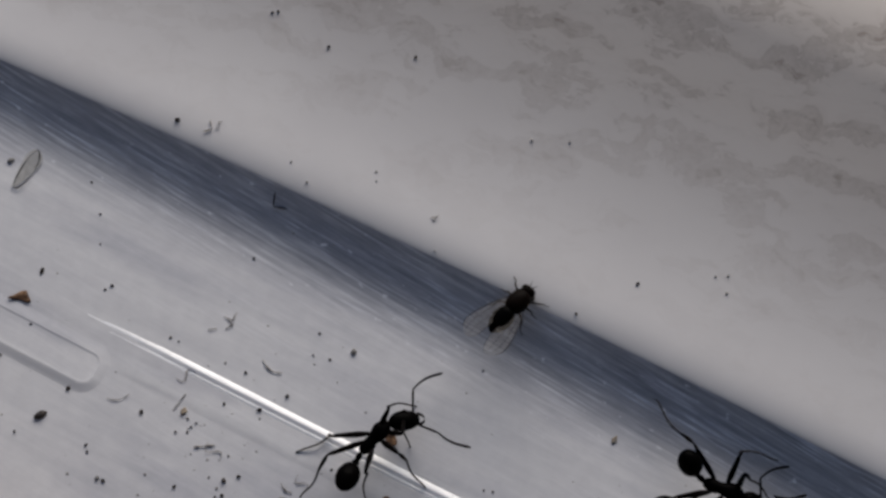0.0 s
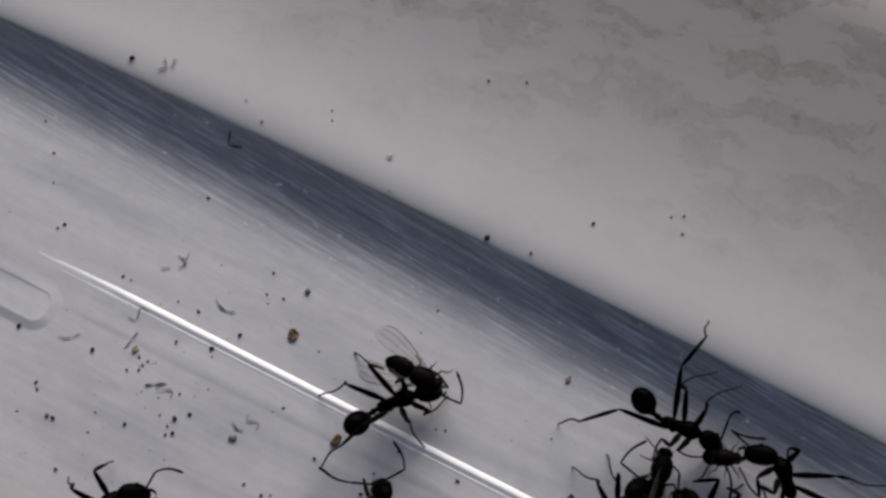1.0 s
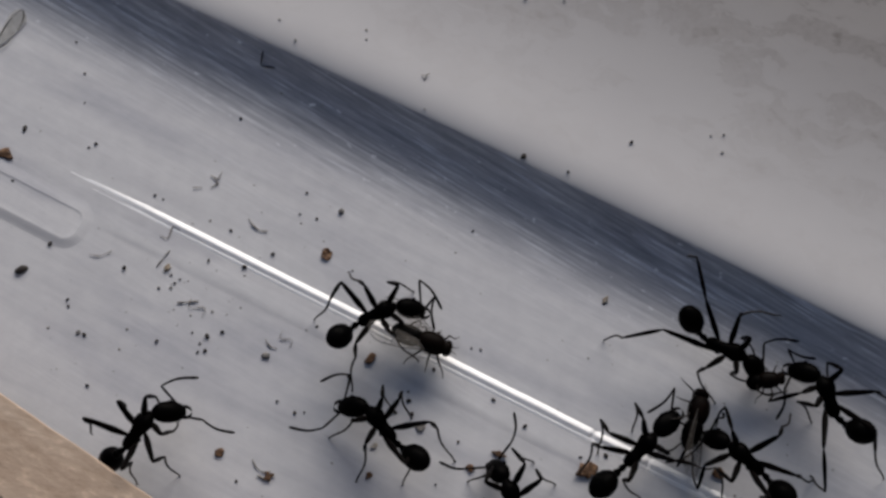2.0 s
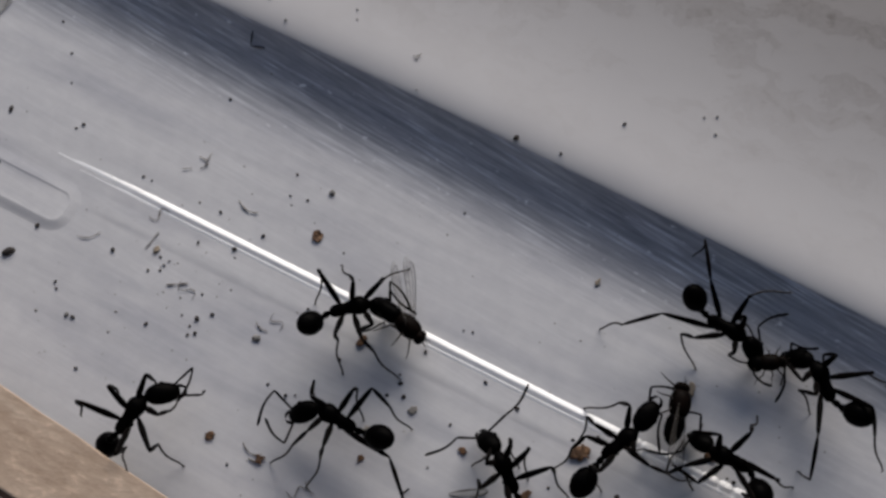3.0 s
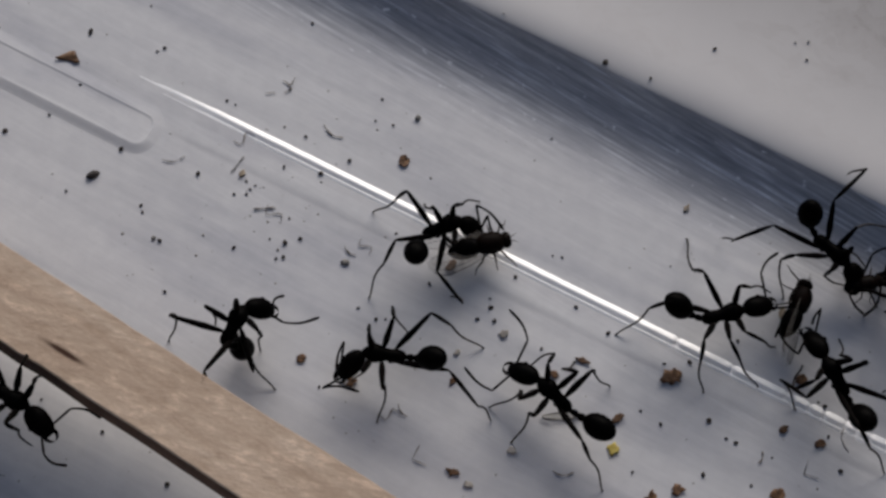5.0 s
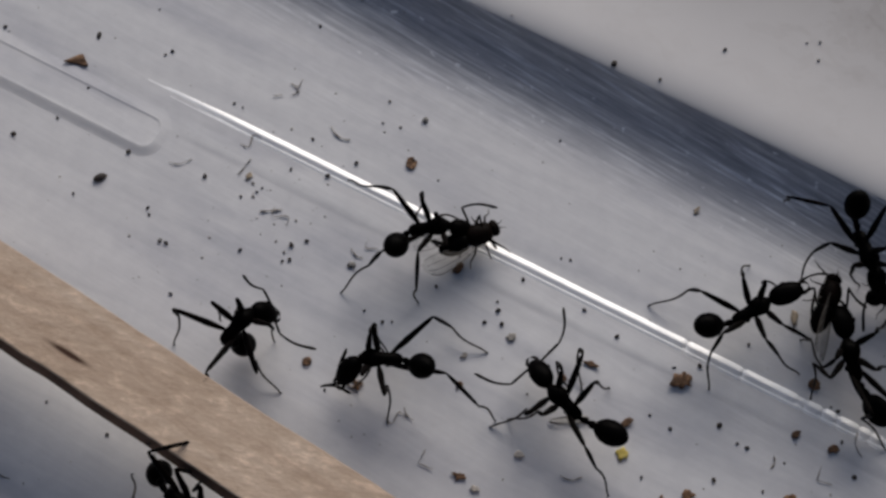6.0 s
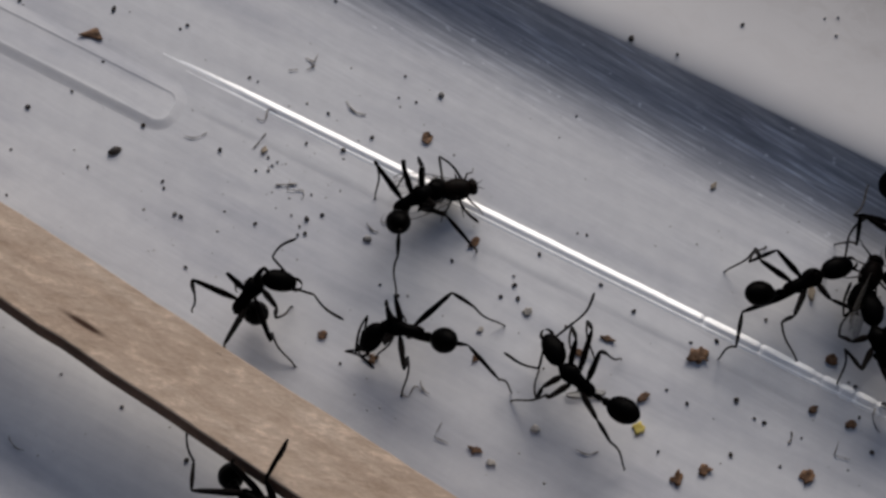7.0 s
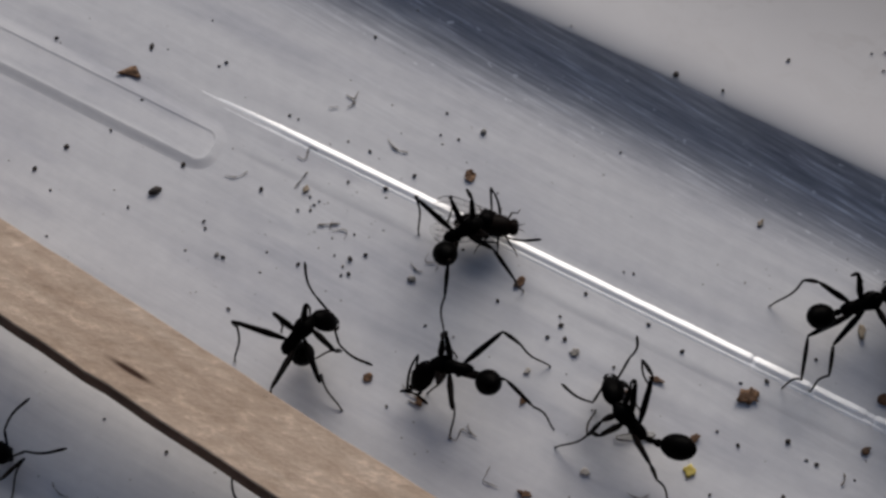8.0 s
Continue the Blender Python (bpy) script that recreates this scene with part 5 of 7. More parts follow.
    stance(ant_f, 6, (-14.97, -7.36, 3.5, 50.64), (-48, -48, 172, 62),
           ((-14.6, -6.16, 5.78, -15.84, -5.97, 0.03), (-16.08, -6.44, 6.03, -16.55, -6.51, 0.03), (-18.59, -6.67, 5.18, -19.56, -7.84, 0.03), (-12.71, -7.64, 5.2, -13.2, -7.47, 0.03), (-13.63, -10.27, 3.19, -12.73, -11.02, 0.03), (-16.2, -10.61, 5.6, -16.35, -11.17, 5.5)),
           ((-13.33, -5.21, 3.3, -14.57, -4.19, 2.65), (-12.31, -7.75, 3.3, -10.75, -8.43, 2.65)))
    stance(ant_f, 6.5, (-15.22, -7.34, 3.5, 41.74), (-64, -16, 175, 52),
           ((-14.57, -6.54, 5.79, -15.25, -6.39, 0.03), (-16.18, -6.51, 6.08, -16.55, -6.4, 0.03), (-18.8, -6.45, 5.23, -19.52, -7.74, 0.03), (-13.51, -7.74, 5.54, -14.59, -8.34, 0.03), (-13.69, -10.22, 3.07, -12.76, -10.96, 0.03), (-16.07, -10.63, 5.71, -16.25, -11.19, 5.5)),
           ((-12.54, -6.45, 3.3, -11.91, -6.83, 2.65), (-12.15, -7.18, 3.3, -10.91, -8.46, 2.65)))
    stance(ant_f, 7, (-15.28, -7.14, 3.5, 54.53), (-60, -12, 172, 60),
           ((-14.09, -6.01, 5.6, -14.69, -5.39, 0.03), (-16.11, -6.51, 6.1, -16.48, -6.36, 0.03), (-18.2, -6.88, 6.07, -19.4, -7.74, 0.03), (-13.25, -8.25, 4.75, -12.93, -7.09, 0.03), (-13.8, -9.97, 3.06, -12.77, -11.03, 0.03), (-16.15, -10.68, 5.39, -16.24, -11.38, 5.5)),
           ((-14.21, -4.36, 3.3, -13.45, -3.86, 2.65), (-11.43, -6.98, 3.3, -10.27, -7.83, 2.65)))
    stance(ant_f, 7.5, (-15.4, -7.07, 3.5, 49.51), (-56, -36, 172, 52),
           ((-14.34, -5.97, 5.67, -14.83, -5.23, 0.03), (-16.21, -6.3, 6.1, -16.43, -6.3, 0.03), (-18.44, -6.71, 5.97, -19.47, -7.89, 0.03), (-12.72, -8.3, 3.66, -14.53, -7.72, 0.03), (-13.81, -9.89, 3.07, -12.72, -11.02, 0.03), (-16.29, -10.6, 5.41, -16.39, -11.29, 5.5)),
           ((-14.94, -4.43, 3.3, -15.79, -5.07, 2.65), (-12.18, -6.97, 3.3, -10.87, -8.21, 2.65)))
    stance(ant_f, 8, (-15.09, -6.92, 3.5, 51.66), (-48, -48, 175, 65),
           ((-14.39, -5.53, 5.71, -14.72, -5.26, 0.03), (-16.23, -6.14, 6.05, -16.4, -6.2, 0.03), (-18.86, -6.4, 4.99, -19.41, -7.87, 0.03), (-12.67, -8.09, 4.31, -14.48, -7.56, 0.03), (-13.67, -9.8, 3.19, -12.73, -11.05, 0.03), (-16.27, -10.52, 5.17, -16.38, -11.17, 5.5)),
           ((-14.5, -3.94, 3.3, -15.21, -1.73, 2.65), (-12.55, -7.45, 3.3, -11.27, -8.23, 2.65)))
    stance(ant_g, 0, (0.26, -10.38, 2.25, 112.8), (0, -48, 25, -28),
           ((-1.87, -9.32, 4.02, -3.14, -8.99, 0.03), (-1.65, -10.94, 4.5, -3.17, -11.5, 0.03), (-0.73, -12.82, 4.85, -1.41, -14.13, 0.03), (1, -8.12, 4.02, 1.65, -6.98, 0.03), (2.01, -9.4, 4.49, 3.47, -8.71, 0.03), (2.74, -11.37, 4.85, 4.12, -11.8, 0.03)),
           ((-2.41, -8.16, 2.55, -3.67, -6.73, 0.8), (0.54, -6.92, 2.55, 0.39, -5.03, 0.8)))
    stance(ant_g, 0.5, (2.15, -8.91, 2.25, 112.6), (0, -44, 20, -24),
           ((0, -8.5, 4.03, -3.14, -8.99, 0.03), (0.34, -9.69, 4.5, -3.17, -11.5, 0.03), (0.87, -11.18, 4.85, -1.41, -14.13, 0.03), (1.47, -6.59, 4.02, 1.65, -6.98, 0.03), (4.07, -8.74, 4.48, 3.47, -8.71, 0.03), (3.71, -11.07, 4.85, 4.12, -11.8, 0.03)),
           ((-0.55, -6.6, 2.55, -1.79, -5.16, 0.8), (2.42, -5.36, 2.55, 2.28, -3.47, 0.8)))
    stance(ant_g, 1, (2.87, -8.09, 2.25, 112.6), (0, -40, 20, -24),
           ((0.76, -7.86, 4.03, -3.14, -8.99, 0.03), (0.97, -8.67, 4.5, -0.55, -9.21, 0.03), (1.88, -10.57, 4.85, 1.19, -11.84, 0.03), (1.33, -6.9, 4.04, 1.65, -6.98, 0.03), (3.75, -9.42, 4.46, 3.47, -8.71, 0.03), (3.84, -10.5, 4.85, 4.12, -11.8, 0.03)),
           ((-0.57, -5.63, 2.05, -1.58, -4.95, 1.4), (3.77, -4.74, 2.05, 3.22, -3.9, 1.4)))
    stance(ant_g, 1.5, (0.9, -7.04, 2.25, 118.2), (44, -12, 15, -16),
           ((-0.74, -6.7, 4.35, -2.14, -6.7, 0.03), (0.02, -8.4, 4.64, -0.46, -10.07, 0.03), (1.39, -9.53, 4.85, 0.92, -10.33, 0.03), (1.85, -5.68, 4.27, 2.39, -5.76, 0.03), (2.23, -5.92, 4.65, 2.77, -6.07, 0.03), (4.25, -8.11, 4.29, 5.43, -9.94, 0.03)),
           ((-2.54, -6.21, 2.05, -5.46, -7.13, 1.4), (-0.01, -3.11, 2.05, -1.19, -2.13, 1.4)))
    stance(ant_g, 3, (-2.54, -8.11, 2.25, 149.4), (44, -16, 10, -20),
           ((-4.1, -9.17, 4.14, -6.9, -10.8, 0.03), (-3.12, -10.18, 4.33, -4.47, -12.31, 0.03), (0.86, -10.61, 2.54, 1.82, -12.32, 0.03), (-3.97, -7.11, 4.38, -4.03, -7.06, 0.03), (-1.35, -6.72, 4.56, -1.11, -7.92, 0.03), (-0.21, -6.73, 4.85, 2.16, -8.7, 0.03)),
           ((-5.61, -9.14, 2.05, -6.99, -8.39, 1.4), (-6.82, -6.06, 2.05, -7.72, -8.24, 1.4)))
    stance(ant_g, 3.5, (-3.8, -8.21, 2.25, 152.9), (60, -4, 10, -18),
           ((-4.95, -9.47, 4.14, -6.17, -9.9, 0.03), (-3.99, -10.5, 4.17, -4.48, -11.94, 0.03), (-0.56, -10.27, 3.73, 1.42, -12.8, 0.03), (-4.76, -7.4, 4.52, -4.39, -7.56, 0.03), (-3.16, -6.77, 4.72, -2.92, -7.38, 0.03), (-0.9, -6.82, 4.59, 2.1, -8.72, 0.03)),
           ((-6.67, -10.57, 2.05, -8.92, -9.84, 1.4), (-7.09, -6.71, 2.05, -8.71, -8.83, 1.4)))
    stance(ant_g, 4, (-4.46, -8.6, 2.25, 159.4), (68, 4, 25, -28),
           ((-5.58, -9.99, 4.13, -6.34, -10, 0.03), (-4.41, -10.71, 4.33, -4.83, -12.32, 0.03), (-1, -10.56, 3.48, 1.51, -12.79, 0.03), (-5.85, -8.01, 4.45, -5.58, -8.26, 0.03), (-3.95, -6.94, 4.64, -2.88, -6.68, 0.03), (-1.36, -6.82, 4.18, 2.09, -8.78, 0.03)),
           ((-8.28, -9.95, 2.05, -7.98, -10.71, 1.4), (-8.01, -7.6, 2.05, -8.15, -10.61, 1.4)))
    stance(ant_g, 4.5, (-5.18, -8.96, 2.25, 171.4), (52, 0, 10, -18),
           ((-6.61, -10.38, 4.16, -7.52, -10.36, 0.03), (-5.37, -11.41, 4.09, -5.98, -13.12, 0.03), (-1.13, -10.09, 2.69, 1.45, -12.8, 0.03), (-6.24, -8.14, 4.51, -5.92, -8.5, 0.03), (-4.09, -6.91, 4.15, -3.34, -6.69, 0.03), (-2.42, -6.75, 4.25, 0.92, -8.25, 0.03)),
           ((-8.38, -10.72, 2.05, -7.36, -11.18, 1.4), (-8.02, -7.65, 2.05, -8.41, -9.88, 1.4)))
    stance(ant_g, 6, (-6.06, -9.11, 2.25, 178.9), (48, -20, -30, -36),
           ((-7.06, -10.56, 4.27, -7.76, -10.7, 0.03), (-5.68, -11.7, 3.89, -5.54, -12.83, 0.03), (-1.95, -10.1, 2.7, 1.22, -12.51, 0.03), (-6.61, -7.97, 4.4, -5.99, -8.56, 0.03), (-6.42, -7.59, 4.74, -5.93, -8.3, 0.03), (-2.79, -6.65, 3.3, 0.56, -8.38, 0.03)),
           ((-9.01, -10.7, 2.05, -8.7, -10.95, 1.4), (-7.97, -7.46, 2.05, -8.88, -10.88, 1.4)))
    stance(ant_g, 6.5, (-6.07, -9.13, 2.25, 176.5), (44, -20, -15, -24),
           ((-7.07, -10.61, 4.24, -7.73, -10.62, 0.03), (-5.7, -11.81, 3.76, -5.87, -12.82, 0.03), (-1.96, -10.17, 2.66, 1.17, -12.41, 0.03), (-6.96, -8.1, 4.46, -6.33, -8.51, 0.03), (-6.24, -7.64, 4.76, -5.97, -8.21, 0.03), (-2.78, -6.72, 3.34, 0.65, -8.38, 0.03)),
           ((-9.16, -10.48, 2.05, -8.68, -10.89, 1.4), (-8.03, -7.39, 2.05, -8.98, -10.35, 1.4)))
    stance(ant_g, 7, (-5.69, -8.95, 2.25, 168.6), (60, -24, -20, -36),
           ((-6.72, -10.35, 4.22, -7.4, -10.39, 0.03), (-5.52, -11.77, 3.56, -5.65, -12.78, 0.03), (-1.65, -10.03, 2.72, 1.2, -12.36, 0.03), (-6.6, -8.09, 4.52, -5.92, -8.35, 0.03), (-6.08, -7.6, 4.81, -5.75, -7.97, 0.03), (-2.65, -7.09, 4.24, 0.68, -8.33, 0.03)),
           ((-8.61, -10.27, 2.05, -8.12, -10.85, 1.4), (-7.76, -7, 2.05, -8.61, -9.78, 1.4)))
    stance(ant_g, 7.5, (-5.86, -8.8, 2.25, 169.5), (60, -28, -10, -32),
           ((-6.85, -10.3, 4.17, -7.43, -10.22, 0.03), (-5.65, -11.7, 3.42, -5.7, -12.78, 0.03), (-2.24, -9.87, 3.84, 1.12, -12.38, 0.03), (-6.71, -7.72, 4.47, -6, -8.19, 0.03), (-6.01, -7.35, 4.78, -5.75, -7.82, 0.03), (-2.39, -6.72, 3.39, 0.47, -8.3, 0.03)),
           ((-8.68, -10.08, 2.05, -8.18, -10.66, 1.4), (-7.68, -6.89, 2.05, -8.54, -9.95, 1.4)))
    stance(ant_g, 8, (-5.58, -8.63, 2.25, 167.6), (68, -28, -40, -44),
           ((-6.45, -10.04, 4.2, -7.06, -10.02, 0.03), (-5.61, -11.46, 3.56, -5.61, -12.73, 0.03), (-2.4, -9.79, 4.41, 1.16, -12.35, 0.03), (-6.19, -7.33, 4.42, -5.63, -8.02, 0.03), (-5.97, -7.18, 4.77, -5.45, -7.65, 0.03), (-2.53, -6.84, 4.28, 0.55, -8.29, 0.03)),
           ((-8.23, -10.01, 2.05, -7.73, -10.44, 1.4), (-7.57, -6.82, 2.05, -8.37, -9.55, 1.4)))
    stance(ant_h, 0, (8.37, -12.34, 2.25, 111.4), (8, -52, 15, -44),
           ((6.27, -11.23, 4.02, 4.99, -10.86, 0.03), (6.42, -12.84, 4.48, 4.89, -13.36, 0.03), (7.27, -14.75, 4.85, 6.58, -16.03, 0.03), (9.14, -10.1, 4.03, 9.83, -8.96, 0.03), (10.11, -11.4, 4.5, 11.6, -10.74, 0.03), (10.76, -13.37, 4.85, 12.17, -13.85, 0.03)),
           ((5.63, -10.48, 2.55, 4.22, -9.2, 0.8), (8.42, -8.91, 2.55, 8.07, -7.05, 0.8)))
    stance(ant_h, 1.5, (8.17, -12.49, 2.25, 111.5), (12, -44, 5, -36),
           ((6.11, -11.28, 4.02, 4.99, -10.86, 0.03), (6.21, -12.99, 4.47, 4.89, -13.36, 0.03), (7.12, -14.97, 4.85, 6.58, -16.03, 0.03), (8.99, -10.29, 4.03, 9.83, -8.96, 0.03), (9.89, -11.56, 4.52, 11.6, -10.74, 0.03), (10.61, -13.47, 4.85, 12.17, -13.85, 0.03)),
           ((5.26, -10.66, 2.55, 3.77, -9.49, 0.8), (7.94, -8.9, 2.55, 7.44, -7.05, 0.8)))
    stance(ant_h, 3, (8.19, -11.54, 2.25, 113.4), (12, -32, 5, -32),
           ((6.82, -11.23, 4.42, 6.2, -10.96, 0.03), (6.47, -12.74, 4.38, 6.06, -13.71, 0.03), (8.33, -14.03, 4.85, 8.39, -14.94, 0.03), (8.41, -10.02, 4.46, 9.01, -11.04, 0.03), (9.48, -10.41, 4.67, 9.54, -11.76, 0.03), (10.6, -11.57, 4.85, 12.13, -12.98, 0.03)),
           ((5.51, -9.33, 2.05, 3.35, -10.31, 1.4), (8.78, -7.35, 2.05, 10.53, -5.1, 1.4)))
    stance(ant_h, 3.5, (7.39, -11.18, 2.25, 113.3), (8, -32, 5, -16),
           ((4.74, -10.93, 3.51, 3.5, -10.56, 0.03), (5.86, -12.75, 4.27, 5.47, -15.39, 0.03), (7.93, -13.89, 4.85, 8.23, -15.95, 0.03), (7.82, -9.6, 4.41, 7.88, -10.35, 0.03), (8.86, -10.33, 4.67, 8.48, -11.11, 0.03), (9.99, -12.02, 4.85, 13.88, -14.3, 0.03)),
           ((3.62, -9.44, 2.05, 3.55, -8.3, 1.4), (8.3, -8, 2.05, 10.92, -7.41, 1.4)))
    stance(ant_h, 4, (6.93, -11.51, 2.25, 115.1), (8, -24, 10, -20),
           ((4.34, -11, 3.65, 3.49, -10.51, 0.03), (5.6, -12.64, 4.6, 4.84, -15.16, 0.03), (7.6, -14.49, 4.76, 8.14, -16.48, 0.03), (7.4, -9.86, 4.38, 7.49, -10.36, 0.03), (8.37, -10.61, 4.67, 9.29, -10.65, 0.03), (8.27, -11.56, 4.85, 10.95, -13.92, 0.03)),
           ((3.4, -9.95, 2.05, 4.35, -8.55, 1.4), (6.09, -8.5, 2.05, 7.81, -7.34, 1.4)))
    stance(ant_h, 4.5, (5.14, -11.43, 2.25, 136), (36, -12, 10, -10),
           ((2.86, -11.7, 4, 1.5, -11.64, 0.03), (3.68, -13.26, 4.2, 3.12, -15.21, 0.03), (6.68, -14.52, 4.37, 8.52, -17.21, 0.03), (4.41, -9.85, 4.41, 2.91, -8.47, 0.03), (6.13, -11.47, 4.84, 7.14, -8.45, 0.03), (7.22, -10.34, 4.85, 9.25, -10.87, 0.03)),
           ((1.55, -11.04, 2.05, -0.51, -9.85, 1.4), (3.11, -7.42, 2.05, 1.22, -6.53, 1.4)))
    stance(ant_h, 6, (5.38, -11.8, 2.25, 134.1), (-16, -16, 20, -10),
           ((2.88, -12.77, 3.36, 0.93, -13.19, 0.03), (3.81, -12.94, 4.53, 2.01, -12.72, 0.03), (6.25, -14.79, 4.75, 8.3, -17.22, 0.03), (5.07, -10.18, 4.42, 5.72, -10.71, 0.03), (6.5, -8.9, 3.17, 6.56, -10.64, 0.03), (6.7, -11.26, 4.85, 8.51, -10.7, 0.03)),
           ((1.69, -11.01, 2.05, 0.26, -10.11, 1.4), (5.42, -7.75, 2.05, 5.77, -5.02, 1.4)))
    stance(ant_h, 6.5, (5.05, -12.01, 2.25, 138.4), (-4, -28, 15, -10),
           ((2.83, -12.48, 4, 2.96, -10.36, 0.03), (3.29, -13.21, 4.41, 0.95, -13.2, 0.03), (6.06, -14.92, 4.77, 8.34, -17.22, 0.03), (4.71, -10.1, 4.3, 5.48, -10.7, 0.03), (6.26, -9.14, 3.16, 6.39, -10.7, 0.03), (6.3, -10.97, 4.85, 8.22, -10.72, 0.03)),
           ((1.92, -11.8, 2.05, -0.86, -12.43, 1.4), (4.45, -8.04, 2.05, 3.27, -7.15, 1.4)))
    stance(ant_h, 7, (5.1, -12.06, 2.25, 138.7), (-28, 0, 10, -14),
           ((2.83, -12.79, 3.83, 2.8, -10.86, 0.03), (3.12, -13.51, 4.14, 1.15, -13.19, 0.03), (5.89, -14.85, 4.85, 8.35, -17.31, 0.03), (4.89, -9.89, 4.14, 4.97, -10.47, 0.03), (5.99, -9.09, 3.21, 6.34, -10.46, 0.03), (6.06, -11.13, 4.85, 8.25, -10.48, 0.03)),
           ((2.63, -11.95, 2.05, 0.57, -10.32, 1.4), (5.52, -7.99, 2.05, 6.55, -6.35, 1.4)))
    stance(ant_h, 7.5, (5.41, -11.98, 2.25, 138.3), (-44, -16, 10, -20),
           ((3.29, -12.45, 4.06, 3.16, -10.89, 0.03), (3.27, -13.14, 4.16, 1.18, -13.16, 0.03), (6.1, -14.88, 4.85, 8.37, -17.24, 0.03), (4.87, -10.09, 4.31, 5.8, -10.51, 0.03), (5.65, -10.48, 4.76, 6.37, -11.41, 0.03), (6.33, -10.59, 4.85, 8.71, -10.35, 0.03)),
           ((2.15, -11.96, 2.05, 1.89, -10.96, 1.4), (4.35, -8.56, 2.05, 4.69, -6.34, 1.4)))
    stance(ant_h, 8, (5.22, -11.94, 2.25, 130.4), (-40, -24, 35, -14),
           ((3.26, -12.2, 4.16, 3.3, -10.89, 0.03), (3.06, -13.09, 4.14, 0.92, -13.41, 0.03), (5.86, -14.79, 4.85, 7.82, -16.69, 0.03), (4.97, -10.38, 4.45, 5.81, -10.7, 0.03), (5.33, -9.89, 4.45, 6.14, -11.24, 0.03), (6.32, -9.57, 4.6, 6.85, -9.8, 0.03)),
           ((2.51, -11.55, 2.05, 2.29, -10.23, 1.4), (5.06, -8.57, 2.05, 5.93, -6.99, 1.4)))
    stance(ant_i, 0, (-44.46, 7.38, 4.6, -28.85), (-4, -20, -5, -12),
           ((-42.1, 7.86, 6.35, -40.93, 8.4, 0.03), (-43.07, 8.92, 6.8, -42.46, 10.39, 0.03), (-44.71, 9.73, 7.2, -45.46, 11.36, 0.03), (-43.6, 5.15, 6.36, -43.44, 3.85, 0.03), (-44.95, 5.43, 6.85, -45.93, 4.08, 0.03), (-46.46, 6.44, 7.2, -48.36, 6.1, 0.03)),
           ((-40.28, 6.69, 4.9, -38.44, 6.22, 1), (-42.01, 4, 4.9, -40.83, 2.52, 1)))
    stance(ant_i, 4.5, (-32.79, -9.04, 4.6, -29.66), (-4, 12, -5, 12),
           ((-30.44, -8.59, 6.36, -29.25, -8.06, 0.03), (-31.44, -7.5, 6.82, -30.75, -6.06, 0.03), (-33.15, -6.63, 7.2, -33.74, -5.04, 0.03), (-31.97, -11.28, 6.37, -31.82, -12.58, 0.03), (-33.38, -10.95, 6.85, -34.31, -12.31, 0.03), (-34.97, -9.89, 7.2, -36.71, -10.26, 0.03)),
           ((-28.82, -9.68, 4.9, -26.99, -10.18, 1), (-30.59, -12.34, 4.9, -29.42, -13.84, 1)))
    stance(ant_i, 5.8, (-20.19, -16.88, 4.6, -27.35), (-52, -44, -20, 32),
           ((-18.56, -16.42, 6.73, -17.86, -14.76, 5.5), (-18.82, -15.65, 6.95, -19.25, -15.16, 5.5), (-22.24, -13.65, 6.23, -23.24, -12.11, 5), (-19.7, -18.01, 6.86, -20.86, -18.5, 0.03), (-21.2, -18.33, 6.96, -22.57, -19.02, 0.03), (-22.65, -17.78, 7.2, -24.94, -12.9, 0.03)),
           ((-16.73, -17.9, 4.4, -15.64, -17.58, 3.75), (-17.65, -18.93, 4.4, -16.72, -20.17, 3.75)))
    stance(ant_i, 6, (-17.18, -18.18, 4.6, -28.65), (-48, -44, -30, 44),
           ((-15.82, -17.35, 6.67, -14.84, -16.28, 5.5), (-17.29, -16.43, 6.89, -18.35, -14.77, 5.5), (-18.87, -15.51, 7.05, -19.46, -14.95, 5), (-16.44, -19.55, 6.8, -17.65, -19.9, 0.03), (-17.96, -19.57, 7.06, -19.37, -20.25, 0.03), (-19.53, -19.04, 7.2, -21.43, -14.73, 0.03)),
           ((-14.43, -18.45, 4.4, -13.61, -17.43, 3.75), (-14.31, -20.36, 4.4, -13.4, -20.97, 3.75)))
    stance(ant_i, 6.5, (-13.99, -19.69, 4.6, -29.82), (-24, -48, -30, 48),
           ((-12.9, -18.47, 6.5, -13.09, -18.14, 5.5), (-15.39, -17.3, 5.52, -16.49, -16.18, 5.5), (-17.61, -18.95, 6.02, -18.47, -14.75, 5), (-13.5, -21.13, 6.79, -14.34, -21.71, 0.03), (-14.77, -20.72, 7.17, -17.14, -21.4, 0.03), (-16.4, -20.43, 7.2, -17.91, -20.9, 0.03)),
           ((-11.37, -19.9, 4.4, -10.52, -18.89, 3.75), (-11.28, -21.8, 4.4, -10.36, -22.4, 3.75)))
    stance(ant_i, 7, (-13.64, -19.78, 4.6, -24.87), (-32, -48, -30, 48),
           ((-13.04, -18.66, 6.59, -13.07, -18.41, 5.5), (-15.29, -17.57, 5.53, -15.59, -17, 5.5), (-17.3, -19.23, 6.02, -18.32, -14.93, 5), (-13.34, -21.29, 6.73, -14.11, -21.84, 0.03), (-14.57, -20.88, 7.1, -16.9, -21.53, 0.03), (-16.1, -20.44, 7.2, -17.91, -20.9, 0.03)),
           ((-11.19, -20.06, 4.4, -10.33, -19.05, 3.75), (-11.1, -21.95, 4.4, -10.18, -22.55, 3.75)))
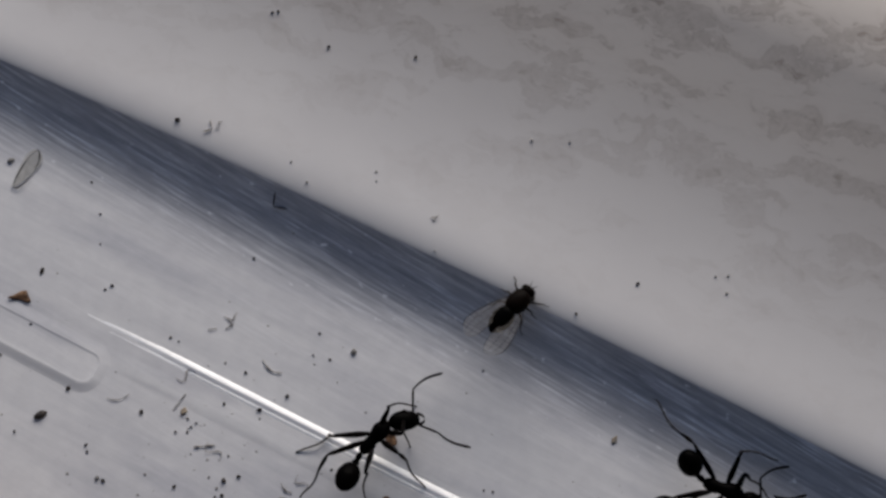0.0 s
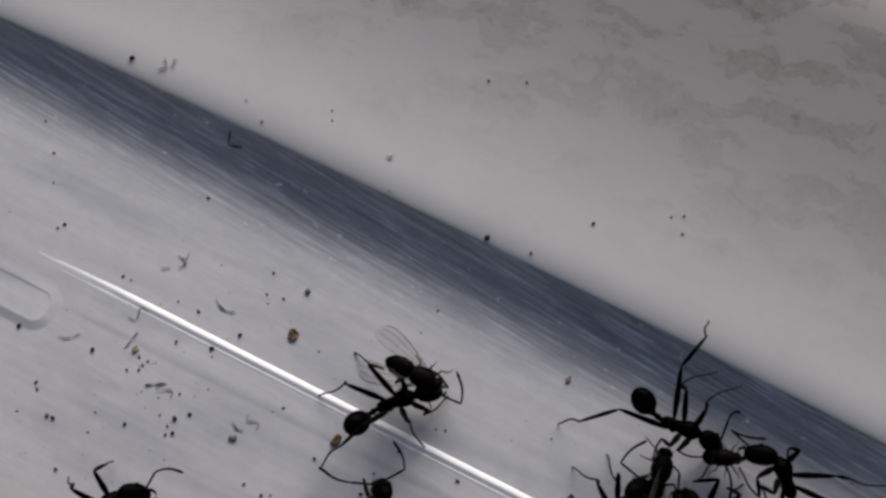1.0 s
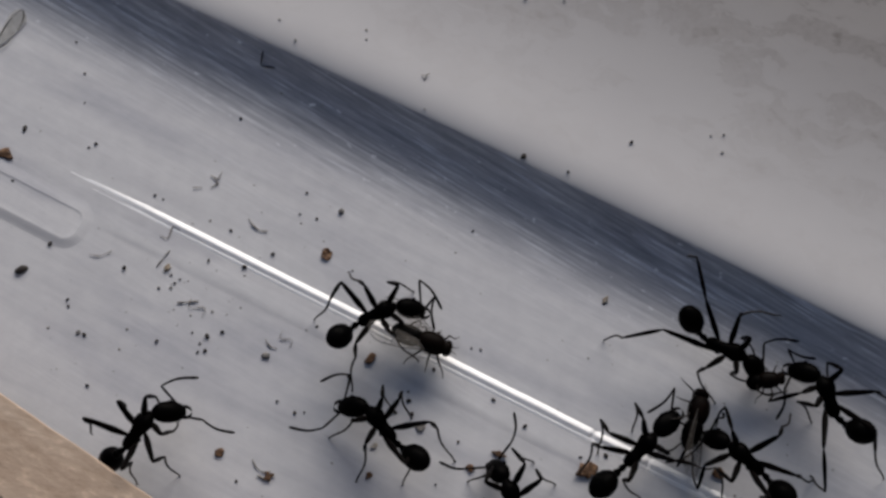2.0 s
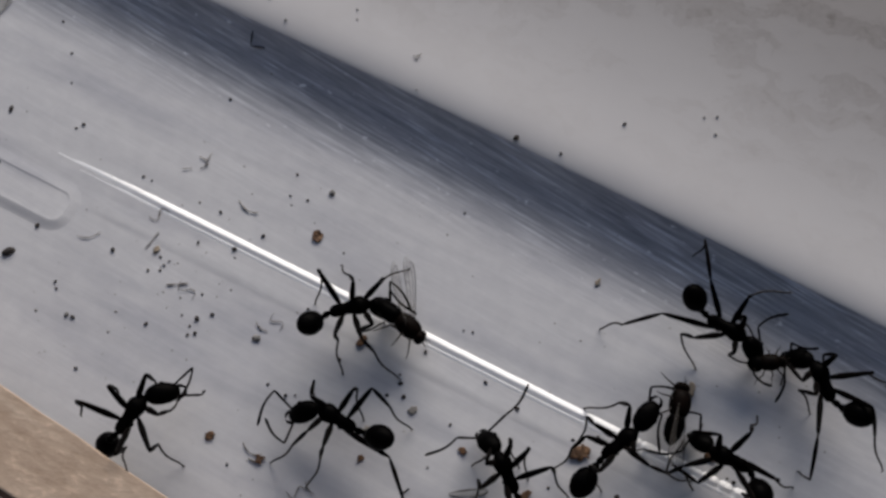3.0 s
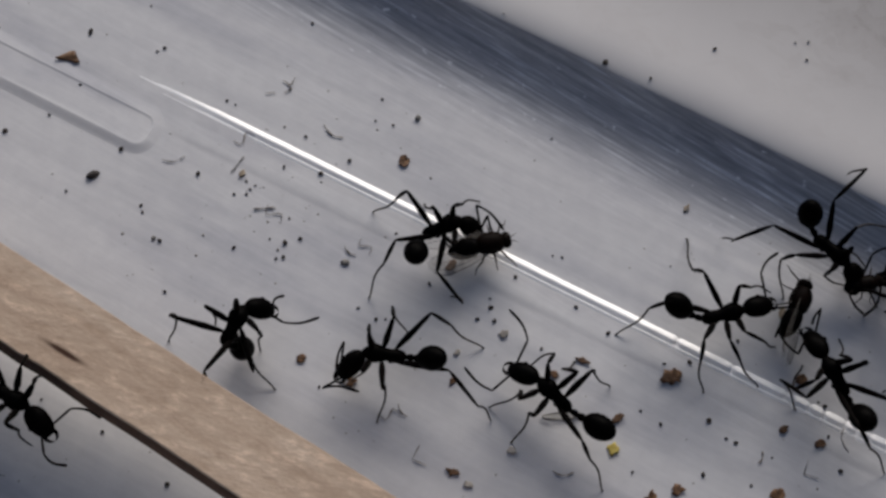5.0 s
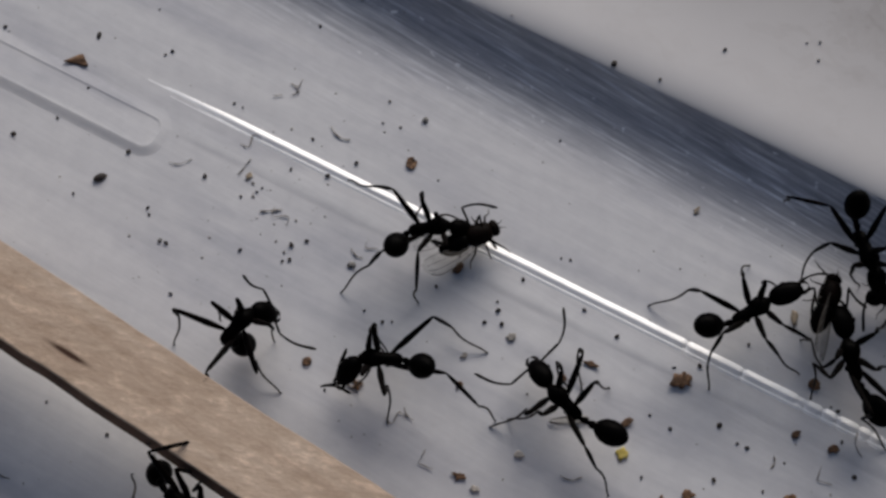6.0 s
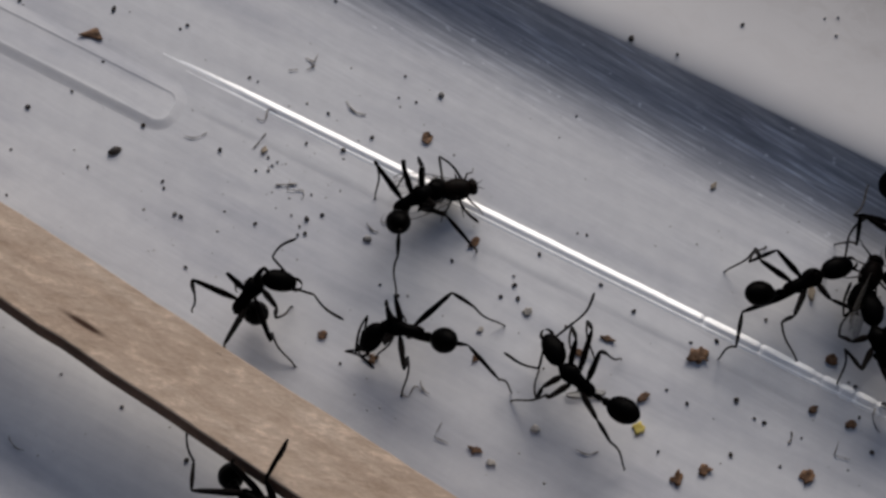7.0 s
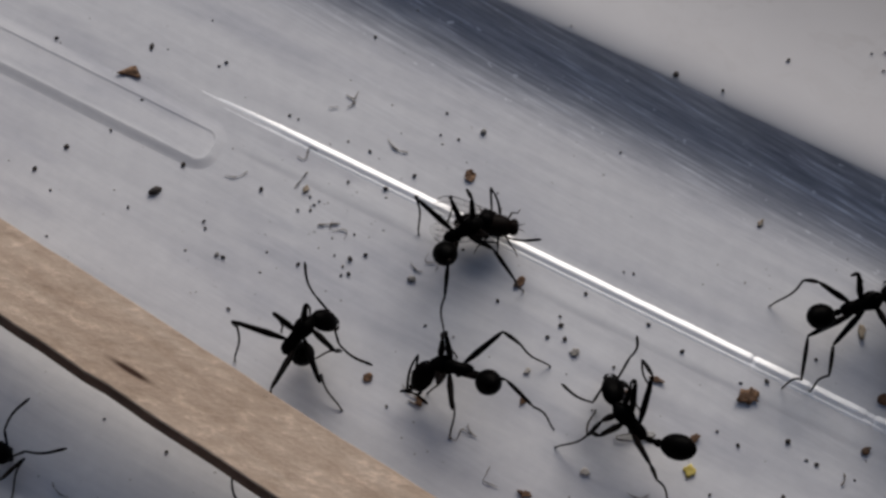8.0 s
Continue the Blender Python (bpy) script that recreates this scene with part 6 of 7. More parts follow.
    stance(ant_i, 7.5, (-13.78, -19.65, 4.6, -27.98), (-20, -48, -30, 56),
           ((-13.31, -18.52, 6.53, -13.37, -18.23, 5.5), (-15.32, -17.32, 5.44, -15.66, -16.71, 5.5), (-17.46, -18.99, 5.93, -18.51, -14.66, 5), (-13.47, -21.14, 6.75, -14.06, -21.76, 0.03), (-14.73, -20.72, 7.11, -16.85, -21.45, 0.03), (-16.24, -20.38, 7.2, -17.91, -20.9, 0.03)),
           ((-11.26, -19.94, 4.4, -10.37, -18.94, 3.75), (-11.19, -21.82, 4.4, -10.26, -22.43, 3.75)))
    stance(ant_i, 8, (-13.88, -19.71, 4.6, -27.93), (-24, -48, -30, 60),
           ((-13.43, -18.55, 6.51, -13.48, -18.28, 5.5), (-15.44, -17.36, 5.36, -15.73, -16.79, 5.5), (-17.58, -18.86, 5.87, -18.54, -14.78, 5), (-13.61, -21.12, 6.77, -14.12, -21.88, 0.03), (-14.86, -20.7, 7.12, -16.88, -21.56, 0.03), (-16.35, -20.41, 7.2, -17.91, -20.9, 0.03)),
           ((-11.38, -20, 4.4, -10.49, -19.04, 3.75), (-11.33, -21.85, 4.4, -10.41, -22.46, 3.75)))
    stance(ant_j, 0, (-53.94, 7.49, 2.25, -1.44), (0, 20, -5, 16),
           ((-52.06, 8.97, 4.01, -51.01, 9.93, 0.03), (-53.35, 9.37, 4.52, -53.28, 10.99, 0.03), (-55.1, 9.19, 4.85, -56.4, 10.47, 0.03), (-52.15, 5.88, 4, -51.14, 4.73, 0.03), (-53.52, 5.41, 4.42, -53.46, 3.79, 0.03), (-55.36, 5.49, 4.85, -56.55, 4.47, 0.03)),
           ((-50.13, 8.97, 2.7, -48.31, 9.52, 0.8), (-50.22, 5.76, 2.7, -48.42, 5.1, 0.8)))
    stance(ant_j, 6.5, (-38.58, -14.88, 2.25, -5.32), (0, 32, -5, 32),
           ((-36.62, -13.5, 4, -35.56, -12.57, 0.03), (-37.97, -12.96, 4.49, -37.76, -11.36, 0.03), (-39.88, -12.91, 4.85, -40.9, -11.67, 0.03), (-36.91, -16.6, 4.01, -36.05, -17.75, 0.03), (-38.35, -16.92, 4.46, -38.43, -18.53, 0.03), (-40.25, -16.65, 4.85, -41.46, -17.64, 0.03)),
           ((-35, -13.6, 2.7, -33.14, -13.17, 0.8), (-35.3, -16.8, 2.7, -33.55, -17.58, 0.8)))
    stance(ant_j, 7.5, (-35.87, -15.08, 2.25, -5.42), (12, -64, -5, 36),
           ((-35.44, -13.36, 4.03, -35.56, -12.57, 0.03), (-36.38, -13.43, 4.6, -37.76, -11.36, 0.03), (-37.73, -13.68, 4.85, -40.9, -11.67, 0.03), (-35.74, -16.87, 4.03, -36.05, -17.75, 0.03), (-36.68, -16.68, 4.56, -38.43, -18.53, 0.03), (-37.98, -16.23, 4.85, -41.46, -17.64, 0.03)),
           ((-33.35, -13.38, 2.7, -31.62, -12.58, 0.8), (-32.97, -16.57, 2.7, -31.1, -16.97, 0.8)))
    stance(ant_j, 8, (-35.36, -13.84, 2.25, -5.59), (16, -64, -5, 36),
           ((-35.61, -12.6, 4.06, -35.56, -12.57, 0.03), (-36.24, -12.55, 4.63, -37.76, -11.36, 0.03), (-37.44, -12.88, 4.85, -40.9, -11.67, 0.03), (-32.62, -15.68, 2.85, -33.03, -16.44, 0.03), (-36.08, -15.55, 4.53, -38.43, -18.53, 0.03), (-37.11, -15.61, 4.85, -38.28, -16.6, 0.03)),
           ((-32.99, -12.62, 2.2, -32.37, -11.06, 1.55), (-31.06, -13.68, 2.2, -28.16, -13.72, 1.55)))


# ---- flies ----
def build_fly(label, winged=True, short=1.0, size=1.0):
    unit = MM * size
    root = new("fly")
    bm = bmesh.new()
    lathe(bm, scaled(egg(-0.85, 0.85, 0.68, 0.64, 0.05, 0.0, 0.5), unit), 14)
    part("thorax", bm, FLYSKIN, root)
    bm = bmesh.new()
    st = [(-0.55, 0.0, 0.2, 0.2), (-0.75, 0.0, 0.46, 0.42), (-1.05, -0.02, 0.63, 0.55), (-1.12, -0.02, 0.62, 0.54), (-1.5, -0.05, 0.68, 0.57), (-1.57, -0.05, 0.66, 0.55),
          (-1.95, -0.08, 0.6, 0.5), (-2.02, -0.08, 0.57, 0.48), (-2.35, -0.1, 0.36, 0.3), (-2.55, -0.12, 0.1, 0.1)]
    st = [(-0.55 + (x + 0.55) * short, z, w, h) for x, z, w, h in st]
    lathe(bm, scaled(st, unit), 14)
    part("abdomen", bm, BLACK, root, "shiny black abdomen")
    bm = bmesh.new()
    lathe(bm, scaled(egg(0.66, 1.26, 0.5, 0.45, 0.0, -0.05, 0.5, 10), unit), 14)
    head = part("head", bm, FLYSKIN, root)
    for s in (-1, 1):
        bm = bmesh.new()
        bmesh.ops.create_uvsphere(bm, u_segments=10, v_segments=8, radius=0.24 * unit)
        bmesh.ops.scale(bm, vec=(0.9, 0.7, 1.15), verts=bm.verts)
        bmesh.ops.translate(bm, vec=Vector((0.96, 0.33 * s, 0.04)) * unit, verts=bm.verts)
        part("eye", bm, FLYSKIN, head)
        bm = bmesh.new()
        tube(bm, [Vector(p) * unit for p in ((1.15, 0.1 * s, 0.05), (1.4, 0.16 * s, 0.1), (1.62, 0.28 * s, 0.08))], [0.04 * unit, 0.025 * unit, 0.012 * unit], 5)
        part("antenna", bm, FLYPALE, head)
    for s in (-1, 1):
        for x, fx in ((0.45, 1.15), (0.1, 0.15), (-0.3, -1.05)):
            bm = bmesh.new()
            tube(bm, [Vector(p) * unit for p in ((x, 0.3 * s, -0.35), (x + (fx - x) * 0.5, 0.95 * s, -0.2), (fx, 1.15 * s, -0.75), (fx * 1.15, 1.5 * s, -0.95))],
                 [0.075 * unit, 0.06 * unit, 0.04 * unit, 0.02 * unit], 6)
            part("leg", bm, FLYPALE, root)
    wings = []
    if winged:
        for s in (-1, 1):
            wing = part("wing", wing_mesh(4.0 * size, 1.35 * size, s), WING, root, "clear veined wing")
            part("vein", vein_mesh(4.0 * size, 1.35 * size, s), FLYPALE, wing, "thin dark veins")
            wings.append(wing)
    tagged(root, label, "fly", "flies caught by the ants")
    return root, wings


def wing_outline(length, width):
    """Places along a wing from its root to its rounded tip, with its breadth there."""
    out = []
    for i in range(15):
        u = i / 14
        w = width * (0.12 + 0.88 * math.sin(math.pi * min(1, u * 0.56 + 0.02))) * (1 if u < 0.72 else math.sqrt(max(0.0, 1 - ((u - 0.72) / 0.29) ** 2)))
        out.append((-length * u, w))
    return out


def wing_mesh(length, width, s):
    """A thin wing along -x, slightly waved."""
    bm = bmesh.new()
    sheet(bm, [[Vector((x, s * (-0.28 * w), 0.03 * math.sin(4 * x))) * MM, Vector((x, s * 0.2 * w, 0.05)) * MM, Vector((x, s * 0.72 * w, 0)) * MM]
               for x, w in wing_outline(length, width)])
    bmesh.ops.solidify(bm, geom=list(bm.faces), thickness=0.012 * MM)
    return bm


def vein_mesh(length, width, s):
    """The raised veins of a wing, its leading edge the strongest."""
    bm = bmesh.new()
    line = wing_outline(length, width)[:14]
    for k, r in ((-0.27, 0.016), (0.1, 0.014), (0.42, 0.016), (0.7, 0.026)):
        tube(bm, [Vector((x, s * k * w, 0.03)) * MM for x, w in line], [r * MM] * 14, 5)
    return bm


fly_a, wings_a = build_fly("small dark winged fly caught in an ant's jaws", True, 1.0, 1.12)
fly_b, wings_b = build_fly("brown winged fly torn at by two ants", True, 0.95, 1.12)
fly_c, wings_c = build_fly("small brown fly without wings held by two ants", False, 0.6, 0.85)


# ---- crumbs and litter ----
def ground_z(x, y):
    """Height of the tray under a point, all in millimetres."""
    p = Vector((x, y, 0))
    s, d = p.dot(ALONG), p.dot(ACROSS)
    d -= lip_n(s)
    if d < -FOOT:
        return 0.0
    if d < 0:
        return foot_z(1 + d / FOOT)
    for (d0, z0), (d1, z1) in zip(PROFILE, PROFILE[1:]):
        if d <= d1:
            return LIP + z0 + (z1 - z0) * (d - d0) / (d1 - d0)
    return LIP + PROFILE[-1][1]


def lump(seed, sx, sy, sz, rough=0.35, detail=2):
    """An uneven crumb, flat beneath."""
    bm = bmesh.new()
    bmesh.ops.create_icosphere(bm, subdivisions=detail, radius=1.0)
    for v in bm.verts:
        k = 1 + rough * noise.noise(v.co * 1.3 + Vector((seed * 7.7, 0, 0))) + rough * 0.6 * noise.noise(v.co * 3.1 + Vector((0, seed * 3.3, 0)))
        c = v.co * k
        v.co = Vector((c.x * sx, c.y * sy, max(c.z, -0.35) * sz + 0.35 * sz)) * MM
    return bm


def flake(seed, sx, sy, corners=0):
    """A curled ragged flake with some thickness."""
    bm = bmesh.new()
    n = 17
    rings = []
    for r in (0.0, 0.5, 1.0):
        ring = []
        for k in range(n):
            a = 2 * math.pi * k / n
            w = r * (1 + 0.75 * noise.noise(Vector((math.cos(a) * 1.4, math.sin(a) * 1.4, seed * 5.1))) + 0.32 * noise.noise(Vector((math.cos(a) * 4, math.sin(a) * 4, seed * 2.1))))
            if corners:
                step = 2 * math.pi / corners
                w = r * (0.55 / math.cos((a - 0.35) % step - step / 2) + 0.1 * noise.noise(Vector((a, seed, 0))))
            x, y = w * math.cos(a), w * math.sin(a)
            ring.append(bm.verts.new(Vector((x * sx, y * sy, 0.10 + 0.22 * sx * (x * x * 0.7 - 0.2 * y) + 0.1 * noise.noise(Vector((x * 2, y * 2, seed))))) * MM) if r > 0 else None)
        rings.append(ring)
    mid = bm.verts.new(Vector((0, 0, 0.12)) * MM)
    for k in range(n):
        j = (k + 1) % n
        bm.faces.new((mid, rings[1][k], rings[1][j]))
        bm.faces.new((rings[1][k], rings[2][k], rings[2][j], rings[1][j]))
    low = min(v.co.z for v in bm.verts)
    bmesh.ops.translate(bm, vec=(0, 0, -low + 0.00006), verts=bm.verts)
    bmesh.ops.solidify(bm, geom=list(bm.faces), thickness=0.10 * MM)
    return bm


def thread(seed, length, kind):
    """A bent fibre or shed leg lying on the floor."""
    bm = bmesh.new()
    pts = []
    for i in range(9):
        u = i / 8 - 0.5
        bend = (0.0, 0.5, 0.25 * math.sin(u * 7), 1.1 * abs(u))[kind] * (1 if kind in (0, 2) else u * u if kind == 1 else 1)
        pts.append(Vector((length * u, length * (bend * (1 if kind != 1 else 1.4)) + 0.05 * noise.noise(Vector((u * 4, seed, 0))), 0.07 + 0.05 * abs(noise.noise(Vector((u * 3, 0, seed)))))) * MM)
    r = 0.032 + 0.012 * ((seed * 7) % 3)
    tube(bm, pts, [(r * (0.45 if i in (0, 8) else 0.75 + 0.35 * math.sin(i * 1.3 + seed))) * MM for i in range(9)], 6)
    return bm


def set_down(ob, x, y, turn):
    """Lay a thing on the tray at x, y in millimetres, leaning with the surface."""
    z, e = ground_z(x, y), 0.3
    up = Vector((ground_z(x - e, y) - ground_z(x + e, y), ground_z(x, y - e) - ground_z(x, y + e), 2 * e)).normalized()
    lean = Vector((0, 0, 1)).rotation_difference(up).to_matrix().to_4x4()
    ob.matrix_basis = Matrix.Translation(Vector((x, y, z)) * MM) @ lean @ Matrix.Rotation(radians(turn), 4, "Z")


def scatter_crumbs():
    kinds = [mesh_ob("crumb", lump(k + 1, 1.0, 0.85 + 0.1 * (k % 3), 0.75), (CRUMB, GREY, SPECK)[k // 5]) for k in range(15)]
    meshes = [k.data for k in kinds]
    for k in kinds:
        bpy.data.objects.remove(k)
    count = 0

    def lay(size, spots):
        nonlocal count
        for x, y in spots:
            ob = new("crumb", meshes[count % 5 + (0 if size > 0.13 else 10 if ground_z(x, y) > LIP else 5)])
            r = size * (0.72 + 0.3 * ((count * 37) % 10) / 10)
            set_down(ob, x, y, (count * 67) % 360)
            ob.scale = (r, r * (0.75 + 0.25 * ((count * 13) % 7) / 7), r)
            tagged(ob, "tiny dark crumb lying on the pale tray", "crumb", "dark crumbs in the tray")
            count += 1

    # crumbs by size
    lay(0.19, ((-27.13, 10.46), (-23.88, 5.67), (-31.96, 6.99), (-33.56, 15.22), (-18.5, 3.9), (-20.78, -0.87), (-15.78, -1.36), (-12.36, -1), (-10.12, 3.92), (-8.18, 4.88), (-2.66, -3.81), (1.42, -5.45), (1.64, -6.35), (7.05, -5.38), (9.12, -7.15), (14.79, -16.28), (17.02, -14.28), (15.37, -12.87), (14.35, -9.06), (22.96, -11.93), (23.01, -13.89), (-8.44, -2.4), (-19.15, -16.93)))
    lay(0.15, ((-27.38, 2.61), (-21.44, 13.32), (-22.21, 1.61), (-22.09, 1.13), (-11.35, -0.72), (-12.65, 4.41), (-11.06, 15.29), (-7.36, -5.48), (3.08, -3.33), (-23.51, -13.64), (10.28, -16.13), (12.25, -13.1), (12.71, -9.18), (17.62, -7.64), (23.57, -16.06), (16.71, 11.96), (12.31, 9.91), (-14.88, 2.77), (1.14, 29.54), (-9.36, 33.81), (-9.8, 33.75), (-5.45, 30.78), (-11.23, 6.63), (-4.9, -0.34), (-12.44, -2.01), (-20.18, -4.39), (-12.93, -2.12), (-9.77, -10.74)))
    lay(0.15, ((0.52, -6.22), (-6.17, -6.24), (-29.05, 8.19)))
    lay(0.115, ((-21.94, 13.05), (-12.83, -1.51), (-16.21, 9.02), (-16.82, 9.32), (-5.21, 7.52), (-6.43, 7.85), (-5.53, -6.23), (6.25, -1.96), (-27.61, -11.56), (3.22, -10.94), (-15.18, 3.38), (-6, 9.47), (19.28, -15.21), (16.43, -14), (17.8, -16.96), (-1.81, 20.87), (-1.8, 20.13), (9.6, 22.77), (12.35, 22.5), (-8.12, 21.83), (-6.92, 20.21), (-22.86, 19.03), (-22.63, 16.62), (-23.76, 21.64), (-15.12, 2.42), (-13.41, -0.74), (22.14, 12.3), (22.83, 11.08)))
    lay(0.115, ((-12.13, 0.71), (2.42, 14.77), (5.78, 6.56), (2.41, 17.01), (23.01, 12.32), (4.71, -8.18), (-15.96, 2.44), (-14.54, 3.05), (5.62, -1.86), (1.38, -4.84), (-32.75, 3.83), (-32.64, 0.57), (11.01, -12.24)))
    # end of crumbs


def scatter_litter():
    count = 0

    def lay(mat, label, flat, spots):
        nonlocal count
        for x, y, a, b, turn in spots:
            count += 1
            bm = flake(count, a * 0.5, b * 0.5, 3 if a > 1.5 else 0) if flat else lump(count + 20, a * 0.5, b * 0.5, min(a, b) * 0.38, 0.3)
            ob = mesh_ob("seed_husk" if flat else "crumb", bm, mat)
            set_down(ob, x, y, turn)
            tagged(ob, label, "crumb", "larger litter in the tray")

    def lay_fibres(spots):
        nonlocal count
        for x, y, length, turn, kind in spots:
            count += 1
            ob = mesh_ob("fibre", thread(count, length, kind), CRUMB if kind == 3 and length > 1.4 else FIBRE)
            set_down(ob, x, y, turn)
            tagged(ob, "thin dark bent fibre lying on the tray", "fibre", "fibres in the tray")

    # litter by kind
    lay(HUSK, "ragged brown seed husk lying on the tray", True, ((-28.03, 12.55, 1.9, 1.15, 172), (-11, -8.88, .65, .55, -20), (-7.7, -10.41, .62, .55, 10), (-1.12, -10.38, .5, .45, 30), (7.34, -8.98, .7, .45, -15), (13.09, -10.09, 1.35, .95, -10), (21.57, -10.31, .75, .45, -30), (20.14, -13.45, .6, .4, 30), (22.44, -14.32, .65, .5, 20), (-1.11, -16.13, .75, .5, -5), (11.36, -17.79, .9, .75, 60), (13.04, -17.26, .85, .65, 20), (19.39, -17.64, .85, .75, 50), (9.47, -12.79, .7, .5, 30), (-1.22, -2.61, .8, .5, 40), (13.26, -9.96, .95, .7, 60),))
    lay(HUSK, "ragged brown seed husk lying on the tray", True, ((5.44, -9.87, .6, .4, -30), (21.57, -10.18, .75, .45, 40),))
    lay(YELLOW, "small yellow flake lying on the tray", True, ((9.11, -14.67, .85, .7, 15),))
    lay(DUST, "grey crumb lying on the pale tray", False, ((-3.5, 8.07, .5, .42, 70), (-8.2, -2.4, .45, .4, 30), (-21.2, -0.7, .4, .3, 40), (-8.36, -2.33, .5, .35, 60), (14.83, 1.38, .4, .25, 50), (-30.19, 23.54, .6, .4, 30),))
    lay(TAN, "pale tan crumb lying on the tray", True, ((14.77, 1.52, .5, .28, 50), (-15.5, 3.91, .5, .35, 60), (20.68, -5.77, .9, .5, 80),))
    lay(CRUMB, "dark oval grain lying on the pale tray", False, ((9.29, 11.13, .45, .4, 30), (-25.64, 3.76, 1.0, .55, 28), (-26.77, 14.55, .6, .3, 80), (-16.82, 25.44, .4, .38, 0), (-31.99, 6.98, .4, .35, 20), (-33.98, 5.37, .4, .3, 70),))
    lay(PALE, "pale translucent flake lying on the tray", True, ((-0.15, -16.89, .5, .45, 10), (2.44, -7.14, .5, .3, 70), (-0.8, -8.46, .4, .3, 30), (2.15, -7.29, .5, .4, 80), (2.66, -14.82, .55, .5, 0),))
    lay_fibres(((-15.48, 6.48, 1.4, 25, 2), (-9.49, 6.82, 1.7, -35, 1), (-20.2, 4.78, 1.6, 10, 1), (-15.83, 4.56, 1.5, 55, 0), (-13.86, 1.41, 1.5, 5, 0), (-13.2, 1.01, 1.6, -50, 2), (-12.38, 10.51, .9, 20, 3), (-12.36, 10.21, .8, 80, 3), (-13.82, 9.89, .7, 5, 0), (-14.11, 24.59, 1.0, 60, 3), (-9.57, 18.92, 1.5, -58, 3), (-13.62, 24.9, .7, 50, 2), (2.49, 17.21, .6, 15, 1), (-8.07, -1.69, 1.0, -40, 1), (-6.97, -1.23, 1.3, -60, 2), (-8.41, -9.93, 1.4, -40, 1), (-7.83, -10.66, .9, 20, 3), (-3.71, -15.34, 1.4, -70, 3)))
    lay_fibres(((-5.19, -12.5, 1.3, 10, 2), (-4.47, -12.32, 1.0, -55, 1), (21.2, -16.25, 1.3, -65, 3), (5.86, -16.33, 1.4, -5, 1), (18.64, -15.22, .8, 70, 1), (23.85, -14.09, 1.6, -85, 1), (-30.07, -16.16, 1.4, -40, 1)))
    # end of litter


def build_kicked_husk():
    """The husk that an ant's legs push aside."""
    ob = mesh_ob("seed_husk", flake(2, 0.45, 0.36), HUSK, False)
    tagged(ob, "ragged brown seed husk pushed aside by an ant", "crumb", "larger litter in the tray")
    return ob


def shed_wing(x, y, turn, length, wide):
    root = new("insect_wing")
    set_down(root, x, y, turn)
    root.location.z += 0.12 * MM
    part("film", wing_mesh(length, 1.15 * wide, 1), DRY, root, "clear veined film")
    bm = bmesh.new()
    rim = [(-length * (0.5 - 0.5 * math.cos(a)), wide * (0.2 + 0.42 * math.sin(a) * (1.15 if a < math.pi else 0.75))) for a in (k * math.pi / 10 for k in range(21))]
    tube(bm, [Vector((x, y, 0.05)) * MM for x, y in rim], [(0.03 + 0.02 * math.sin(k * 0.9)) * MM for k in range(21)], 5)
    part("vein", bm, CRUMB, root, "dark leading edge")
    tagged(root, "shed clear insect wing lying on the tray floor", "wing")


def scatter_dust():
    """Fine specks that nobody could count."""
    rng = random.Random(5)
    bm = bmesh.new()
    for k in range(300):
        if k < 20:
            x, y = rng.gauss(-14.5, 3.2), rng.gauss(2.0, 3.4)
        else:
            x, y = rng.uniform(-36, 34), rng.uniform(-20, 24)
        if (Vector((x, y, 0))).dot(ACROSS) > 12:
            continue
        r = rng.uniform(0.03, 0.085) * (1.0 if rng.random() < 0.9 else 1.5)
        z = ground_z(x, y)
        p = Vector((x, y, z + r * 0.3)) * MM
        ring = [bm.verts.new(p + Vector((math.cos(a) * r * rng.uniform(0.7, 1.3), math.sin(a) * r * rng.uniform(0.7, 1.3), -r * 0.35)) * MM) for a in (0, 1.25, 2.5, 3.8, 5.0)]
        top = bm.verts.new(p + Vector((0, 0, r * 0.5)) * MM)
        for i in range(5):
            bm.faces.new((ring[i], ring[(i + 1) % 5], top))
        bm.faces.new(ring[::-1])
    tagged(mesh_ob("dust", bm, DUST, False), "fine grey dust specks over the tray floor", "dust", kind="stuff")


scatter_crumbs()
scatter_litter()
kicked_husk = build_kicked_husk()
shed_wing(4.6, -12.55, -176, 2.5, 0.55)
shed_wing(-29.83, 21.32, 245, 3.43, 1.3)
scatter_dust()


# ---- all that moves ----
def fly_poses(rows, wings):
    """Body and wing keys of a fly: seconds, place, heading, lying on its side, wings spread, wings lifted off the back."""
    body, beats = [], ([], [])
    for t, x, y, z, h, side, up, *lift in rows:
        body.append((t, pose(x * MM, y * MM, z * MM, 62 * side, 0, h)))
        for k, s in enumerate((-1, 1)):
            beats[k].append((t, pose(0.1 * MM, 0.42 * s * MM, 0.16 * MM, -18 * s * up, 4 + 20 * up + sum(lift), -s * (3 + 62 * up))))
    return body, [(w, b) for w, b in zip(wings, beats)]


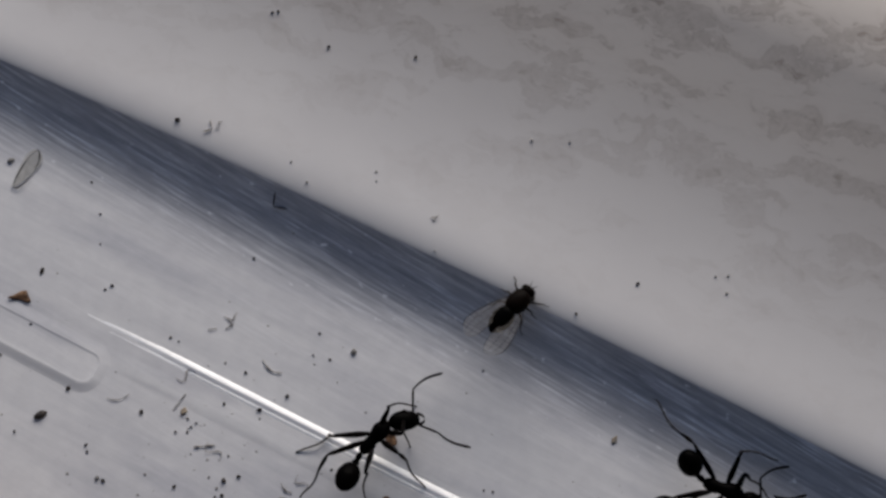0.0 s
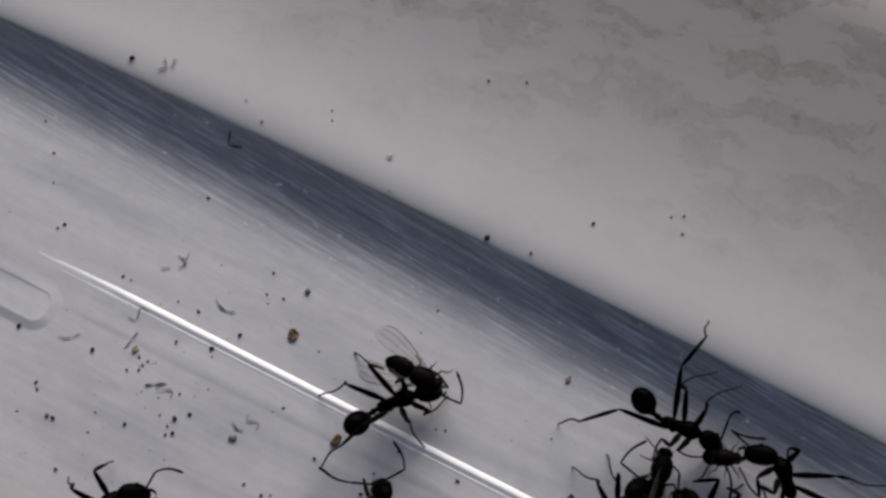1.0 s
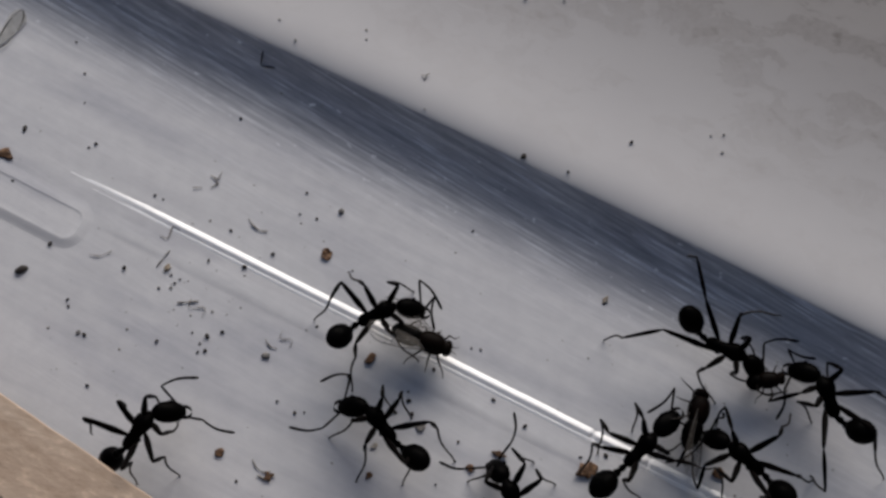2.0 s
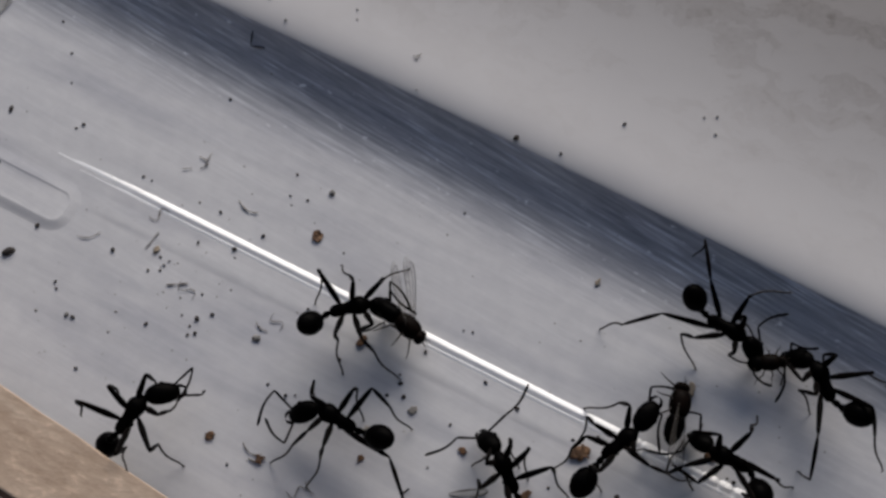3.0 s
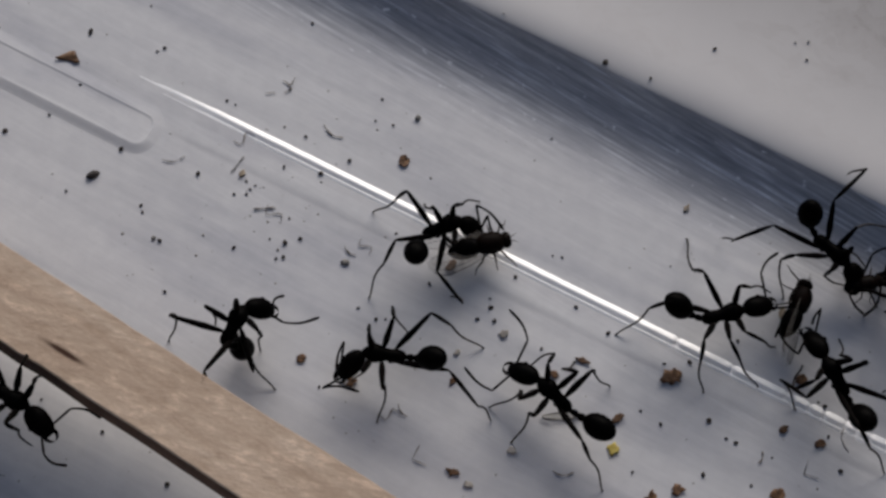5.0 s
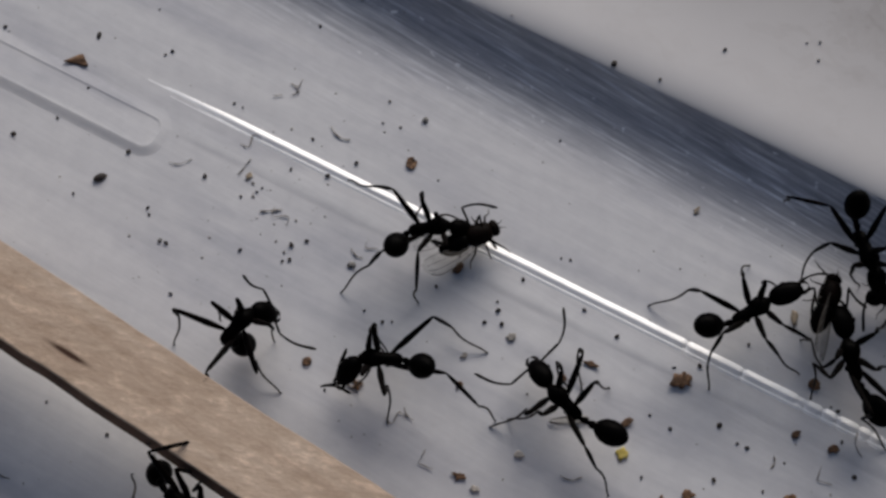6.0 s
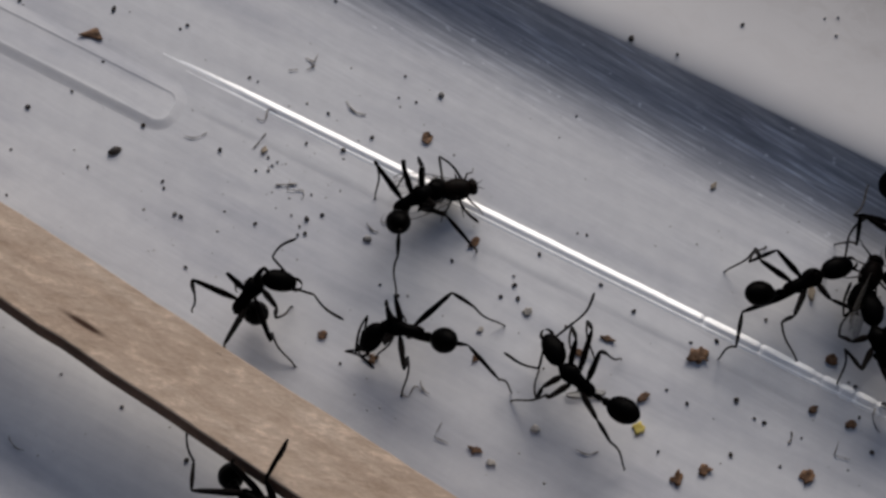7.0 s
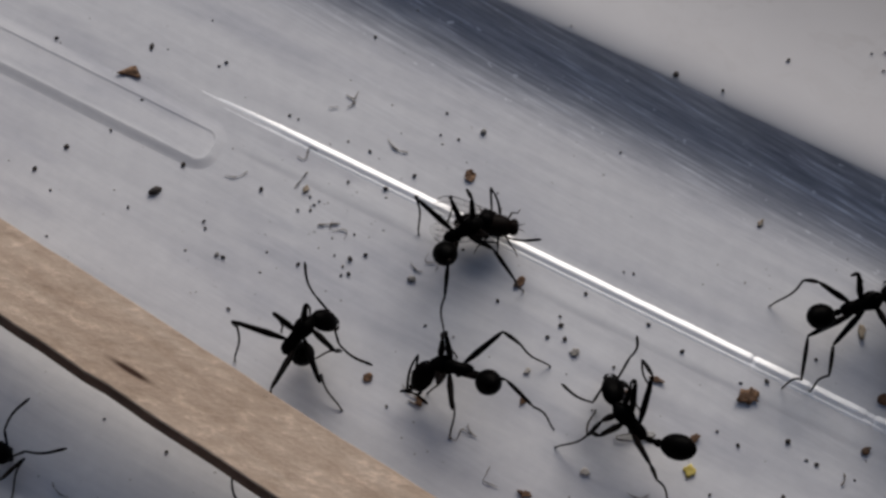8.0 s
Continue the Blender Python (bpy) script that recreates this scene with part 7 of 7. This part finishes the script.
def motions():
    gather_stances()
    for ant in (ant_a, ant_b, ant_c, ant_d, ant_e, ant_f, ant_g, ant_h, ant_i, ant_j):
        move_ant(ant)
    def carry(root, wings, rows):
        body, beats = fly_poses(rows, wings)
        walk(root, body)
        for wing, keys in beats:
            walk(wing, keys)

    walk(kicked_husk, [(0, pose(-0.75 * MM, 1.65 * MM, 0.02 * MM, 0, 0, 80)), (0.1, pose(-1.79 * MM, 1.45 * MM, 0.02 * MM, 0, 0, 60)),
                       (0.2, pose(-4.43 * MM, 4.85 * MM, 0, 0, 0, 40)), (8, pose(-4.43 * MM, 4.85 * MM, 0, 0, 0, 40))])

    # flies
    carry(fly_a, wings_a, [
        (0, 8.2, 10.5, 3.81, 46, 0, .03),
        (0.3, 7.69, 8.66, 2.03, 29, 0, 0),
        (0.5, 9.33, 7.56, 1.84, -32, 0, 0),
        (0.6, 5.59, 6.62, 1.03, -55, 0, .2),
        (0.7, 4.60, 3.04, 1.90, -21, 0, .15),
        (1, 4.74, 1.23, 2.20, -28, 0, .12),
        (1.5, 3.92, -1.46, 1.45, -16, 0, 0),
        (3, 1.93, -2.06, 2.00, -41, -.9, .1, 38),
        (3.5, 1.60, -2.12, 2.00, -51, -.9, .1, 38),
        (4, 1.14, -3.33, 1.80, -60, -.6, .1, 42),
        (4.5, 1.52, -2.33, 1.80, -15, 0, 0),
        (6, 0.15, -0.67, 1.45, 24, 0, 0),
        (6.5, -0.95, 0.15, 1.45, 13, 0, 0),
        (7, -2.41, 0.62, 1.45, 11, 0, 0),
        (7.5, -2.22, 0.76, 1.45, 0, 0, 0),
        (8, -2.70, 0.84, 1.45, -5, 0, 0),
    ])
    carry(fly_b, wings_b, [
        (0, 20.14, -4.92, 2.00, 72, 1, 0),
        (0.5, 20.05, -4.65, 2.00, 72, 1, 0),
        (1, 20.48, -4.90, 1.80, 69, 1, 0),
        (1.5, 20.33, -5.96, 1.80, 70, 1, 0),
        (3, 19.44, -7.14, 1.80, 75, 1, 0),
        (3.5, 18.38, -9.47, 1.80, 64, 1, 0),
        (4, 19.15, -9.61, 1.80, 102, 1, 0),
        (4.5, 20.69, -6.54, 1.80, 65, 1, 0),
        (6, 22.52, -4.76, 1.80, 68, 1, 0),
        (6.5, 23.88, -4.88, 1.80, 72, 1, 0),
        (7, 23.94, -5.12, 1.80, 61, 1, 0),
        (7.5, 23.78, -5.06, 1.80, 61, 1, 0),
        (8, 24.47, -4.68, 1.80, 60, 1, 0),
    ])
    carry(fly_c, wings_c, [
        (0, 24.50, -4.41, 1.90, -13, 0, 0),
        (0.5, 24.63, -4.04, 1.90, -9, 0, 0),
        (1, 24.77, -4.18, 1.70, -4, 0, 0),
        (1.5, 24.77, -4.42, 1.70, 10, 0, 0),
        (3, 25.54, -4.42, 1.70, 4, 0, 0),
        (3.5, 24.81, -4.79, 1.70, 10, 0, 0),
        (4, 25.04, -4.81, 1.70, 8, 0, 0),
        (4.5, 25.43, -4.07, 1.70, 11, 0, 0),
        (6, 26.31, -4.65, 1.70, 16, 0, 0),
        (8, 26.03, -5.20, 1.70, 16, 0, 0),
    ])
    # end of flies


motions()
